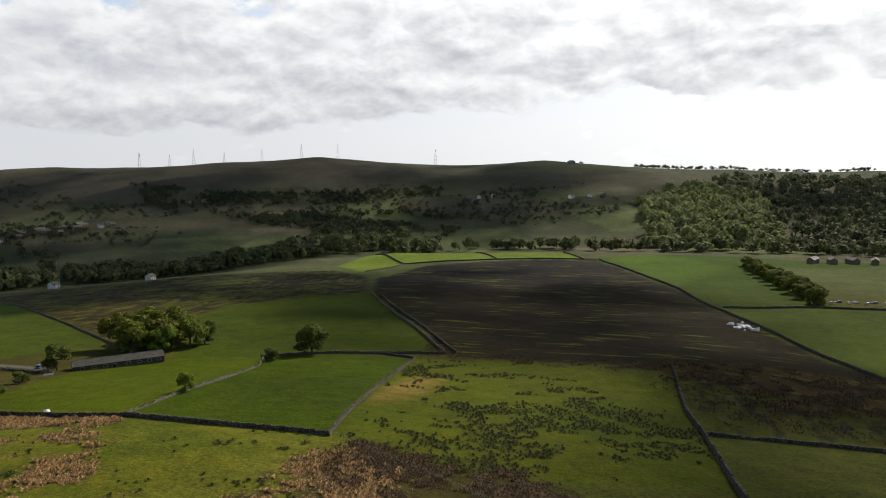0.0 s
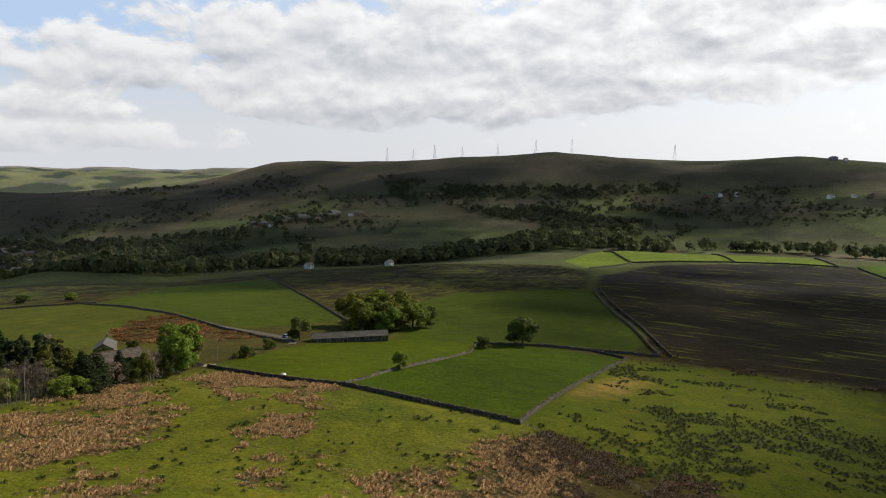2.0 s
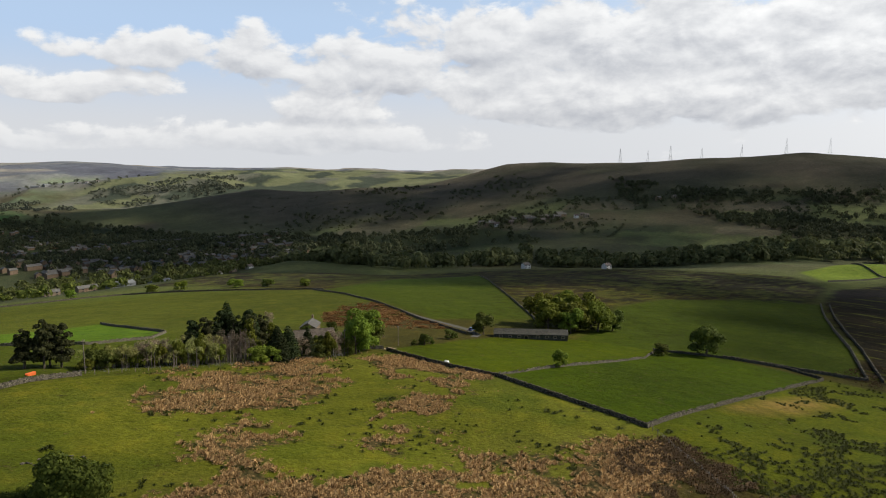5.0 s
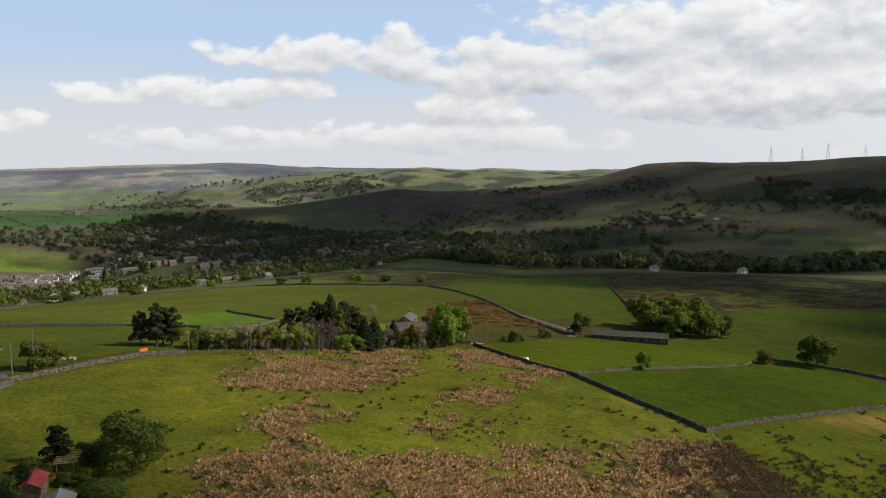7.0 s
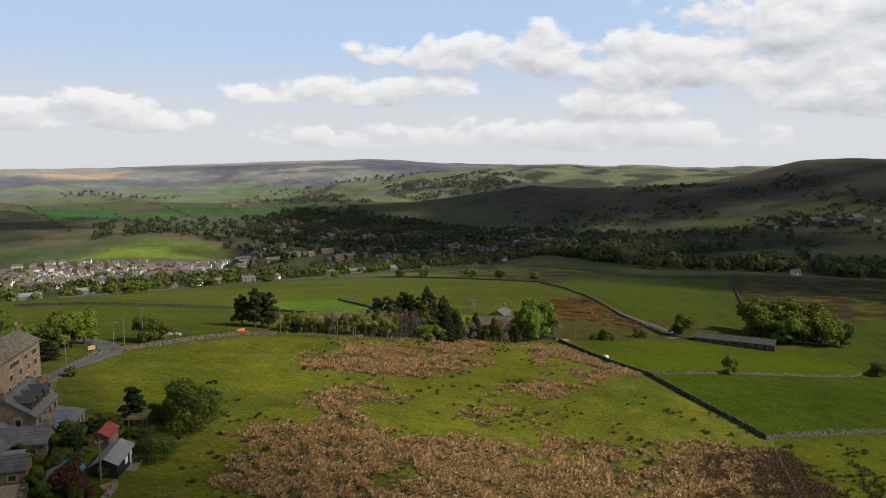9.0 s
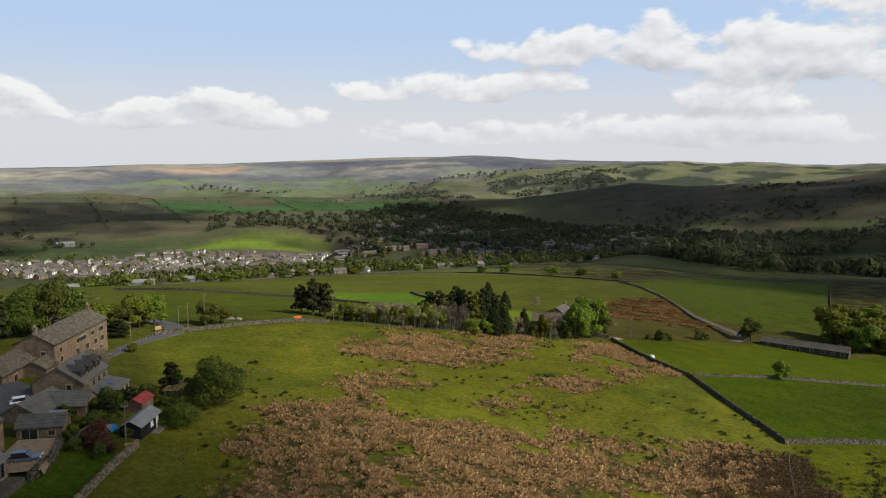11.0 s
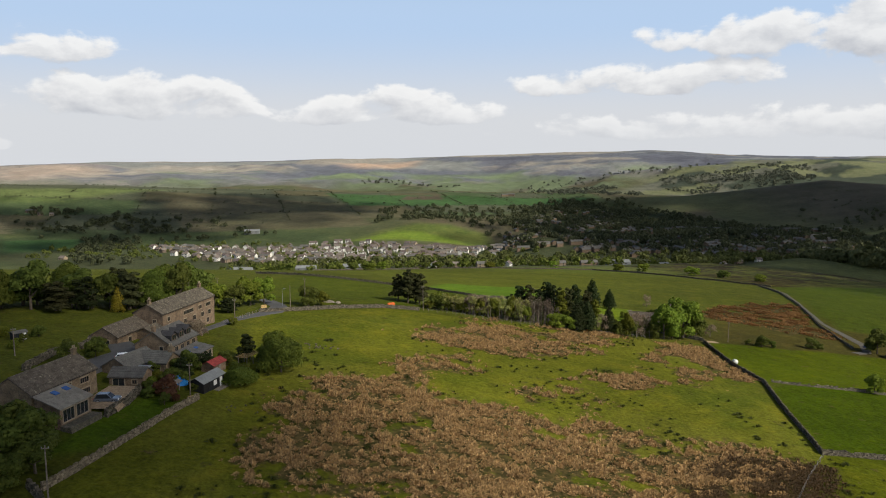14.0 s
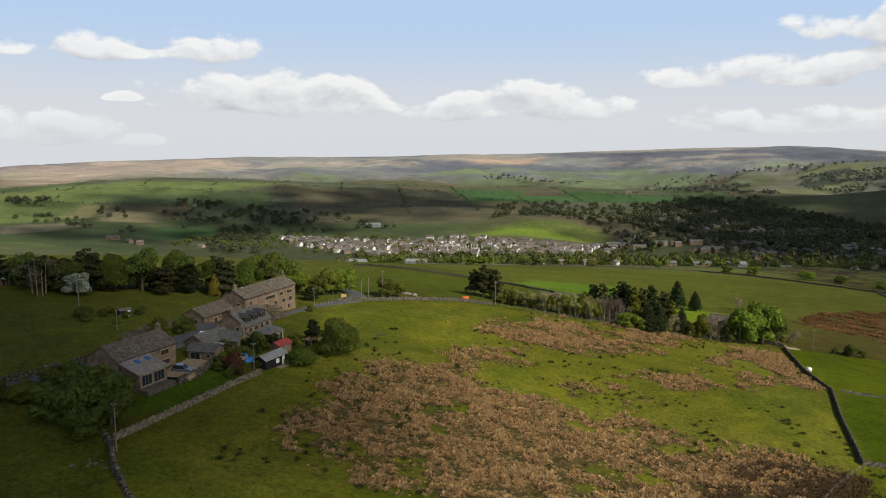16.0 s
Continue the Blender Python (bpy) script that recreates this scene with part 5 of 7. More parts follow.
# beyond the hilltop
for k, (x, y) in enumerate(((-120, 520), (-108, 524), (-100, 530), (-70, 545), (-20, 566), (30, 570), (-60, 552), (80, 566), (130, 540), (150, 530), (170, 512), (98, 560))):
    tree(("dark", "olive", "round")[k % 3], x, y, 6 + (k * 5) % 5, 8 + (k * 3) % 5, k, group="trees at the plateau edge")
for k in range(20):
    tree(("dark", "olive")[k % 2], 785 - 15 * k, -16 - 0.9 * k + 5 * math.sin(3 * k), 11 + (k * 5) % 4, 14 + k % 3, k, group="hedgerow trees by the car park")

# ---- farm buildings ----
def gable_walls(L, D, eave, rise, sink=1.2):
    """The walls of a house: length along x, gables at both ends."""
    bm = bmesh.new()
    x, y = L / 2, D / 2
    v = [bm.verts.new(p) for p in ((-x, -y, -sink), (x, -y, -sink), (x, y, -sink), (-x, y, -sink), (-x, -y, eave), (x, -y, eave), (x, y, eave), (-x, y, eave), (-x, 0, eave + rise), (x, 0, eave + rise))]
    for f in ((0, 1, 5, 4), (2, 3, 7, 6), (1, 2, 6, 9, 5), (3, 0, 4, 8, 7), (3, 2, 1, 0)):
        bm.faces.new([v[i] for i in f])
    return bm


def roof_slab(L, D, eave, rise, side, over=0.25, thick=0.16):
    """One slope of a pitched roof with real thickness."""
    bm = bmesh.new()
    y, k = D / 2 + over, rise / (D / 2)
    z0 = eave - over * k
    a = [(-L / 2 - over, side * y, z0), (L / 2 + over, side * y, z0), (L / 2 + over, 0, eave + rise), (-L / 2 - over, 0, eave + rise)]
    lo = [bm.verts.new((p[0], p[1], p[2] + 0.01)) for p in a]
    hi = [bm.verts.new((p[0], p[1], p[2] + thick)) for p in a]
    bm.faces.new(hi if side < 0 else hi[::-1])
    bm.faces.new(lo[::-1] if side < 0 else lo)
    for i in range(4):
        bm.faces.new((lo[i], lo[(i + 1) % 4], hi[(i + 1) % 4], hi[i]))
    bmesh.ops.recalc_face_normals(bm, faces=bm.faces)
    return bm


def slate_rows(parent, L, D, eave, rise, side, mat, course=0.55, over=0.25, thick=0.16):
    """Courses of stone slates, each row lapping the one below, in ragged widths."""
    rng = random.Random(int(L * 10 + side))
    bm = bmesh.new()
    slope = math.hypot(D / 2 + over, rise * (1 + over / (D / 2)))
    k = rise / (D / 2)
    rows = int(slope / course)
    dy = (D / 2 + over) / rows
    for r in range(rows):
        y0, y1 = D / 2 + over - r * dy, D / 2 + over - (r + 1.25) * dy
        y1 = max(y1, 0.0)
        x = -L / 2 - over
        while x < L / 2 + over - 0.2:
            w = min(rng.uniform(0.45, 1.0) * (1.3 - 0.5 * r / rows), L / 2 + over - x)
            lift = thick + rng.uniform(0.02, 0.07)
            za, zb = eave + (D / 2 - y0) * k + lift + 0.05, eave + (D / 2 - y1) * k + thick + 0.02
            p = [(x + 0.015, side * y0, za), (x + w - 0.015, side * y0, za), (x + w - 0.015, side * y1, zb), (x + 0.015, side * y1, zb), (x + 0.015, side * y0, za - 0.1), (x + w - 0.015, side * y0, za - 0.1)]
            v = [bm.verts.new(q) for q in p]
            bm.faces.new((v[0], v[1], v[2], v[3]) if side < 0 else (v[3], v[2], v[1], v[0]))
            bm.faces.new((v[4], v[5], v[1], v[0]) if side < 0 else (v[0], v[1], v[5], v[4]))
            x += w
    ob = part("slate_covering", bm, mat, parent)
    ob["kind"] = "stuff"
    return ob


def opening(parent, side, L, D, s, z, w, h, kind="window", panes=1, wide_sill=True):
    """A window or door on one side of a house: stone surround, frame, panes set back."""
    turn = {"f": 0, "b": 180, "r": 90, "l": -90}[side]
    depth = D / 2 if side in "fb" else L / 2
    base = pose(0, 0, 0, 0, 0, turn) @ Matrix.Translation((s, -depth, z))
    bm = bmesh.new()
    f = 0.09
    for x0, x1, z0, z1 in ((-w / 2 - 0.14, w / 2 + 0.14, h, h + 0.2), (-w / 2 - 0.14, w / 2 + 0.14, -0.14, 0), (-w / 2 - 0.14, -w / 2, 0, h), (w / 2, w / 2 + 0.14, 0, h)):
        add_box(bm, x0, x1, -0.07, 0.06, z0, z1)
    win = part(kind, bm, PALE_STONE, parent, "pale stone surround")
    win.matrix_local = base
    bm = bmesh.new()
    for k in range(panes + 1):
        x = -w / 2 + k * w / panes
        add_box(bm, x - f / 2 if 0 < k < panes else (x if k == 0 else x - f), x + f / 2 if 0 < k < panes else (x + f if k == 0 else x), -0.05, -0.01, 0, h)
    add_box(bm, -w / 2, w / 2, -0.045, -0.015, h - f, h - 0.002)
    add_box(bm, -w / 2, w / 2, -0.045, -0.015, 0.002, f)
    part("frame", bm, FRAME_BROWN if kind == "window" and panes > 1 else WOOD_GREY, win)
    part("pane", box(-w / 2 + 0.01, w / 2 - 0.01, -0.03, 0.02, 0.01, h - 0.01), GLASS, win, "dark reflecting glass")
    return win


def chimney(parent, x, y, z, h=1.3, pots=2):
    bm = box(-0.45, 0.45, -0.32, 0.32, -0.8, h, 0.03)
    add_box(bm, -0.52, 0.52, -0.39, 0.39, h - 0.22, h - 0.06)
    c = part("chimney", bm, STONE, parent)
    c.location = (x, y, z)
    for k in range(pots):
        bm = bmesh.new()
        tube(bm, [(0, 0, -0.05), (0, 0, 0.3), (0, 0, 0.5)], [0.15, 0.12, 0.14], 8)
        o = part("chimney_pot", bm, PALE_STONE, c)
        o.location = ((k - (pots - 1) / 2) * 0.42, 0, h)


def house(name, label, x, y, z, turn, L, D, eave, rise, openings=(), chimneys=(), wall=None, roof=None, course=0.55, category="house", sink=1.2):
    h = thing(name, pose(x, y, z, 0, 0, turn), label, category)
    part("wall", gable_walls(L, D, eave, rise, sink), wall or STONE, h)
    for side in (-1, 1):
        r = part("roof", roof_slab(L, D, eave, rise, side), roof or SLATE, h)
        if course:
            slate_rows(r, L, D, eave, rise, side, roof or SLATE, course)
    bm = bmesh.new()
    add_box(bm, -L / 2 - 0.22, L / 2 + 0.22, -0.17, 0.17, eave + rise + 0.08, eave + rise + 0.26, 0.06)
    part("ridge", bm, roof or SLATE, h)
    for s in (-1, 1):
        part("gutter", box(-L / 2 - 0.2, L / 2 + 0.2, s * (D / 2 + 0.22) - 0.06, s * (D / 2 + 0.22) + 0.06, eave - 0.24, eave - 0.12), WOOD_BLACK, h)
    for o in openings:
        opening(h, o[0], L, D, *o[1:])
    for c in chimneys:
        chimney(h, c, 0, eave + rise)
    return h


# local x runs north along each range, local -y faces east to the fields
big = [("f", s, 0.8, 1.1, 1.3, "window", 2) for s in (-3.5, 0.5, 4.5, 8.6)] + [("f", s, 3.0, 1.5, 1.2, "window", 3) for s in (-2.5, 2.0, 6.0, 9.5)]
big += [("f", s, 5.3, w, 1.0, "window", n) for s, w, n in ((-0.6, 4.6, 7), (4.9, 1.7, 3), (9.0, 2.6, 4), (-9.6, 1.0, 2))]
big += [("f", -9.4, 0.1, 1.6, 2.6, "door", 2), ("r", 1.5, 3.0, 1.0, 1.2, "window", 2), ("r", -1.5, 3.0, 1.0, 1.2, "window", 2), ("l", 1.8, 5.0, 0.9, 1.0, "window", 2), ("f", -9.4, 3.2, 1.1, 1.2, "window", 2)]
house("farmhouse", "long three-storey gritstone farmhouse with stone slate roof", -78.6, 170.8, 14.0, 85, 24.4, 8.0, 7.5, 2.1, big, (-11.4, 11.6))
house("barn", "low stone barn joined to the farmhouse gable", -83.0, 151.8, 15.9, 87, 12.5, 7.0, 3.0, 2.0, [("f", -1.5, 0.6, 1.2, 1.4, "window", 2), ("f", 3.2, 0.0, 1.1, 2.0, "door", 1), ("l", 0.5, 0.0, 2.0, 2.2, "door", 2), ("l", -2.2, 1.0, 0.8, 1.0, "window", 1)], ())
house("outhouse", "small stone outhouse with a mossy slate roof", -77.3, 155.2, 15.4, 87, 5.0, 4.6, 2.7, 1.3, [("f", 0, 0.9, 1.3, 1.0, "window", 2)])
dh = house("cottage", "stone cottage with slate roof and three dormers", -67.2, 144.2, 14.9, 87, 10.8, 8.8, 4.3, 2.9,
           [("f", s, 2.7, 1.3, 1.1, "window", 2) for s in (-3.6, -1.2, 1.2, 3.6)] + [("l", -2.2, 1.0, 1.1, 1.2, "window", 2), ("l", 1.9, 3.0, 0.9, 1.1, "window", 1), ("l", 2.4, 0.8, 1.1, 1.3, "window", 2)], (-5.0,), roof=GREY_SLATE)
for k in range(3):
    d = part("dormer", gable_walls(2.6, 2.1, 1.35, 0.75, 0.3), DARK_SLATE, dh, "slate-hung dormer")
    d.matrix_local = Matrix.Translation((-3.1 + 3.1 * k, -2.3, 5.0)) @ pose(0, 0, 0, 0, 0, 90)
    for s in (-1, 1):
        part("roof", roof_slab(2.7, 2.1, 1.35, 0.75, s, 0.2, 0.1), DARK_SLATE, d)
    part("pane", box(-1.345, -1.305, -0.75, 0.75, 0.25, 1.25), GLASS, d)
    bm = bmesh.new()
    for y0, y1, z0, z1 in ((-0.85, -0.75, 0.15, 1.35), (0.75, 0.85, 0.15, 1.35), (-0.04, 0.04, 0.25, 1.25), (-0.75, 0.75, 0.15, 0.25), (-0.75, 0.75, 1.25, 1.35)):
        add_box(bm, -1.37, -1.30, y0, y1, z0, z1)
    part("frame", bm, FRAME_BROWN, d)
lean = thing("lean_to", pose(-60.7, 143.2, 14.4, 0, 0, 87), "stone garden room with a shallow slate roof", "extension")
bm = box(-5.0, 5.0, -2.1, 2.0, -1.2, 2.3)
part("wall", bm, PALE_STONE, lean)
bm = bmesh.new()
vs = add_box(bm, -5.3, 5.3, -2.4, 2.05, 2.35, 2.5)
for v in vs:
    v.co.z += (v.co.y + 2.4) * 0.2
part("roof", bm, GREY_SLATE, lean)
for s, w in ((-3.4, 1.6), (-1.0, 1.6), (1.4, 1.6), (3.7, 1.3)):
    opening(lean, "f", 10, 4.2, s, 0.05, w, 2.0, "door", 2)
for s in (-2, 1.5):
    o = part("skylight", box(-0.5, 0.5, -0.4, 0.4, 0.0, 0.1), SKYLIGHT, lean)
    o.matrix_local = Matrix.Translation((s, 0.0, 2.98)) @ pose(0, 0, 0, 11, 0, 0)
house("courtyard_house", "low stone house with grey slate roof round a courtyard", -67.2, 129.4, 16.0, 80, 9.0, 6.4, 2.4, 1.8, [("f", -2.5, 0.3, 1.8, 1.9, "door", 3), ("l", 0.6, 0.8, 1.0, 1.1, "window", 2), ("f", 1.5, 0.8, 1.2, 1.1, "window", 2)], (), roof=GREY_SLATE)
house("courtyard_wing", "stone wing with a chimney on its gable", -62.8, 131.6, 15.5, 0, 6.8, 5.2, 2.9, 1.6, [("r", 0.0, 0.9, 1.0, 1.3, "window", 2), ("f", 1.2, 0.1, 1.8, 2.0, "door", 2), ("f", -1.8, 0.8, 1.1, 1.1, "window", 2)], (3.1,), roof=GREY_SLATE)
cp = thing("porch_roof", pose(-63.8, 125.8, 15.7, 0, 0, 0), "glazed lean-to porch on posts", "porch")
bm = bmesh.new()
for v in add_box(bm, -2.4, 2.4, -1.3, 1.4, 2.25, 2.34):
    v.co.z += (v.co.y + 1.3) * 0.16
part("roof", bm, STEEL, cp, "pale ribbed roof sheet")
for s in (-2.2, 0, 2.2):
    part("post", box(s - 0.06, s + 0.06, -1.2, -1.08, -0.6, 2.25), WOOD_GREY, cp)
gar = house("garage", "small stone garage with a slate roof", -63.2, 122.3, 15.9, 5, 6.6, 4.2, 2.3, 1.2, [("f", 1.7, 0.9, 0.9, 0.8, "window", 2), ("f", -1.4, 0.0, 2.3, 2.0, "door", 2)], (), roof=GREY_SLATE)
low = house("lower_farmhouse", "stone farmhouse with mullioned windows and slate roof", -70.8, 108.2, 16.6, 84, 15.6, 8.2, 4.6, 2.5,
            [("f", 4.6, 2.9, 2.2, 1.0, "window", 4), ("f", 4.6, 0.8, 2.6, 1.0, "window", 5), ("f", 0.6, 2.9, 1.4, 1.0, "window", 3), ("r", 0.5, 2.9, 1.0, 1.1, "window", 2), ("f", 1.4, 0.0, 1.1, 2.0, "door", 1)], (7.2,))
ext = thing("glazed_extension", pose(-63.9, 103.4, 16.6, 0, 0, 84), "single-storey extension with glass doors and blue rooflights", "extension")
bm = bmesh.new()
for v in add_box(bm, -3.6, 3.6, -2.0, 2.9, -1.4, 2.5):
    if v.co.z > 2 and v.co.y > 2:
        v.co.z += 1.6
part("wall", bm, STONE, ext)
bm = bmesh.new()
for v in add_box(bm, -3.9, 3.9, -2.4, 3.4, 2.45, 2.63):
    v.co.z += (v.co.y + 2.4) * 0.33
rf = part("roof", bm, ROOF_PALE, ext)
for s in (-0.4, 2.2):
    o = part("skylight", box(-0.5, 0.5, -0.6, 0.6, 0.0, 0.12), SKYLIGHT, ext, "blue reflecting rooflight")
    o.matrix_local = Matrix.Translation((s, 1.6, 3.98)) @ pose(0, 0, 0, 18, 0, 0)
for s, w in ((-1.7, 2.6), (1.5, 2.8)):
    opening(ext, "f", 7.2, 4.0, s, 0.05, w, 2.1, "door", 3)
bm = box(-3.8, 3.6, -4.2, -2.0, -1.4, -0.3, 0.05)
part("terrace", bm, WALL_STONE, ext, "stone-edged terrace")
stone_wall([(-59.0, 107), (-58.6, 113), (-59.6, 119.3)], 1.3, 0.35, WALL_STONE, "retaining wall of rough stone beside the drive", 31)

# sheds
sh = thing("garden_shed", pose(-50.6, 128.4, 13.6, 0, 0, 82), "black boarded garden shed with grey felt roof", "shed")
part("wall", gable_walls(7.4, 3.4, 2.4, 0.9, 0.8), WOOD_BLACK, sh)
for s in (-1, 1):
    part("roof", roof_slab(7.4, 3.4, 2.4, 0.9, s, 0.3, 0.08), FELT, sh, "grey felt")
for k in range(18):
    part("batten", box(-3.7 + 0.41 * k, -3.65 + 0.41 * k, -1.735, -1.705, -0.2, 2.35), WOOD_BLACK, sh)
part("window", box(-0.2, 0.9, -1.76, -1.68, 0.9, 1.9), WHITE, sh, "white painted window")
part("door", box(2.0, 2.9, -1.76, -1.68, 0.0, 2.0), WHITE, sh, "pale door")
part("deck", box(-0.5, 3.8, -3.0, -1.74, -0.5, 0.1), WOOD_GREY, sh)
rs = thing("red_roofed_shed", pose(-53.6, 138.2, 14.1, 0, 0, 82), "timber shed with a red felt roof", "shed")
part("wall", gable_walls(4.6, 3.0, 2.0, 0.8, 0.6), STONE, rs)
for s in (-1, 1):
    part("roof", roof_slab(4.6, 3.0, 2.0, 0.8, s, 0.25, 0.08), RED_ROOF, rs, "red felt")
part("door", box(-0.5, 0.5, -1.56, -1.48, 0.0, 1.8), WOOD_GREY, rs)
cpz = thing("open_shelter", pose(-56, 121.8, 14.6, 0, 0, 84), "low open log shelter with a mossy roof", "shelter")
part("roof", roof_slab(5.0, 3.6, 1.9, 0.6, -1, 0.3, 0.1), WOOD_GREY, cpz)
part("roof", roof_slab(5.0, 3.6, 1.9, 0.6, 1, 0.3, 0.1), WOOD_GREY, cpz)
for x in (-2.3, 2.3):
    for y in (-1.6, 1.6):
        part("post", box(x - 0.08, x + 0.08, y - 0.08, y + 0.08, -0.6, 1.95), WOOD_GREY, cpz)
pg = thing("pergola", pose(-49.5, 147.5, 13.4, 0, 0, 80), "weathered timber pergola with rough rafters", "pergola")
for x in (-2.5, 0, 2.5):
    for y in (-1.1, 1.1):
        part("post", box(x - 0.07, x + 0.07, y - 0.07, y + 0.07, -0.4, 2.0), WOOD_GREY, pg)
for k in range(9):
    part("rafter", box(-2.8 + 0.68 * k, -2.68 + 0.68 * k, -1.6, 1.6, 2.0, 2.12), WOOD_TAN, pg)
sm = thing("summer_house", pose(-101, 141, gz(-101, 141) - 0.15, 0, 0, 60), "small white-windowed summer house in a garden", "shed")
part("wall", gable_walls(2.8, 2.2, 1.8, 0.35, 0.4), WOOD_BLACK, sm)
for s in (-1, 1):
    part("roof", roof_slab(2.8, 2.2, 1.8, 0.35, s, 0.2, 0.1), GREY_SLATE, sm)
part("window", box(-1.0, 0.2, -1.14, -1.08, 0.3, 1.6), GLASS, sm)
part("door", box(0.4, 1.2, -1.14, -1.08, 0.0, 1.7), WHITE, sm, "white painted door")

# hilltop house among the trees and the long barn
house("hilltop_house", "stone house with a dark slate roof behind tall trees", 69, 300, -7.0, 52, 9.5, 6.0, 2.2, 1.7, [("f", -3, 0.8, 1.2, 1.2, "window", 2), ("f", 2, 0.8, 1.2, 1.2, "window", 2), ("l", 0, 1.0, 1.2, 1.2, "window", 2)], (4.8,), course=0.6, roof=GREY_SLATE, sink=5)
house("hilltop_barn", "low stone barn with a grey stone slate roof", 58.5, 276, -4.9, -16, 14, 8.0, 1.8, 2.5, [("f", 2, 0.5, 1.5, 1.2, "window", 2), ("f", -3, 0.5, 1.2, 1.1, "window", 2)], (), course=0.6, roof=SLATE, sink=4)
house("long_barn", "long low stone barn with small windows and dark roof", 163.3, 275.2, -18.9, -42, 32, 7.0, 2.6, 1.6, [("f", s, 1.3, 1.3, 0.8, "window", 1) for s in (-13, -9, -5, 3, 7, 10.5, 14)] + [("f", -2, 0.0, 1.6, 2.0, "door", 1)], (), roof=MOSSY_SLATE, course=0.8, sink=3, wall=DARK_WALL)

# ---- poles, vehicles and small things ----
def pole(x, y, h, label, arms=1, lean=0.0, name="utility_pole", mat=None):
    p = thing(name, pose(x, y, gz(x, y), lean, lean * 0.5, 20), label, "pole", "utility poles")
    bm = bmesh.new()
    tube(bm, [(0, 0, -0.5), (0, 0, h * 0.5), (0, 0, h)], [0.13, 0.105, 0.08], 8)
    part("shaft", bm, mat or PALE_BARK, p)
    for k in range(arms):
        part("cross_arm", box(-0.5, 0.5, -0.05, 0.05, h - 0.5 - 0.5 * k, h - 0.38 - 0.5 * k), WOOD_GREY, p)
        for s in (-0.42, 0, 0.42):
            part("insulator", box(s - 0.05, s + 0.05, -0.05, 0.05, h - 0.38 - 0.5 * k, h - 0.2 - 0.5 * k, 0.02), STEEL, p)
    return p


WOODEN = "weathered wooden utility pole with a cross arm"
for x, y, h, lean in ((-58.2, 215.6, 9.5, 1), (-22.8, 235, 8.5, -1), (14.8, 240, 8.0, 1), (54.8, 247, 8.5, 0), (-50, 79, 8.5, 1.5), (-51.2, 122.5, 6.5, 1), (-118, 143.6, 9.0, -1), (-70, 188, 6.0, 0), (85, 262, 7.5, 0), (-84, 208, 9, 0), (-92, 128, 6, 0)):
    pole(x, y, h, WOODEN, 1, lean)
pole(-62.2, 213, 7.0, "plain grey wooden pole beside the lane", 0)
lampost = thing("street_lamp", pose(-64.6, 212.6, gz(-64.6, 212.6)), "galvanised street lamp beside the lane", "street lamp")
bm = bmesh.new()
tube(bm, [(0, 0, -0.3), (0, 0, 4), (0, 0, 5.6), (0.5, 0, 5.9)], [0.09, 0.06, 0.05, 0.05], 8)
part("column", bm, STEEL, lampost)
part("lantern", box(0.3, 1.0, -0.14, 0.14, 5.82, 6.0, 0.04), FELT, lampost)


def lattice(bm, a, b, r=0.08):
    tube(bm, [a, b], [r, r], 4)


def pylon_model(h):
    """A lattice tower: four legs, bracing, three pairs of arms."""
    p = thing("electricity_pylon", pose(0, 0, 0), "grey steel lattice electricity pylon on the ridge", "pylon", "pylons on the ridge")
    wide = lambda z: 4.2 * (1 - z / h) ** 1.3 + 0.7
    for sx in (-1, 1):
        for sy in (-1, 1):
            bm = bmesh.new()
            zs = [0, 0.25 * h, 0.5 * h, 0.75 * h, h]
            tube(bm, [(sx * wide(z), sy * wide(z), z - (1 if z == 0 else 0)) for z in zs], [0.19, 0.17, 0.15, 0.13, 0.1], 4)
            part("leg", bm, STEEL, p)
    bm = bmesh.new()
    zs = [h * k / 8 for k in range(9)]
    for lo, hi in zip(zs, zs[1:]):
        a, b = wide(lo), wide(hi)
        for s in (-1, 1):
            lattice(bm, (-a, s * a, lo), (b, s * b, hi))
            lattice(bm, (a, s * a, lo), (-b, s * b, hi))
            lattice(bm, (s * a, -a, lo), (s * b, b, hi))
            lattice(bm, (s * a, a, lo), (s * b, -b, hi))
    part("bracing", bm, STEEL, p)
    for k, (z, w) in enumerate(((0.66, 7.5), (0.78, 9.0), (0.9, 6.5))):
        bm = bmesh.new()
        for s in (-1, 1):
            lattice(bm, (0, s * 0.5, h * z), (s * w, 0, h * z + 0.6), 0.13)
            lattice(bm, (0, -s * 0.5, h * z + 2.2), (s * w, 0, h * z + 0.6), 0.1)
            lattice(bm, (s * w, 0, h * z + 0.6), (s * w, 0, h * z - 2.0), 0.1)
        part("cross_arm", bm, STEEL, p)
    return p


_pyl = None
for x, y, h in ((1840, 1619, 34), (1854, 1520, 36), (1773, 1377, 46), (1946, 1388, 36), (1947, 1255, 38), (1943, 1118, 44), (1990, 1020, 44), (2135, 753, 48)):
    m = pose(x, y, gz(x, y), 0, 0, 25)
    if _pyl is None:
        _pyl = pylon_model(46)
        _pyl.matrix_world = m
    else:
        copy_thing(_pyl, m @ Matrix.Scale(h / 46, 4))


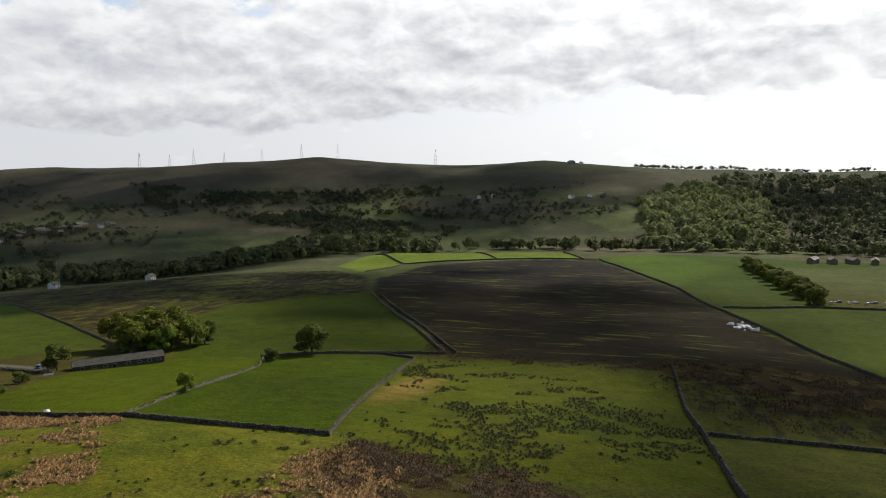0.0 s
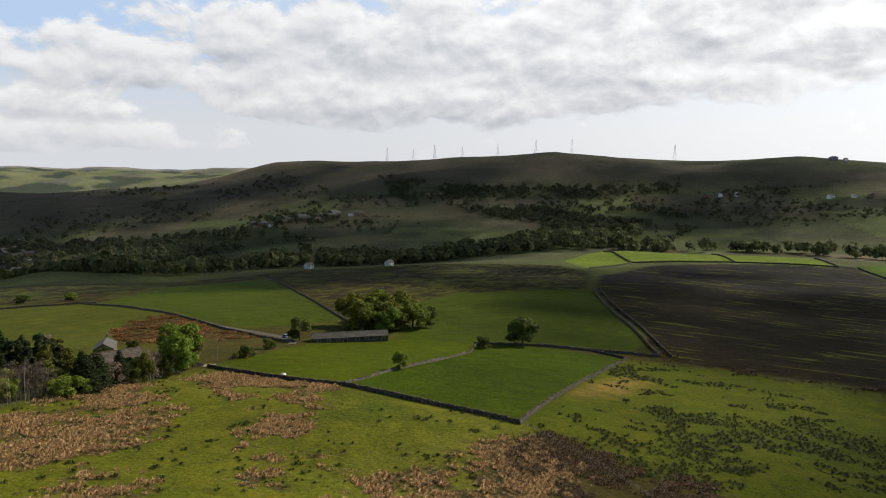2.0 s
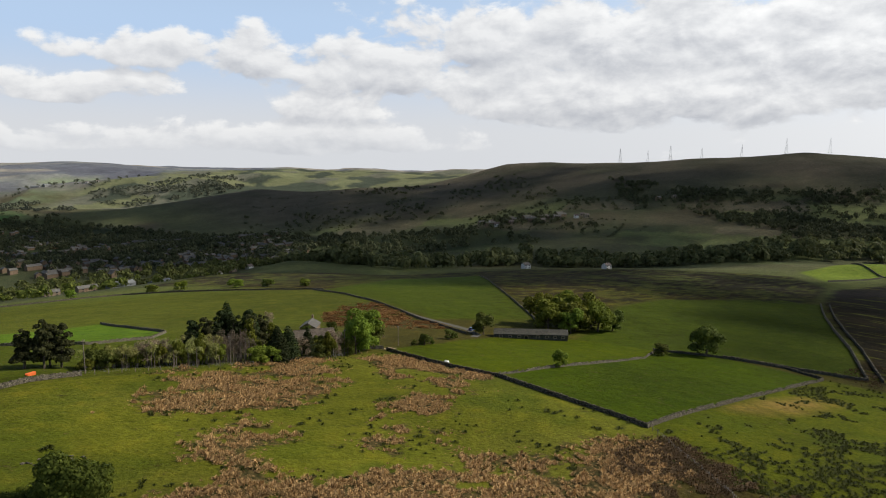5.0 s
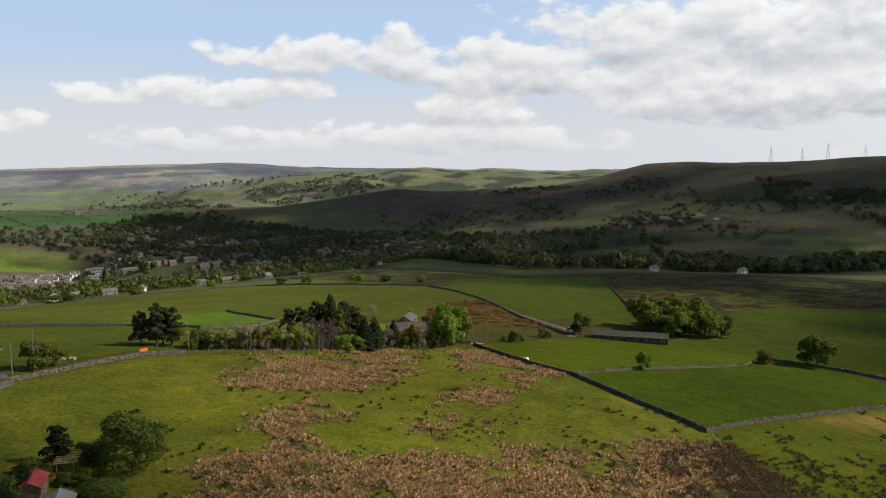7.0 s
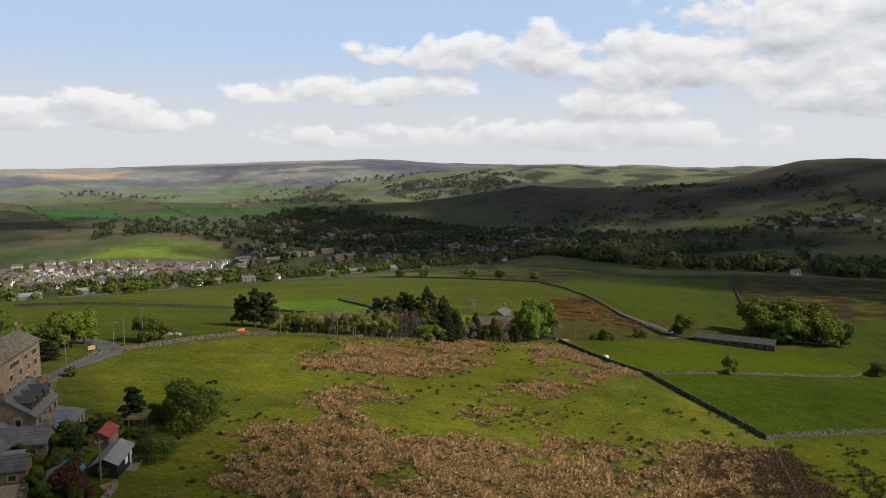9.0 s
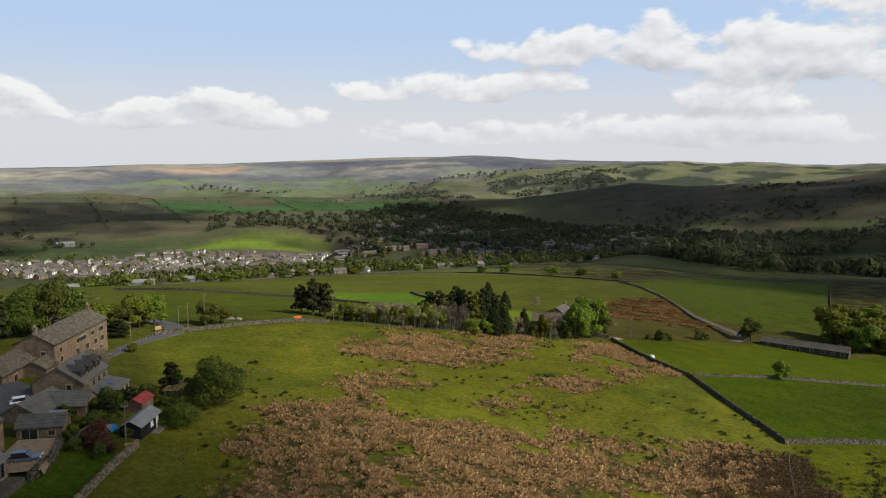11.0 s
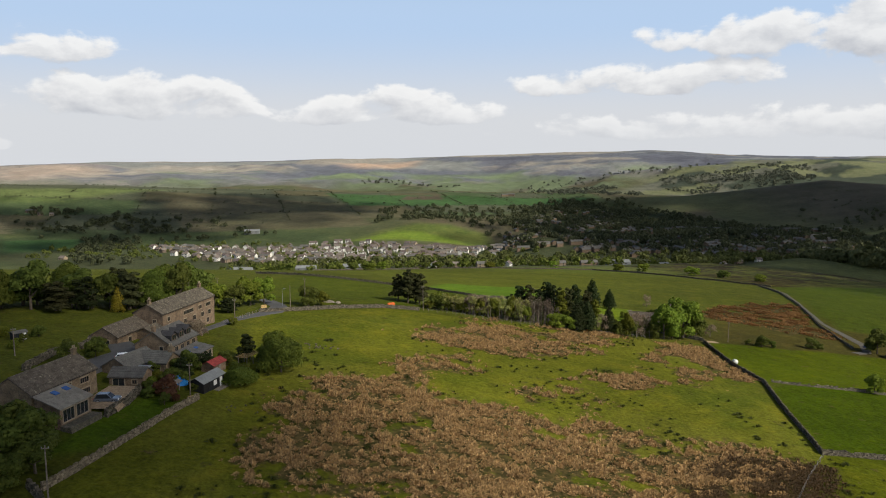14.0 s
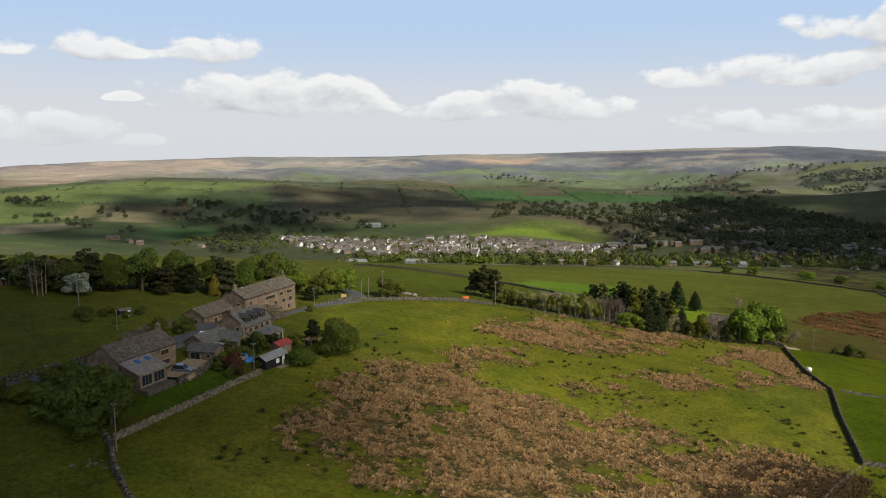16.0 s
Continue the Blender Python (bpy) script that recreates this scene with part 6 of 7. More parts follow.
def car(x, y, turn, paint, label, suv=True, z=None):
    """A car: shaped body and cabin, glass, four wheels with rims, lights."""
    c = thing("car", pose(x, y, gz(x, y) if z is None else z, 0, 0, turn), label, "car", "parked cars")
    L, Wd, H = (4.5, 1.85, 1.66) if suv else (4.2, 1.75, 1.45)
    bm = bmesh.new()
    for v in add_box(bm, -L / 2, L / 2, -Wd / 2, Wd / 2, 0.28, 0.92, 0.12):
        if v.co.z > 0.8:
            v.co.y *= 0.93
            v.co.x *= 0.97
    part("body", bm, paint, c, smooth=False)
    bm = bmesh.new()
    for v in add_box(bm, -L * 0.44, L * 0.24, -Wd * 0.45, Wd * 0.45, 0.9, H - 0.06):
        if v.co.z > 1.2:
            v.co.x = -L * 0.36 if v.co.x < 0 else L * 0.06
            v.co.y *= 0.84
    part("windows", bm, GLASS, c, "dark tinted glass")
    bm = bmesh.new()
    add_box(bm, -L * 0.37, L * 0.07, -Wd * 0.385, Wd * 0.385, H - 0.08, H, 0.03)
    for s in (-1, 1):
        tube(bm, [(L * 0.23, s * Wd * 0.44, 0.9), (L * 0.06, s * Wd * 0.38, H - 0.05)], [0.05, 0.05], 4)
        tube(bm, [(-L * 0.43, s * Wd * 0.44, 0.9), (-L * 0.36, s * Wd * 0.38, H - 0.05)], [0.08, 0.06], 4)
    part("roof", bm, paint, c)
    for sx in (-1, 1):
        for sy in (-1, 1):
            bm = bmesh.new()
            bmesh.ops.create_cone(bm, cap_ends=True, segments=16, radius1=0.34, radius2=0.34, depth=0.24)
            w = part("wheel", bm, RUBBER, c)
            w.matrix_local = Matrix.Translation((sx * L * 0.31, sy * (Wd / 2 - 0.1), 0.34)) @ pose(0, 0, 0, 90, 0, 0)
            bm = bmesh.new()
            bmesh.ops.create_cone(bm, cap_ends=True, segments=12, radius1=0.2, radius2=0.2, depth=0.27)
            part("rim", bm, STEEL, w)
        for sy in (-1, 1):
            part("headlight" if sx > 0 else "tail_light", box(sx * L / 2 - 0.06, sx * L / 2 + 0.015, sy * 0.6 - 0.2, sy * 0.6 + 0.2, 0.66, 0.8), WHITE if sx > 0 else CAR_RED, c)
    return c


car(-61.6, 111.8, 10, CAR_GREY, "dark silver estate car parked on brown gravel", z=gz(-61.6, 111.8) + 0.32)
car(-71.5, 134.5, 25, CAR_WHITE, "white hatchback car parked in the farm yard", False, gz(-71.5, 134.5) + 0.12)
car(-166, 163, 35, CAR_RED, "red car on the road beyond the farm", False)
car(149.5, 299, 20, CAR_BLUE, "blue car parked at the end of the track", False, gz(149.5, 299) + 0.2)
for k in range(16):
    car(505 + 5 * (k % 2) + 0.8 * k, -30 - 6.0 * k, 90 * (k % 2) + 8 * k % 13, (CAR_WHITE, SILVER, CAR_WHITE, CAR_BLUE)[k % 4], "pale car in a car park beyond the heath", k % 2 == 0)

bl = thing("wrapped_bale", pose(77, 222.5, gz(77, 222.5)), "round silage bale in white plastic wrap beside a wall", "bale")
bm = bmesh.new()
r = bmesh.ops.create_cone(bm, cap_ends=True, segments=20, radius1=0.78, radius2=0.78, depth=1.35)["verts"]
bmesh.ops.bevel(bm, geom=bm.edges[:], offset=0.14, segments=2, affect="EDGES")
for v in bm.verts:
    v.co *= 1 + 0.04 * noise.noise(v.co * 3)
o = part("wrap", bm, PLASTIC_WRAP, bl, smooth=True)
o.matrix_local = Matrix.Translation((0, 0, 0.72)) @ pose(0, 0, 0, 90, 0, 30)
part("binding", box(-0.5, 0.5, -0.5, 0.5, 0.0, 0.08), PLASTIC_WRAP, bl)

tp = thing("covered_heap", pose(-56.0, 127.2, 14.6), "bright blue tarpaulin over a garden heap", "tarpaulin")
bm = bmesh.new()
bmesh.ops.create_icosphere(bm, subdivisions=3, radius=1.35)
for v in bm.verts:
    n = noise.noise(v.co * 2.3)
    v.co = Vector((v.co.x * (1.5 + 0.3 * n), v.co.y * (1.3 + 0.3 * n), max(-0.4, v.co.z * (1.5 + 0.5 * n))))
part("cover", bm, TARP, tp)

dg = thing("plastic_barrier", pose(-34, 236, gz(-34, 236), 0, 0, 35), "orange plastic barrier lying by a field gate", "barrier")
for k in range(3):
    part("panel", box(-1.2, 1.2, -0.1 + 0.35 * k, 0.0 + 0.35 * k, -0.1, 0.7, 0.05), ORANGE, dg)
kb = thing("wooden_crate", pose(-50.2, 121.6, 13.2, 0, 0, 30), "yellow-brown wooden crate beside a stone wall", "crate")
for k in range(4):
    part("board", box(-0.9, 0.9, -0.7, 0.7, 0.3 * k, 0.3 * k + 0.26, 0.02), WOOD_TAN, kb)
gt = thing("sign_board", pose(-68.6, 206.8, gz(-68.6, 206.8), 0, 0, 40), "small yellow wooden sign board by the lane", "sign")
part("board", box(-0.9, 0.9, -0.06, 0.06, 0.3, 1.3, 0.02), WOOD_TAN, gt)
for s in (-0.7, 0.7):
    part("post", box(s - 0.05, s + 0.05, 0.06, 0.16, -0.3, 1.2), WOOD_GREY, gt)

# fallen stone and timber lying in the pasture
def rubble(x, y, n, spread, label, mat, size=0.5, seed=0):
    rng = random.Random(seed)
    t = thing("rubble_heap", pose(x, y, gz(x, y)), label, "rubble")
    for k in range(n):
        bm = bmesh.new()
        bmesh.ops.create_icosphere(bm, subdivisions=1, radius=1.0)
        for v in bm.verts:
            v.co *= 1 + 0.35 * noise.noise(v.co * 1.7 + Vector((k, seed, 0)))
        o = part("stone", bm, mat, t)
        px, py = rng.gauss(0, spread), rng.gauss(0, spread * 0.5)
        s = size * rng.uniform(0.5, 1.2)
        o.matrix_local = Matrix.Translation((px, py, gz(x + px, y + py) - gz(x, y) + 0.1)) @ pose(0, 0, 0, rng.uniform(0, 90), 0, rng.uniform(0, 360)) @ Matrix.Diagonal((s * 1.6, s, s * 0.7, 1))


rubble(-40, 170, 22, 2.6, "scattered grey stones and timber in grass", WALL_STONE, 0.24, 1)
rubble(-42, 121, 9, 2.0, "loose stones lying in pasture", WALL_STONE, 0.2, 2)
rubble(-50, 74, 16, 2.2, "tumbled grey wall stones in grass", WALL_STONE, 0.28, 3)
rubble(-53, 228, 14, 1.6, "heap of brown brushwood in a field", WOOD_GREY, 0.7, 4)
rubble(371, 30, 16, 8.0, "pale limestone blocks on dark heath", WHITE, 1.6, 5)

gl = thing("football_goal", pose(36, 304, gz(36, 304), 0, 0, -35), "white tubular garden football goal on a lawn", "goal")
for a in (-1.8, 1.8):
    bm = bmesh.new()
    tube(bm, [(a, 0, -0.2), (a, 0, 1.9), (a, 0.9, 0)], [0.07, 0.07, 0.05], 6)
    part("post", bm, WHITE, gl)
bm = bmesh.new()
tube(bm, [(-1.8, 0, 1.9), (1.8, 0, 1.9)], [0.07, 0.07], 6)
part("crossbar", bm, WHITE, gl)

# picnic bench on the lawn by the conifers
pb = thing("picnic_bench", pose(56, 308, gz(56, 308), 0, 0, 20), "weathered timber picnic bench on a mown lawn", "bench")
part("tabletop", box(-1.0, 1.0, -0.38, 0.38, 0.70, 0.76, 0.015), WOOD_GREY, pb)
for side in (-1, 1):
    part("seat", box(-1.0, 1.0, side * 0.72 - 0.14, side * 0.72 + 0.14, 0.42, 0.47, 0.015), WOOD_GREY, pb)
    bm = bmesh.new()
    for lean in (-1, 1):
        tube(bm, [(side * 0.7, lean * 0.74, -0.1), (side * 0.7, lean * 0.22, 0.70)], [0.05, 0.05], 4)
    tube(bm, [(side * 0.7, -0.78, 0.39), (side * 0.7, 0.78, 0.39)], [0.045, 0.045], 4)
    part("leg_frame", bm, WOOD_GREY, pb)

# ---- the village and outlying houses ----
def village_house(L, D, eave, rise, wall, roof, label, stack=True):
    h = thing("village_house", pose(0, 0, 0), label, "house", "houses of the village")
    part("wall", gable_walls(L, D, eave, rise, 4.0), wall, h)
    for s in (-1, 1):
        part("roof", roof_slab(L, D, eave, rise, s, 0.3, 0.2), roof, h)
    if stack:
        c = part("chimney", box(-0.5, 0.5, -0.4, 0.4, -1, 1.2), BRICK_BROWN, h)
        c.location = (L * 0.3, 0, eave + rise)
    for s in (-0.28, 0.28):
        for z in (0.9, 3.5) if eave > 4 else (0.9,):
            part("window", box(s * L - 0.9, s * L + 0.9, -D / 2 - 0.05, -D / 2 + 0.05, z, z + 1.2), GLASS, h)
    return h


def in_poly(poly, x, y):
    return bool(signed(poly, np.array(x), np.array(y)) > 0)


STYLES = [
    (9, 8, 5.0, 2.6, RENDER_WHITE, TILE_BROWN, "white-rendered house with brown tiled roof"),
    (15, 8, 5.0, 2.6, RENDER_WHITE, TILE_BROWN, "pair of white-rendered houses with tiled roof"),
    (10, 8, 4.8, 2.8, BRICK_BROWN, TILE_BROWN, "brown brick house with tiled roof"),
    (16, 8, 5.0, 2.6, BRICK_BROWN, GREY_SLATE, "pair of brown brick houses with grey roof"),
    (9, 9, 2.8, 3.0, PALE_STONE, TILE_BROWN, "stone bungalow with a tiled roof"),
    (22, 8, 5.2, 2.8, STONE, GREY_SLATE, "terrace of dark stone houses with slate roof"),
    (30, 14, 5.5, 3.0, FELT, FELT, "long pale shed of a works yard"),
]
_house = {}


def set_house(style, x, y, turn, scale=1.0):
    z = min(gz(x, y), gz(x + 4, y), gz(x, y + 4)) + 0.4
    m = pose(x, y, z, 0, 0, turn) @ Matrix.Scale(scale, 4)
    if style not in _house:
        _house[style] = village_house(*STYLES[style])
        _house[style].matrix_world = m
        _house[style].scale = (scale,) * 3
        return
    k = _house[style].scale[0]
    copy_thing(_house[style], m @ Matrix.Scale(1 / k, 4))


_rv = random.Random(5)
for row in range(19):
    y0 = 925 + 23 * row
    x = -700 + _rv.uniform(0, 12)
    while x < -20:
        yy = y0 + 22 * math.sin(x / 95 + row * 0.3)
        if in_poly(ESTATE, x, yy) and _rv.random() < 0.88:
            white = 0.75 if -350 < x < -180 and yy < 1260 else 0.38
            s = _rv.choice((0, 0, 1)) if _rv.random() < white else _rv.choice((2, 3, 4, 2))
            set_house(s, x, yy + _rv.uniform(-4, 4), math.degrees(math.atan(0.23 * math.cos(x / 95 + row * 0.3))) + _rv.choice((0, 0, 0, 90)) + _rv.uniform(-8, 8))
        x += _rv.uniform(16, 23)
# lower village along the stream, in the trees: roofs and gables too many to count
def house_block(bm_wall, bm_roof, x, y, turn, L, D, eave, rise):
    m = pose(x, y, gz(x, y), 0, 0, turn)
    for src, dst in ((gable_walls(L, D, eave, rise, 4.0), bm_wall), (roof_slab(L, D, eave, rise, -1), bm_roof), (roof_slab(L, D, eave, rise, 1), bm_roof)):
        src.transform(m)
        tmp = bpy.data.meshes.new("block")
        src.to_mesh(tmp)
        src.free()
        dst.from_mesh(tmp)
        bpy.data.meshes.remove(tmp)


walls_bm, roofs_bm = bmesh.new(), bmesh.new()
for k in range(900):
    x, y = _rv.uniform(-60, 640), 1010 + 1070 * _rv.random() ** 1.4
    if in_poly(TOWN, x, y):
        house_block(walls_bm, roofs_bm, x, y, _rv.choice((20, 25, 110, 100)) + _rv.uniform(-10, 10), _rv.choice((8, 10, 14, 20)), 7, _rv.choice((4, 4.6, 5.2)), 2.5)
for k in range(20):
    house_block(walls_bm, roofs_bm, 325 + 12 * k + _rv.uniform(-3, 3), 1600 - 2.5 * k + _rv.uniform(-6, 6), -10 + _rv.uniform(-8, 8), _rv.choice((14, 18, 22)), 8, 6.5, 3.2)
lower = tagged(new("valley_houses"), "stone houses of the lower village among trees", "houses", kind="stuff")
part("walls", walls_bm, STONE, lower)
part("roofs", roofs_bm, GREY_SLATE, lower)
# roadside houses and sheds below the plateau edge
for x, y, s, t in ((-100, 700, 4, 20), (-60, 690, 2, 15), (-35, 700, 3, 20), (-10, 690, 0, 70), (40, 720, 3, 10), (70, 735, 5, 15), (100, 745, 6, 15), (-180, 760, 6, 5), (-230, 745, 6, 10), (-300, 740, 6, 8), (-140, 720, 2, 40), (150, 800, 6, 30), (190, 830, 0, 30), (215, 850, 4, 30), (235, 870, 0, 50), (255, 880, 2, 20), (280, 890, 0, 20), (-75, 640, 1, 75)):
    set_house(s, x, y, t, 0.78)
# hamlets on the far hillside
for k in range(20):
    set_house((0, 2, 5, 4, 3)[k % 5], 905 + (k % 7) * 26 + _rv.uniform(-9, 9), 1150 - (k % 7) * 17 + (k // 7) * 26 + _rv.uniform(-8, 8), -30 + _rv.uniform(-25, 25))
for x, y, s in ((1590, 480, 0), (1608, 450, 1), (1570, 500, 5), (1190, 560, 5), (1215, 530, 5), (1640, 230, 0), (1620, 270, 1), (1655, 200, 5), (2120, 300, 1), (2130, 330, 6), (640, 640, 0), (560, 700, 0), (1300, 1060, 5), (1330, 1040, 2), (885, -100, 5), (892, -122, 5), (898, -145, 5), (902, -170, 5), (890, -200, 5), (1700, -100, 0), (1720, -190, 5), (2180, -230, 0), (2190, -300, 1), (-560, 1420, 6), (-1110, 1500, 5), (-1080, 1490, 2), (-1060, 1500, 4), (-840, 1010, 2), (-810, 1000, 2), (-690, 1000, 4), (-900, 1040, 5), (380, 3350, 6), (420, 3330, 6), (600, 3300, 0), (560, 3310, 1), (-500, 3300, 6), (-470, 3280, 0), (-60, 2350, 5), (-80, 2330, 5)):
    set_house(s, x, y, _rv.uniform(-30, 30))

# ---- woods, scrub, bracken: too many to count ----
def join_stuff(name, vs, fs, mat, label, category, kind="stuff"):
    off, V, F = 0, [], []
    for v, f in zip(vs, fs):
        V.append(v)
        F.append(f + off)
        off += len(v)
    V, F = np.concatenate(V), np.concatenate(F)
    me = bpy.data.meshes.new(name)
    me.vertices.add(len(V))
    me.vertices.foreach_set("co", V.astype(np.float32).ravel())
    me.loops.add(F.size)
    me.loops.foreach_set("vertex_index", F.ravel())
    me.polygons.add(len(F))
    me.polygons.foreach_set("loop_start", np.arange(0, F.size, F.shape[1]))
    me.update()
    me.materials.append(mat)
    return tagged(new(name, me), label, category, kind=kind)


def scatter(poly, n, rng, keep=None):
    over = 4 if keep is None else 14
    p = np.array(poly, float)
    x, y = rng.uniform(p[:, 0].min(), p[:, 0].max(), n * over), rng.uniform(p[:, 1].min(), p[:, 1].max(), n * over)
    ok = signed(poly, x, y) > 0
    if keep is not None:
        ok &= keep(x, y)
    return x[ok][:n], y[ok][:n]


def wood(polys, mat, label, seed, size=(5, 8), clumps=60, keep=None, name="woodland"):
    """Crowns of a far wood, each a rounded mass of leaf clumps."""
    rng = np.random.default_rng(seed)
    base_v, base_f = [], []
    for k in range(6):
        cs = [(0, 0, 0.8)] + [(0.55 * math.cos(1.26 * j + k), 0.55 * math.sin(1.26 * j + k), rng.uniform(0.35, 0.95)) for j in range(5)]
        v, f = leaves(cs, [0.66] + [0.46] * 5, clumps, 0.21 if clumps > 40 else 0.27, rng, 1.0, 0.86, 0.28)
        base_v.append(v)
        base_f.append(f)
    vs, fs = [], []
    for poly, n in polys:
        x, y = scatter(poly, n, rng, keep)
        z = ground_z(x, y)
        for a, b, c in zip(x, y, z):
            k, s, t = rng.integers(6), rng.uniform(*size), rng.uniform(0, 6.283)
            v = base_v[k] * np.array([s, s, s * rng.uniform(0.9, 1.4)])
            ct, st = math.cos(t), math.sin(t)
            vs.append(np.stack([v[:, 0] * ct - v[:, 1] * st + a, v[:, 0] * st + v[:, 1] * ct + b, v[:, 2] + c - 0.2], -1))
            fs.append(base_f[k])
    return join_stuff(name, vs, fs, mat, label, "woodland")


thin = lambda x, y: fbm(x, y, 150) > 0.47
wood([(WOOD_VALLEY, 1300), ([(-391, 1864), (-226, 1969), (-79, 2011), (134, 2298), (279, 2173), (183, 1717), (-67, 1443), (-108, 1522), (-196, 1559), (-322, 1515)], 420), ([(-60, 1150), (150, 1010), (420, 1080), (560, 1250), (640, 1580), (391, 1656), (200, 1700), (-37, 1500)], 380)], WOODLAND, "dense dark green woodland in the valley", 21, keep=lambda x, y: (fbm(x, y, 90) > 0.40) & (signed(PLATEAU_KNOLL, x, y) < -20))
wood([([(-1130, 1518), (-986, 1595), (-829, 1513), (-700, 1415), (-845, 1391), (-941, 1322)], 130), ([(-666, 986), (-854, 1296), (-828, 1363), (-748, 1320), (-534, 921), (-586, 885)], 110), ([(-1480, 1360), (-1400, 1400), (-1330, 1330), (-1420, 1290)], 30)], WOODLAND, "dark copses on the slope above the village", 31, (4.5, 7.5), keep=lambda x, y: fbm(x, y, 60) > 0.44)
# belt leaf colour is lightened to carry some haze
wood([([(618, 839), (719, 834), (787, 720), (900, 660), (1072, 642), (1171, 512), (1060, 470), (960, 545), (840, 585), (740, 640), (660, 690), (560, 760), (500, 800)], 260), ([(420, 720), (520, 780), (480, 960), (340, 960), (330, 820)], 110), ([(1010, 460), (1060, 330), (1030, 100), (1050, -250), (1100, -250), (1090, 300), (1080, 500)], 110)], leaf_material("belt_leaf", (0.07, 0.082, 0.034), (0.19, 0.20, 0.08), 0.0), "belt of rounded spring trees along the valley side", 22, (7, 12), 85)
# sunlit part of the wood: sun put into a brighter leaf colour
wood([([(1125, 110), (1290, 95), (1572, 125), (1750, 60), (1853, -34), (1674, -130), (1298, -123), (1120, -110)], 420)], leaf_material("sunlit_wood_leaf", (0.11, 0.13, 0.05), (0.34, 0.36, 0.14), 0.0), "rounded spring-green wood on the hillside", 23, (8, 13), 85)
wood([([(1110, -100), (1298, -123), (1674, -130), (1853, -34), (1971, -109), (1895, -437), (1158, -420)], 430)], leaf_material("dull_wood_leaf", (0.06, 0.068, 0.036), (0.17, 0.18, 0.09), 0.0), "dull green wood on the hillside", 33, (8, 12), 65)
wood([([(1465, 1347), (1270, 1129), (1200, 1021), (1322, 953), (1382, 794), (1534, 666), (1573, 568), (1658, 593), (1516, 801), (1421, 1045)], 330), ([(1205, 906), (1297, 753), (1412, 545), (1300, 430), (1120, 440), (1177, 536), (1095, 654), (1155, 776)], 330)], WOODLAND, "dark woods along the hillside", 34, (4, 7.5), 60, keep=lambda x, y: fbm(x, y, 90) > 0.43)
wood([([(890, 1190), (960, 1270), (1040, 1190), (1040, 960), (960, 960)], 90), ([(950, 1300), (1250, 1250), (1600, 700), (1780, 300), (1500, 100), (1150, 500), (900, 900)], 420), ([(560, 1550), (900, 1450), (1250, 1300), (1450, 1700), (1150, 2000), (700, 2000)], 220)], WOODLAND, "scattered dark trees on the hillside", 24, (3.5, 6.5), 45, keep=lambda x, y: fbm(x, y, 170, 5) > 0.50)
wood([([(497, 3152), (714, 3085), (866, 3196), (1112, 3150), (1109, 3005), (924, 2911), (715, 2914), (569, 2954)], 260), ([(846, 2891), (1061, 2881), (1035, 2815), (854, 2844)], 80)], HAZED_LEAF, "dark plantation on a far ridge", 35, (4, 7), 30, keep=lambda x, y: fbm(x, y, 160) > 0.46)
def hedged(x, y):
    a = radians(24)
    px, py = x * math.cos(a) + y * math.sin(a) + 30 * fbm(x, y, 300), -x * math.sin(a) + y * math.cos(a)
    return ((px % 170 < 5) | (py % 150 < 5)) & (fbm(x, y + 77, 200) > 0.40)


def walled(x, y):
    qx, qy = x * 0.87 + y * 0.5 + 40 * fbm(x, y, 250), -x * 0.5 + y * 0.87 + 40 * fbm(x + 99, y, 250)
    return ((qx % 120 < 5) | (qy % 160 < 5)) & (fbm(x, y + 77, 180) > 0.42)


wood([(MID_HILL, 2600)], WOODLAND, "dark hedges between far pastures", 51, (1.6, 3.0), 18, keep=hedged, name="hedgerows")
wood([([(900, 1350), (1250, 1300), (1700, 700), (1850, 200), (1500, 100), (1150, 450), (880, 850)], 1500), ([(700, 1500), (1250, 1300), (1400, 1700), (1000, 2150), (750, 2100)], 500)], WOODLAND, "dark hedges and scrub on the hillside", 52, (1.6, 3.0), 18, keep=walled, name="hedgerows")
wood([([(-1300, 1150), (-950, 1100), (-500, 1400), (-700, 1600), (-1200, 1400)], 70)], WOODLAND, "hedgerow trees between far pastures", 25, (5, 8), keep=thin)
wood([([(-780, 1000), (-330, 960), (-60, 1000), (40, 1090), (-150, 1200), (-330, 1280), (-650, 1300), (-830, 1200)], 260)], leaf_material("village_leaf", (0.06, 0.078, 0.02), (0.20, 0.225, 0.05), 0.0), "garden trees among village houses", 26, (3, 5.5))
wood([([(420, 2750), (1100, 2800), (1500, 2750), (1400, 3000), (900, 2950), (500, 3000), (0, 2950)], 260), ([(-900, 3200), (600, 3200), (900, 3400), (-900, 3400)], 120), ([(60, 2400), (420, 2450), (380, 2600), (0, 2600)], 120)], HAZED_LEAF, "strips of far plantation", 27, (5, 8), 26, keep=lambda x, y: fbm(x, y, 260) > 0.56)
wood([([(2170, 150), (2215, -150), (2205, -500), (2250, -500), (2260, 150)], 170), ([(1060, 1900), (1140, 1960), (1340, 1850), (1300, 1800)], 14)], WOODLAND, "windblown trees along the skyline", 28, (3, 6.5), 45)
wood([([(-420, 930), (-330, 800), (60, 800), (230, 900), (420, 1080), (150, 1020), (-60, 1090), (-200, 965), (-330, 925)], 330), ([(60, 800), (230, 840), (330, 930), (420, 1080), (250, 1000)], 120)], leaf_material("valley_leaf", (0.06, 0.07, 0.024), (0.17, 0.185, 0.055), 0.0), "mixed trees between the village and the pastures", 36, (4, 7.5), 55, keep=lambda x, y: fbm(x, y, 70) > 0.42)
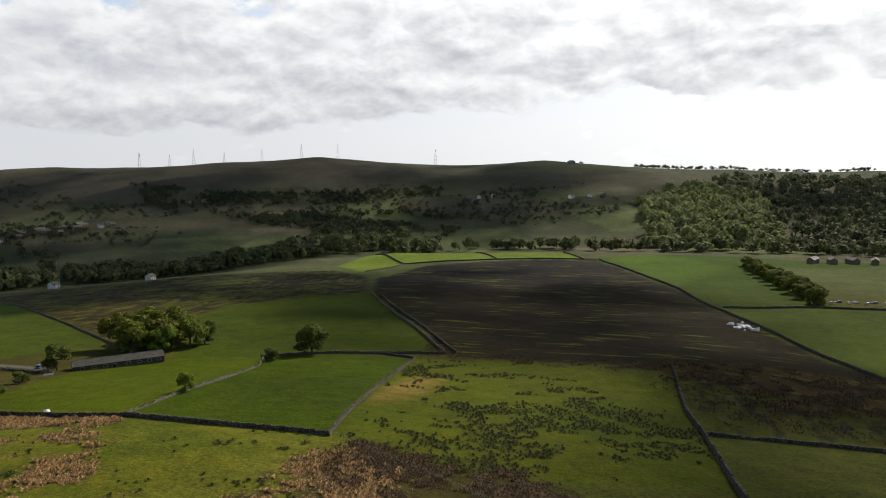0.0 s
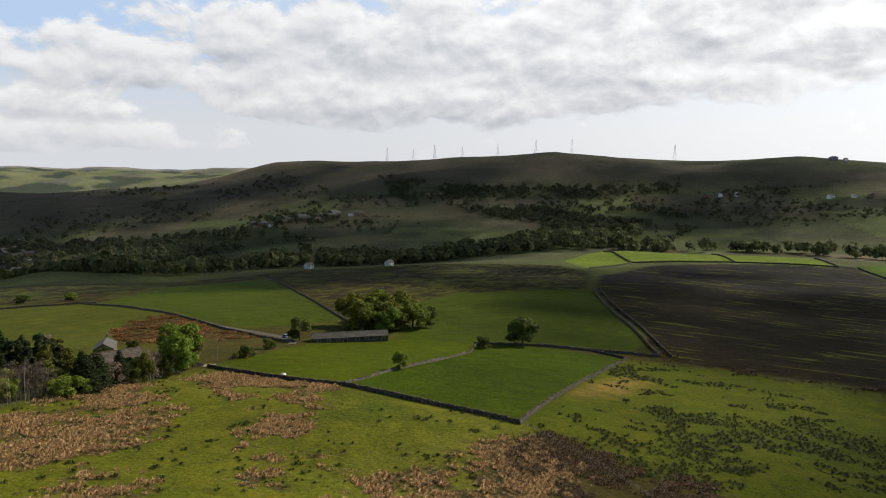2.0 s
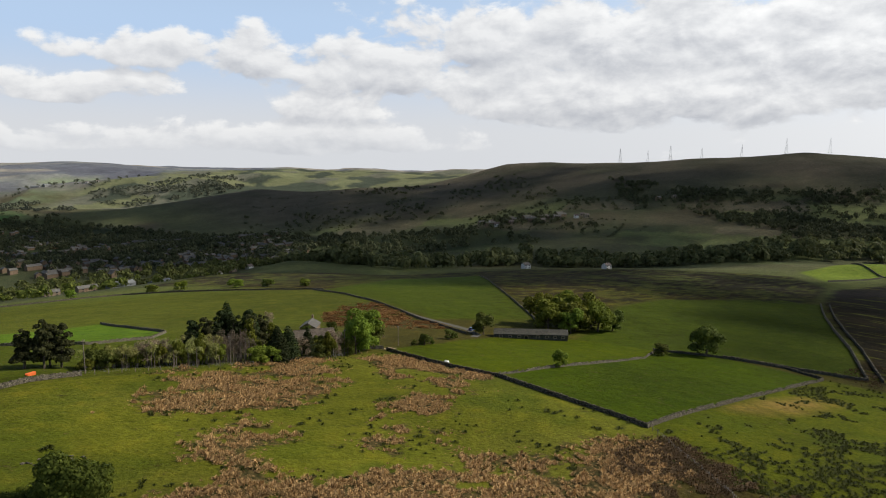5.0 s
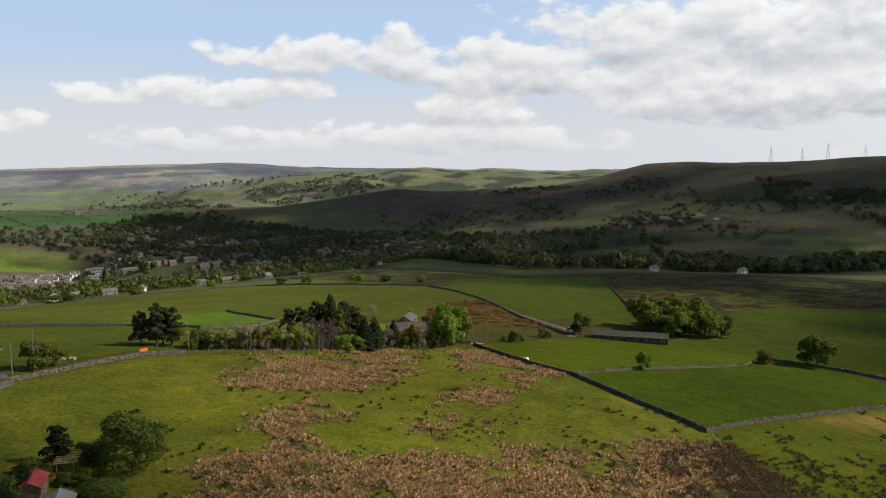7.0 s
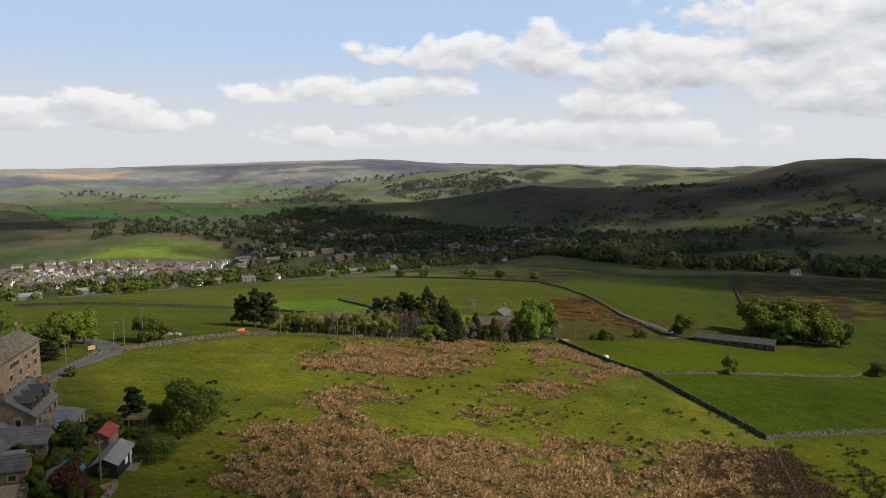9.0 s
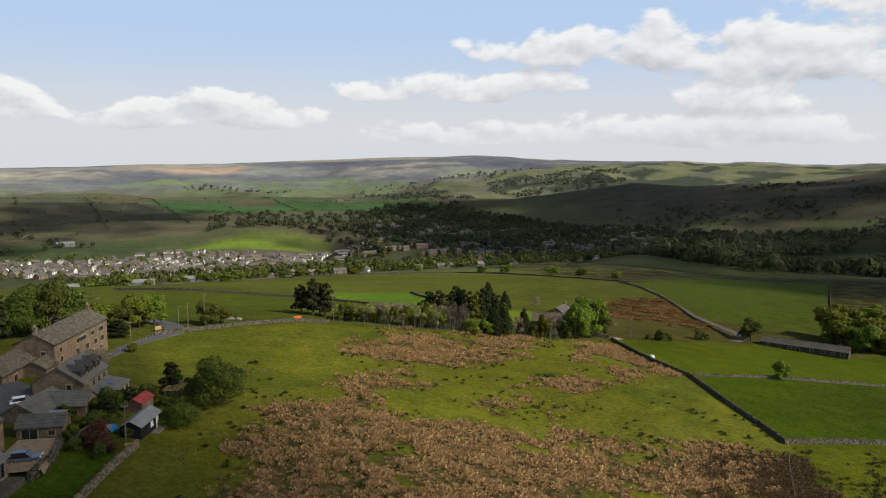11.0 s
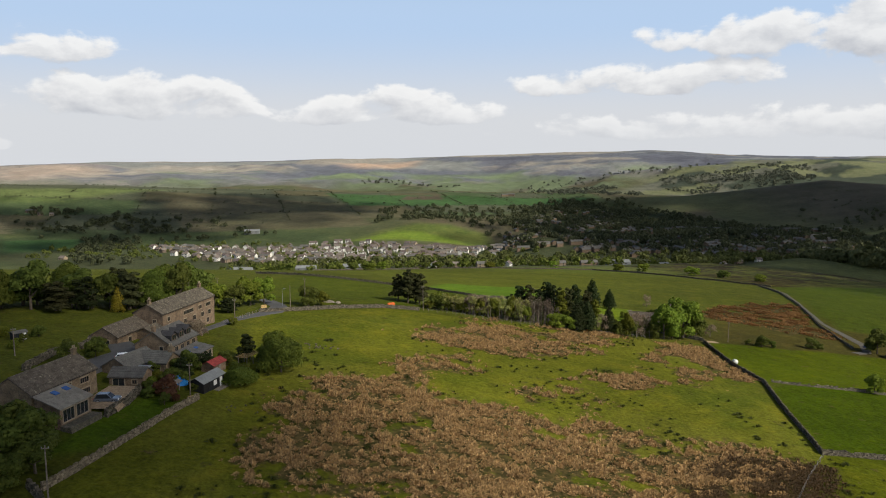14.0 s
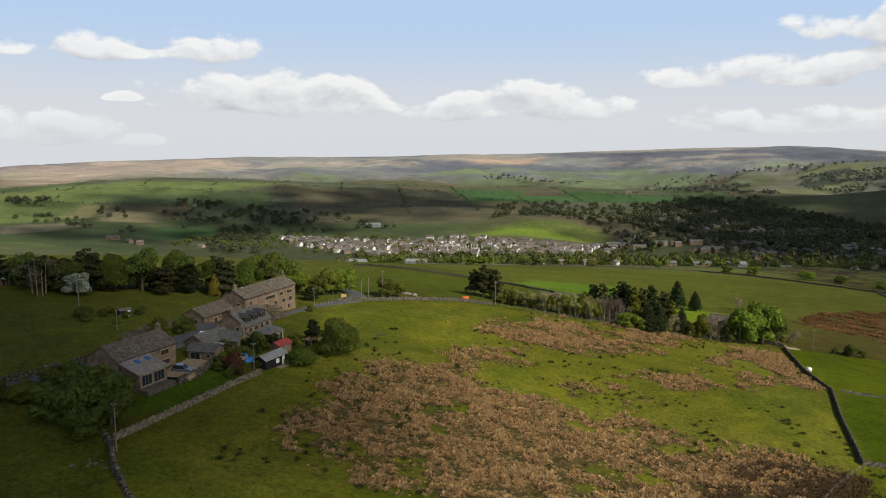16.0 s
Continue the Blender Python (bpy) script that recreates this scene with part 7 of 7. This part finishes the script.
wood([([(-330, 700), (-120, 655), (-20, 670), (120, 720), (260, 840), (220, 880), (60, 790), (-330, 790)], 95), ([(-330, 790), (60, 790), (230, 900), (330, 1010), (60, 1010), (-360, 960)], 60)], leaf_material("edge_leaf", (0.055, 0.08, 0.016), (0.19, 0.215, 0.04), 0.0), "roadside trees below the pasture", 29, (3.5, 6), 60)


def tufts(name, n, polys_fn, mat, label, seed, size, blades=7, area=(-60, 130, 60, 260), wide=0.16, lump=4.0, mound=0.0, combed=0.0):
    """Tussocks: fans of slender bent blades, taller where the growth is thick."""
    rng = np.random.default_rng(seed)
    X, Y = [], []
    got = 0
    for go in range(8):
        x, y = rng.uniform(area[0], area[1], n * 3), rng.uniform(area[2], area[3], n * 3)
        ok = polys_fn(x, y, rng)
        X.append(x[ok])
        Y.append(y[ok])
        got += int(ok.sum())
        if got >= n:
            break
    x, y = np.concatenate(X)[:n], np.concatenate(Y)[:n]
    m = len(x)
    thick = np.clip((fbm(x * 0.7 + 11, y * 1.4, lump, 3) - 0.3) * 2.5, 0, 1)
    if combed:
        full = thick > 0.16 + 0.1 * rng.random(m)
        x, y, thick, m = x[full], y[full], thick[full], int(full.sum())
    z = ground_z(x, y) + mound * thick
    s = rng.uniform(size[0], size[1], m) * (0.55 + 0.75 * thick)
    a = rng.uniform(0, 6.283, (m, blades))
    if combed:
        a = 14 * fbm(x + 5, y, 9, 2)[:, None] + rng.normal(size=(m, blades)) * combed
    tilt = rng.uniform(0.25, 1.5, (m, blades))
    h = s[:, None] * rng.uniform(0.55, 1.15, (m, blades))
    w = wide * s[:, None] * rng.uniform(0.6, 1.2, (m, blades))
    dx, dy = np.cos(a), np.sin(a)
    bx, by = x[:, None] + 0.3 * s[:, None] * dx * rng.random((m, blades)), y[:, None] + 0.3 * s[:, None] * dy * rng.random((m, blades))
    z0 = z[:, None] * np.ones((1, blades))
    mx, my, mz = bx + dx * tilt * h * 0.45, by + dy * tilt * h * 0.45, z0 + h * 0.7
    tx, ty, tz = bx + dx * tilt * h, by + dy * tilt * h, z0 + h * (1.05 - 0.42 * tilt)
    V = np.stack([np.stack([bx, by, z0 - 0.12 - mound * 0.6], -1), np.stack([mx + dy * w, my - dx * w, mz], -1), np.stack([mx - dy * w, my + dx * w, mz], -1), np.stack([tx, ty, tz], -1)], 2).reshape(-1, 3)
    i = (np.arange(m * blades) * 4)[:, None]
    F = np.concatenate([i + np.array([[0, 1, 2]]), i + np.array([[2, 1, 3]])])
    return join_stuff(name, [V], [F], mat, label, "vegetation")


def bracken_here(x, y, rng):
    b = land_cover(x, y)[1]
    clump = np.clip((fbm(x * 0.75, y * 1.3, 6.0) - 0.38) * 5, 0, 1)
    return b * (0.25 + clump) > rng.random(len(x)) * 0.9 + 0.15


def tussock_here(x, y, rng):
    # thick on the wet lower side of the sheep field, thin and clumped elsewhere
    wet = np.clip(1 - signed([(60, 115), (74, 144), (105, 138), (150, 100), (139, 66), (80, 62)], x, y) / -40, 0, 1)
    spot = 0.6 * fbm(x, y, 8, 3) + 0.4 * fbm(x - 20, y + 50, 30, 3)
    inside = (signed(SHEEP_FIELD, x, y) > 1) & (rng.random(len(x)) < 0.9 * np.clip((spot - 0.575 + 0.085 * wet) * 22, 0.006, 1) ** 1.5)
    b = land_cover(x, y)[1]
    edge = (b > 0.05) & (b < 0.75) & (fbm(x + 7, y, 4) > 0.54)
    inside |= (signed(HILLTOP, x, y) > 1) & (rng.random(len(x)) < np.where(edge, 0.16, 0.22 * np.clip((0.5 * fbm(x, y + 90, 34, 3) + 0.5 * fbm(x, y, 6, 2) - 0.61 + 0.05 * np.clip((x - 20) / 35, 0, 1)) * 20, 0.002, 1)))
    return inside


def heather_here(x, y, rng):
    return (signed(HEATHER_BED, x + 8 * fbm(x, y, 14), y + 8 * fbm(x + 30, y, 14)) > -3 + 6 * rng.random(len(x))) & (fbm(x, y, 6) + 0.1 * rng.random(len(x)) > 0.47)


def edge_heather(x, y, rng):
    fringe = np.clip(1 - np.abs(signed(HEATH, x, y)) / 14, 0, 1) * (x < 275)
    return (np.maximum(soft(EDGE_STRIP, x, y, 8) * np.clip((x - 150) / 60, 0, 1), fringe) > rng.random(len(x))) & (fbm(x, y, 7) > 0.49)


def clumps(name, n, where, mat, label, seed, radius, blades, area, upright=0.9, wide=0.13):
    """Separate rounded tussocks, each a mound of slender blades that arch outwards."""
    rng = np.random.default_rng(seed)
    x, y = rng.uniform(area[0], area[1], n * 12), rng.uniform(area[2], area[3], n * 12)
    ok = where(x, y, rng)
    x, y = x[ok][:n], y[ok][:n]
    m = len(x)
    z = ground_z(x, y)[:, None]
    s = (rng.uniform(radius[0], radius[1], m) * (0.75 + 0.5 * fbm(x, y, 7, 2)))[:, None]
    a = rng.uniform(0, 6.283, (m, blades))
    q = np.sqrt(rng.random((m, blades)))
    h = s * upright * (1.15 - 0.75 * q * q) * rng.uniform(0.75, 1.2, (m, blades))
    dx, dy = np.cos(a), np.sin(a)
    w = wide * s * rng.uniform(0.7, 1.3, (m, blades))
    bx, by = x[:, None] + 0.35 * s * q * dx, y[:, None] + 0.35 * s * q * dy
    mx, my, mz = x[:, None] + 0.75 * s * q * dx, y[:, None] + 0.75 * s * q * dy, z + h * 0.8
    tx, ty, tz = x[:, None] + 1.15 * s * q * dx, y[:, None] + 1.15 * s * q * dy, z + h * (1.1 - 0.55 * q)
    V = np.stack([np.stack([bx, by, z - 0.12 + 0 * h], -1), np.stack([mx + dy * w, my - dx * w, mz], -1), np.stack([mx - dy * w, my + dx * w, mz], -1), np.stack([tx, ty, tz], -1)], 2).reshape(-1, 3)
    i = (np.arange(m * blades) * 4)[:, None]
    F = np.concatenate([i + np.array([[0, 1, 2]]), i + np.array([[2, 1, 3]])])
    return join_stuff(name, [V], [F], mat, label, "vegetation")


def bracken_tuft(x, y, rng):
    b = land_cover(x, y)[1]
    return b * np.clip((fbm(x, y * 1.3, 4.0, 3) - 0.34) * 6, 0, 1) > rng.random(len(x)) * 0.6 + 0.25


def bracken_fringe(x, y, rng):
    b = land_cover(x, y)[1]
    return b > rng.random(len(x)) * 0.9 + 0.06


clumps("bracken", 8200, bracken_tuft, BRACKEN, "dead rust-brown bracken in tufted beds", 41, (0.5, 1.0), 34, (-45, 95, 80, 260), 0.85, 0.075)
clumps("bracken", 6500, bracken_fringe, BRACKEN, "low dead bracken straggling into the grass", 46, (0.2, 0.5), 14, (-45, 95, 80, 260), 0.6, 0.12)
clumps("rush_tussocks", 3400, tussock_here, RUSH, "dark green rush tussocks in rough pasture", 42, (0.4, 1.05), 24, (-60, 240, 55, 255), 0.55, 0.11)
tufts("heather", 8500, heather_here, HEATHER, "dark brown heather on a bank", 43, (0.25, 0.6), 7, (30, 90, 85, 150), mound=0.15)
tufts("heather", 8500, edge_heather, HEATHER, "brown heather and dead grass along the edge of a heath", 44, (0.35, 0.8), 6, (145, 275, -30, 180), mound=0.1)
tufts("bracken", 9000, bracken_here, leaf_material("rusty_bracken", (0.13, 0.062, 0.024), (0.36, 0.20, 0.075), 0.0), "rusty dead bracken on a bank above a track", 45, (0.4, 0.8), 5, (88, 150, 300, 390), wide=0.17, lump=4.0, mound=0.3, combed=0.9)
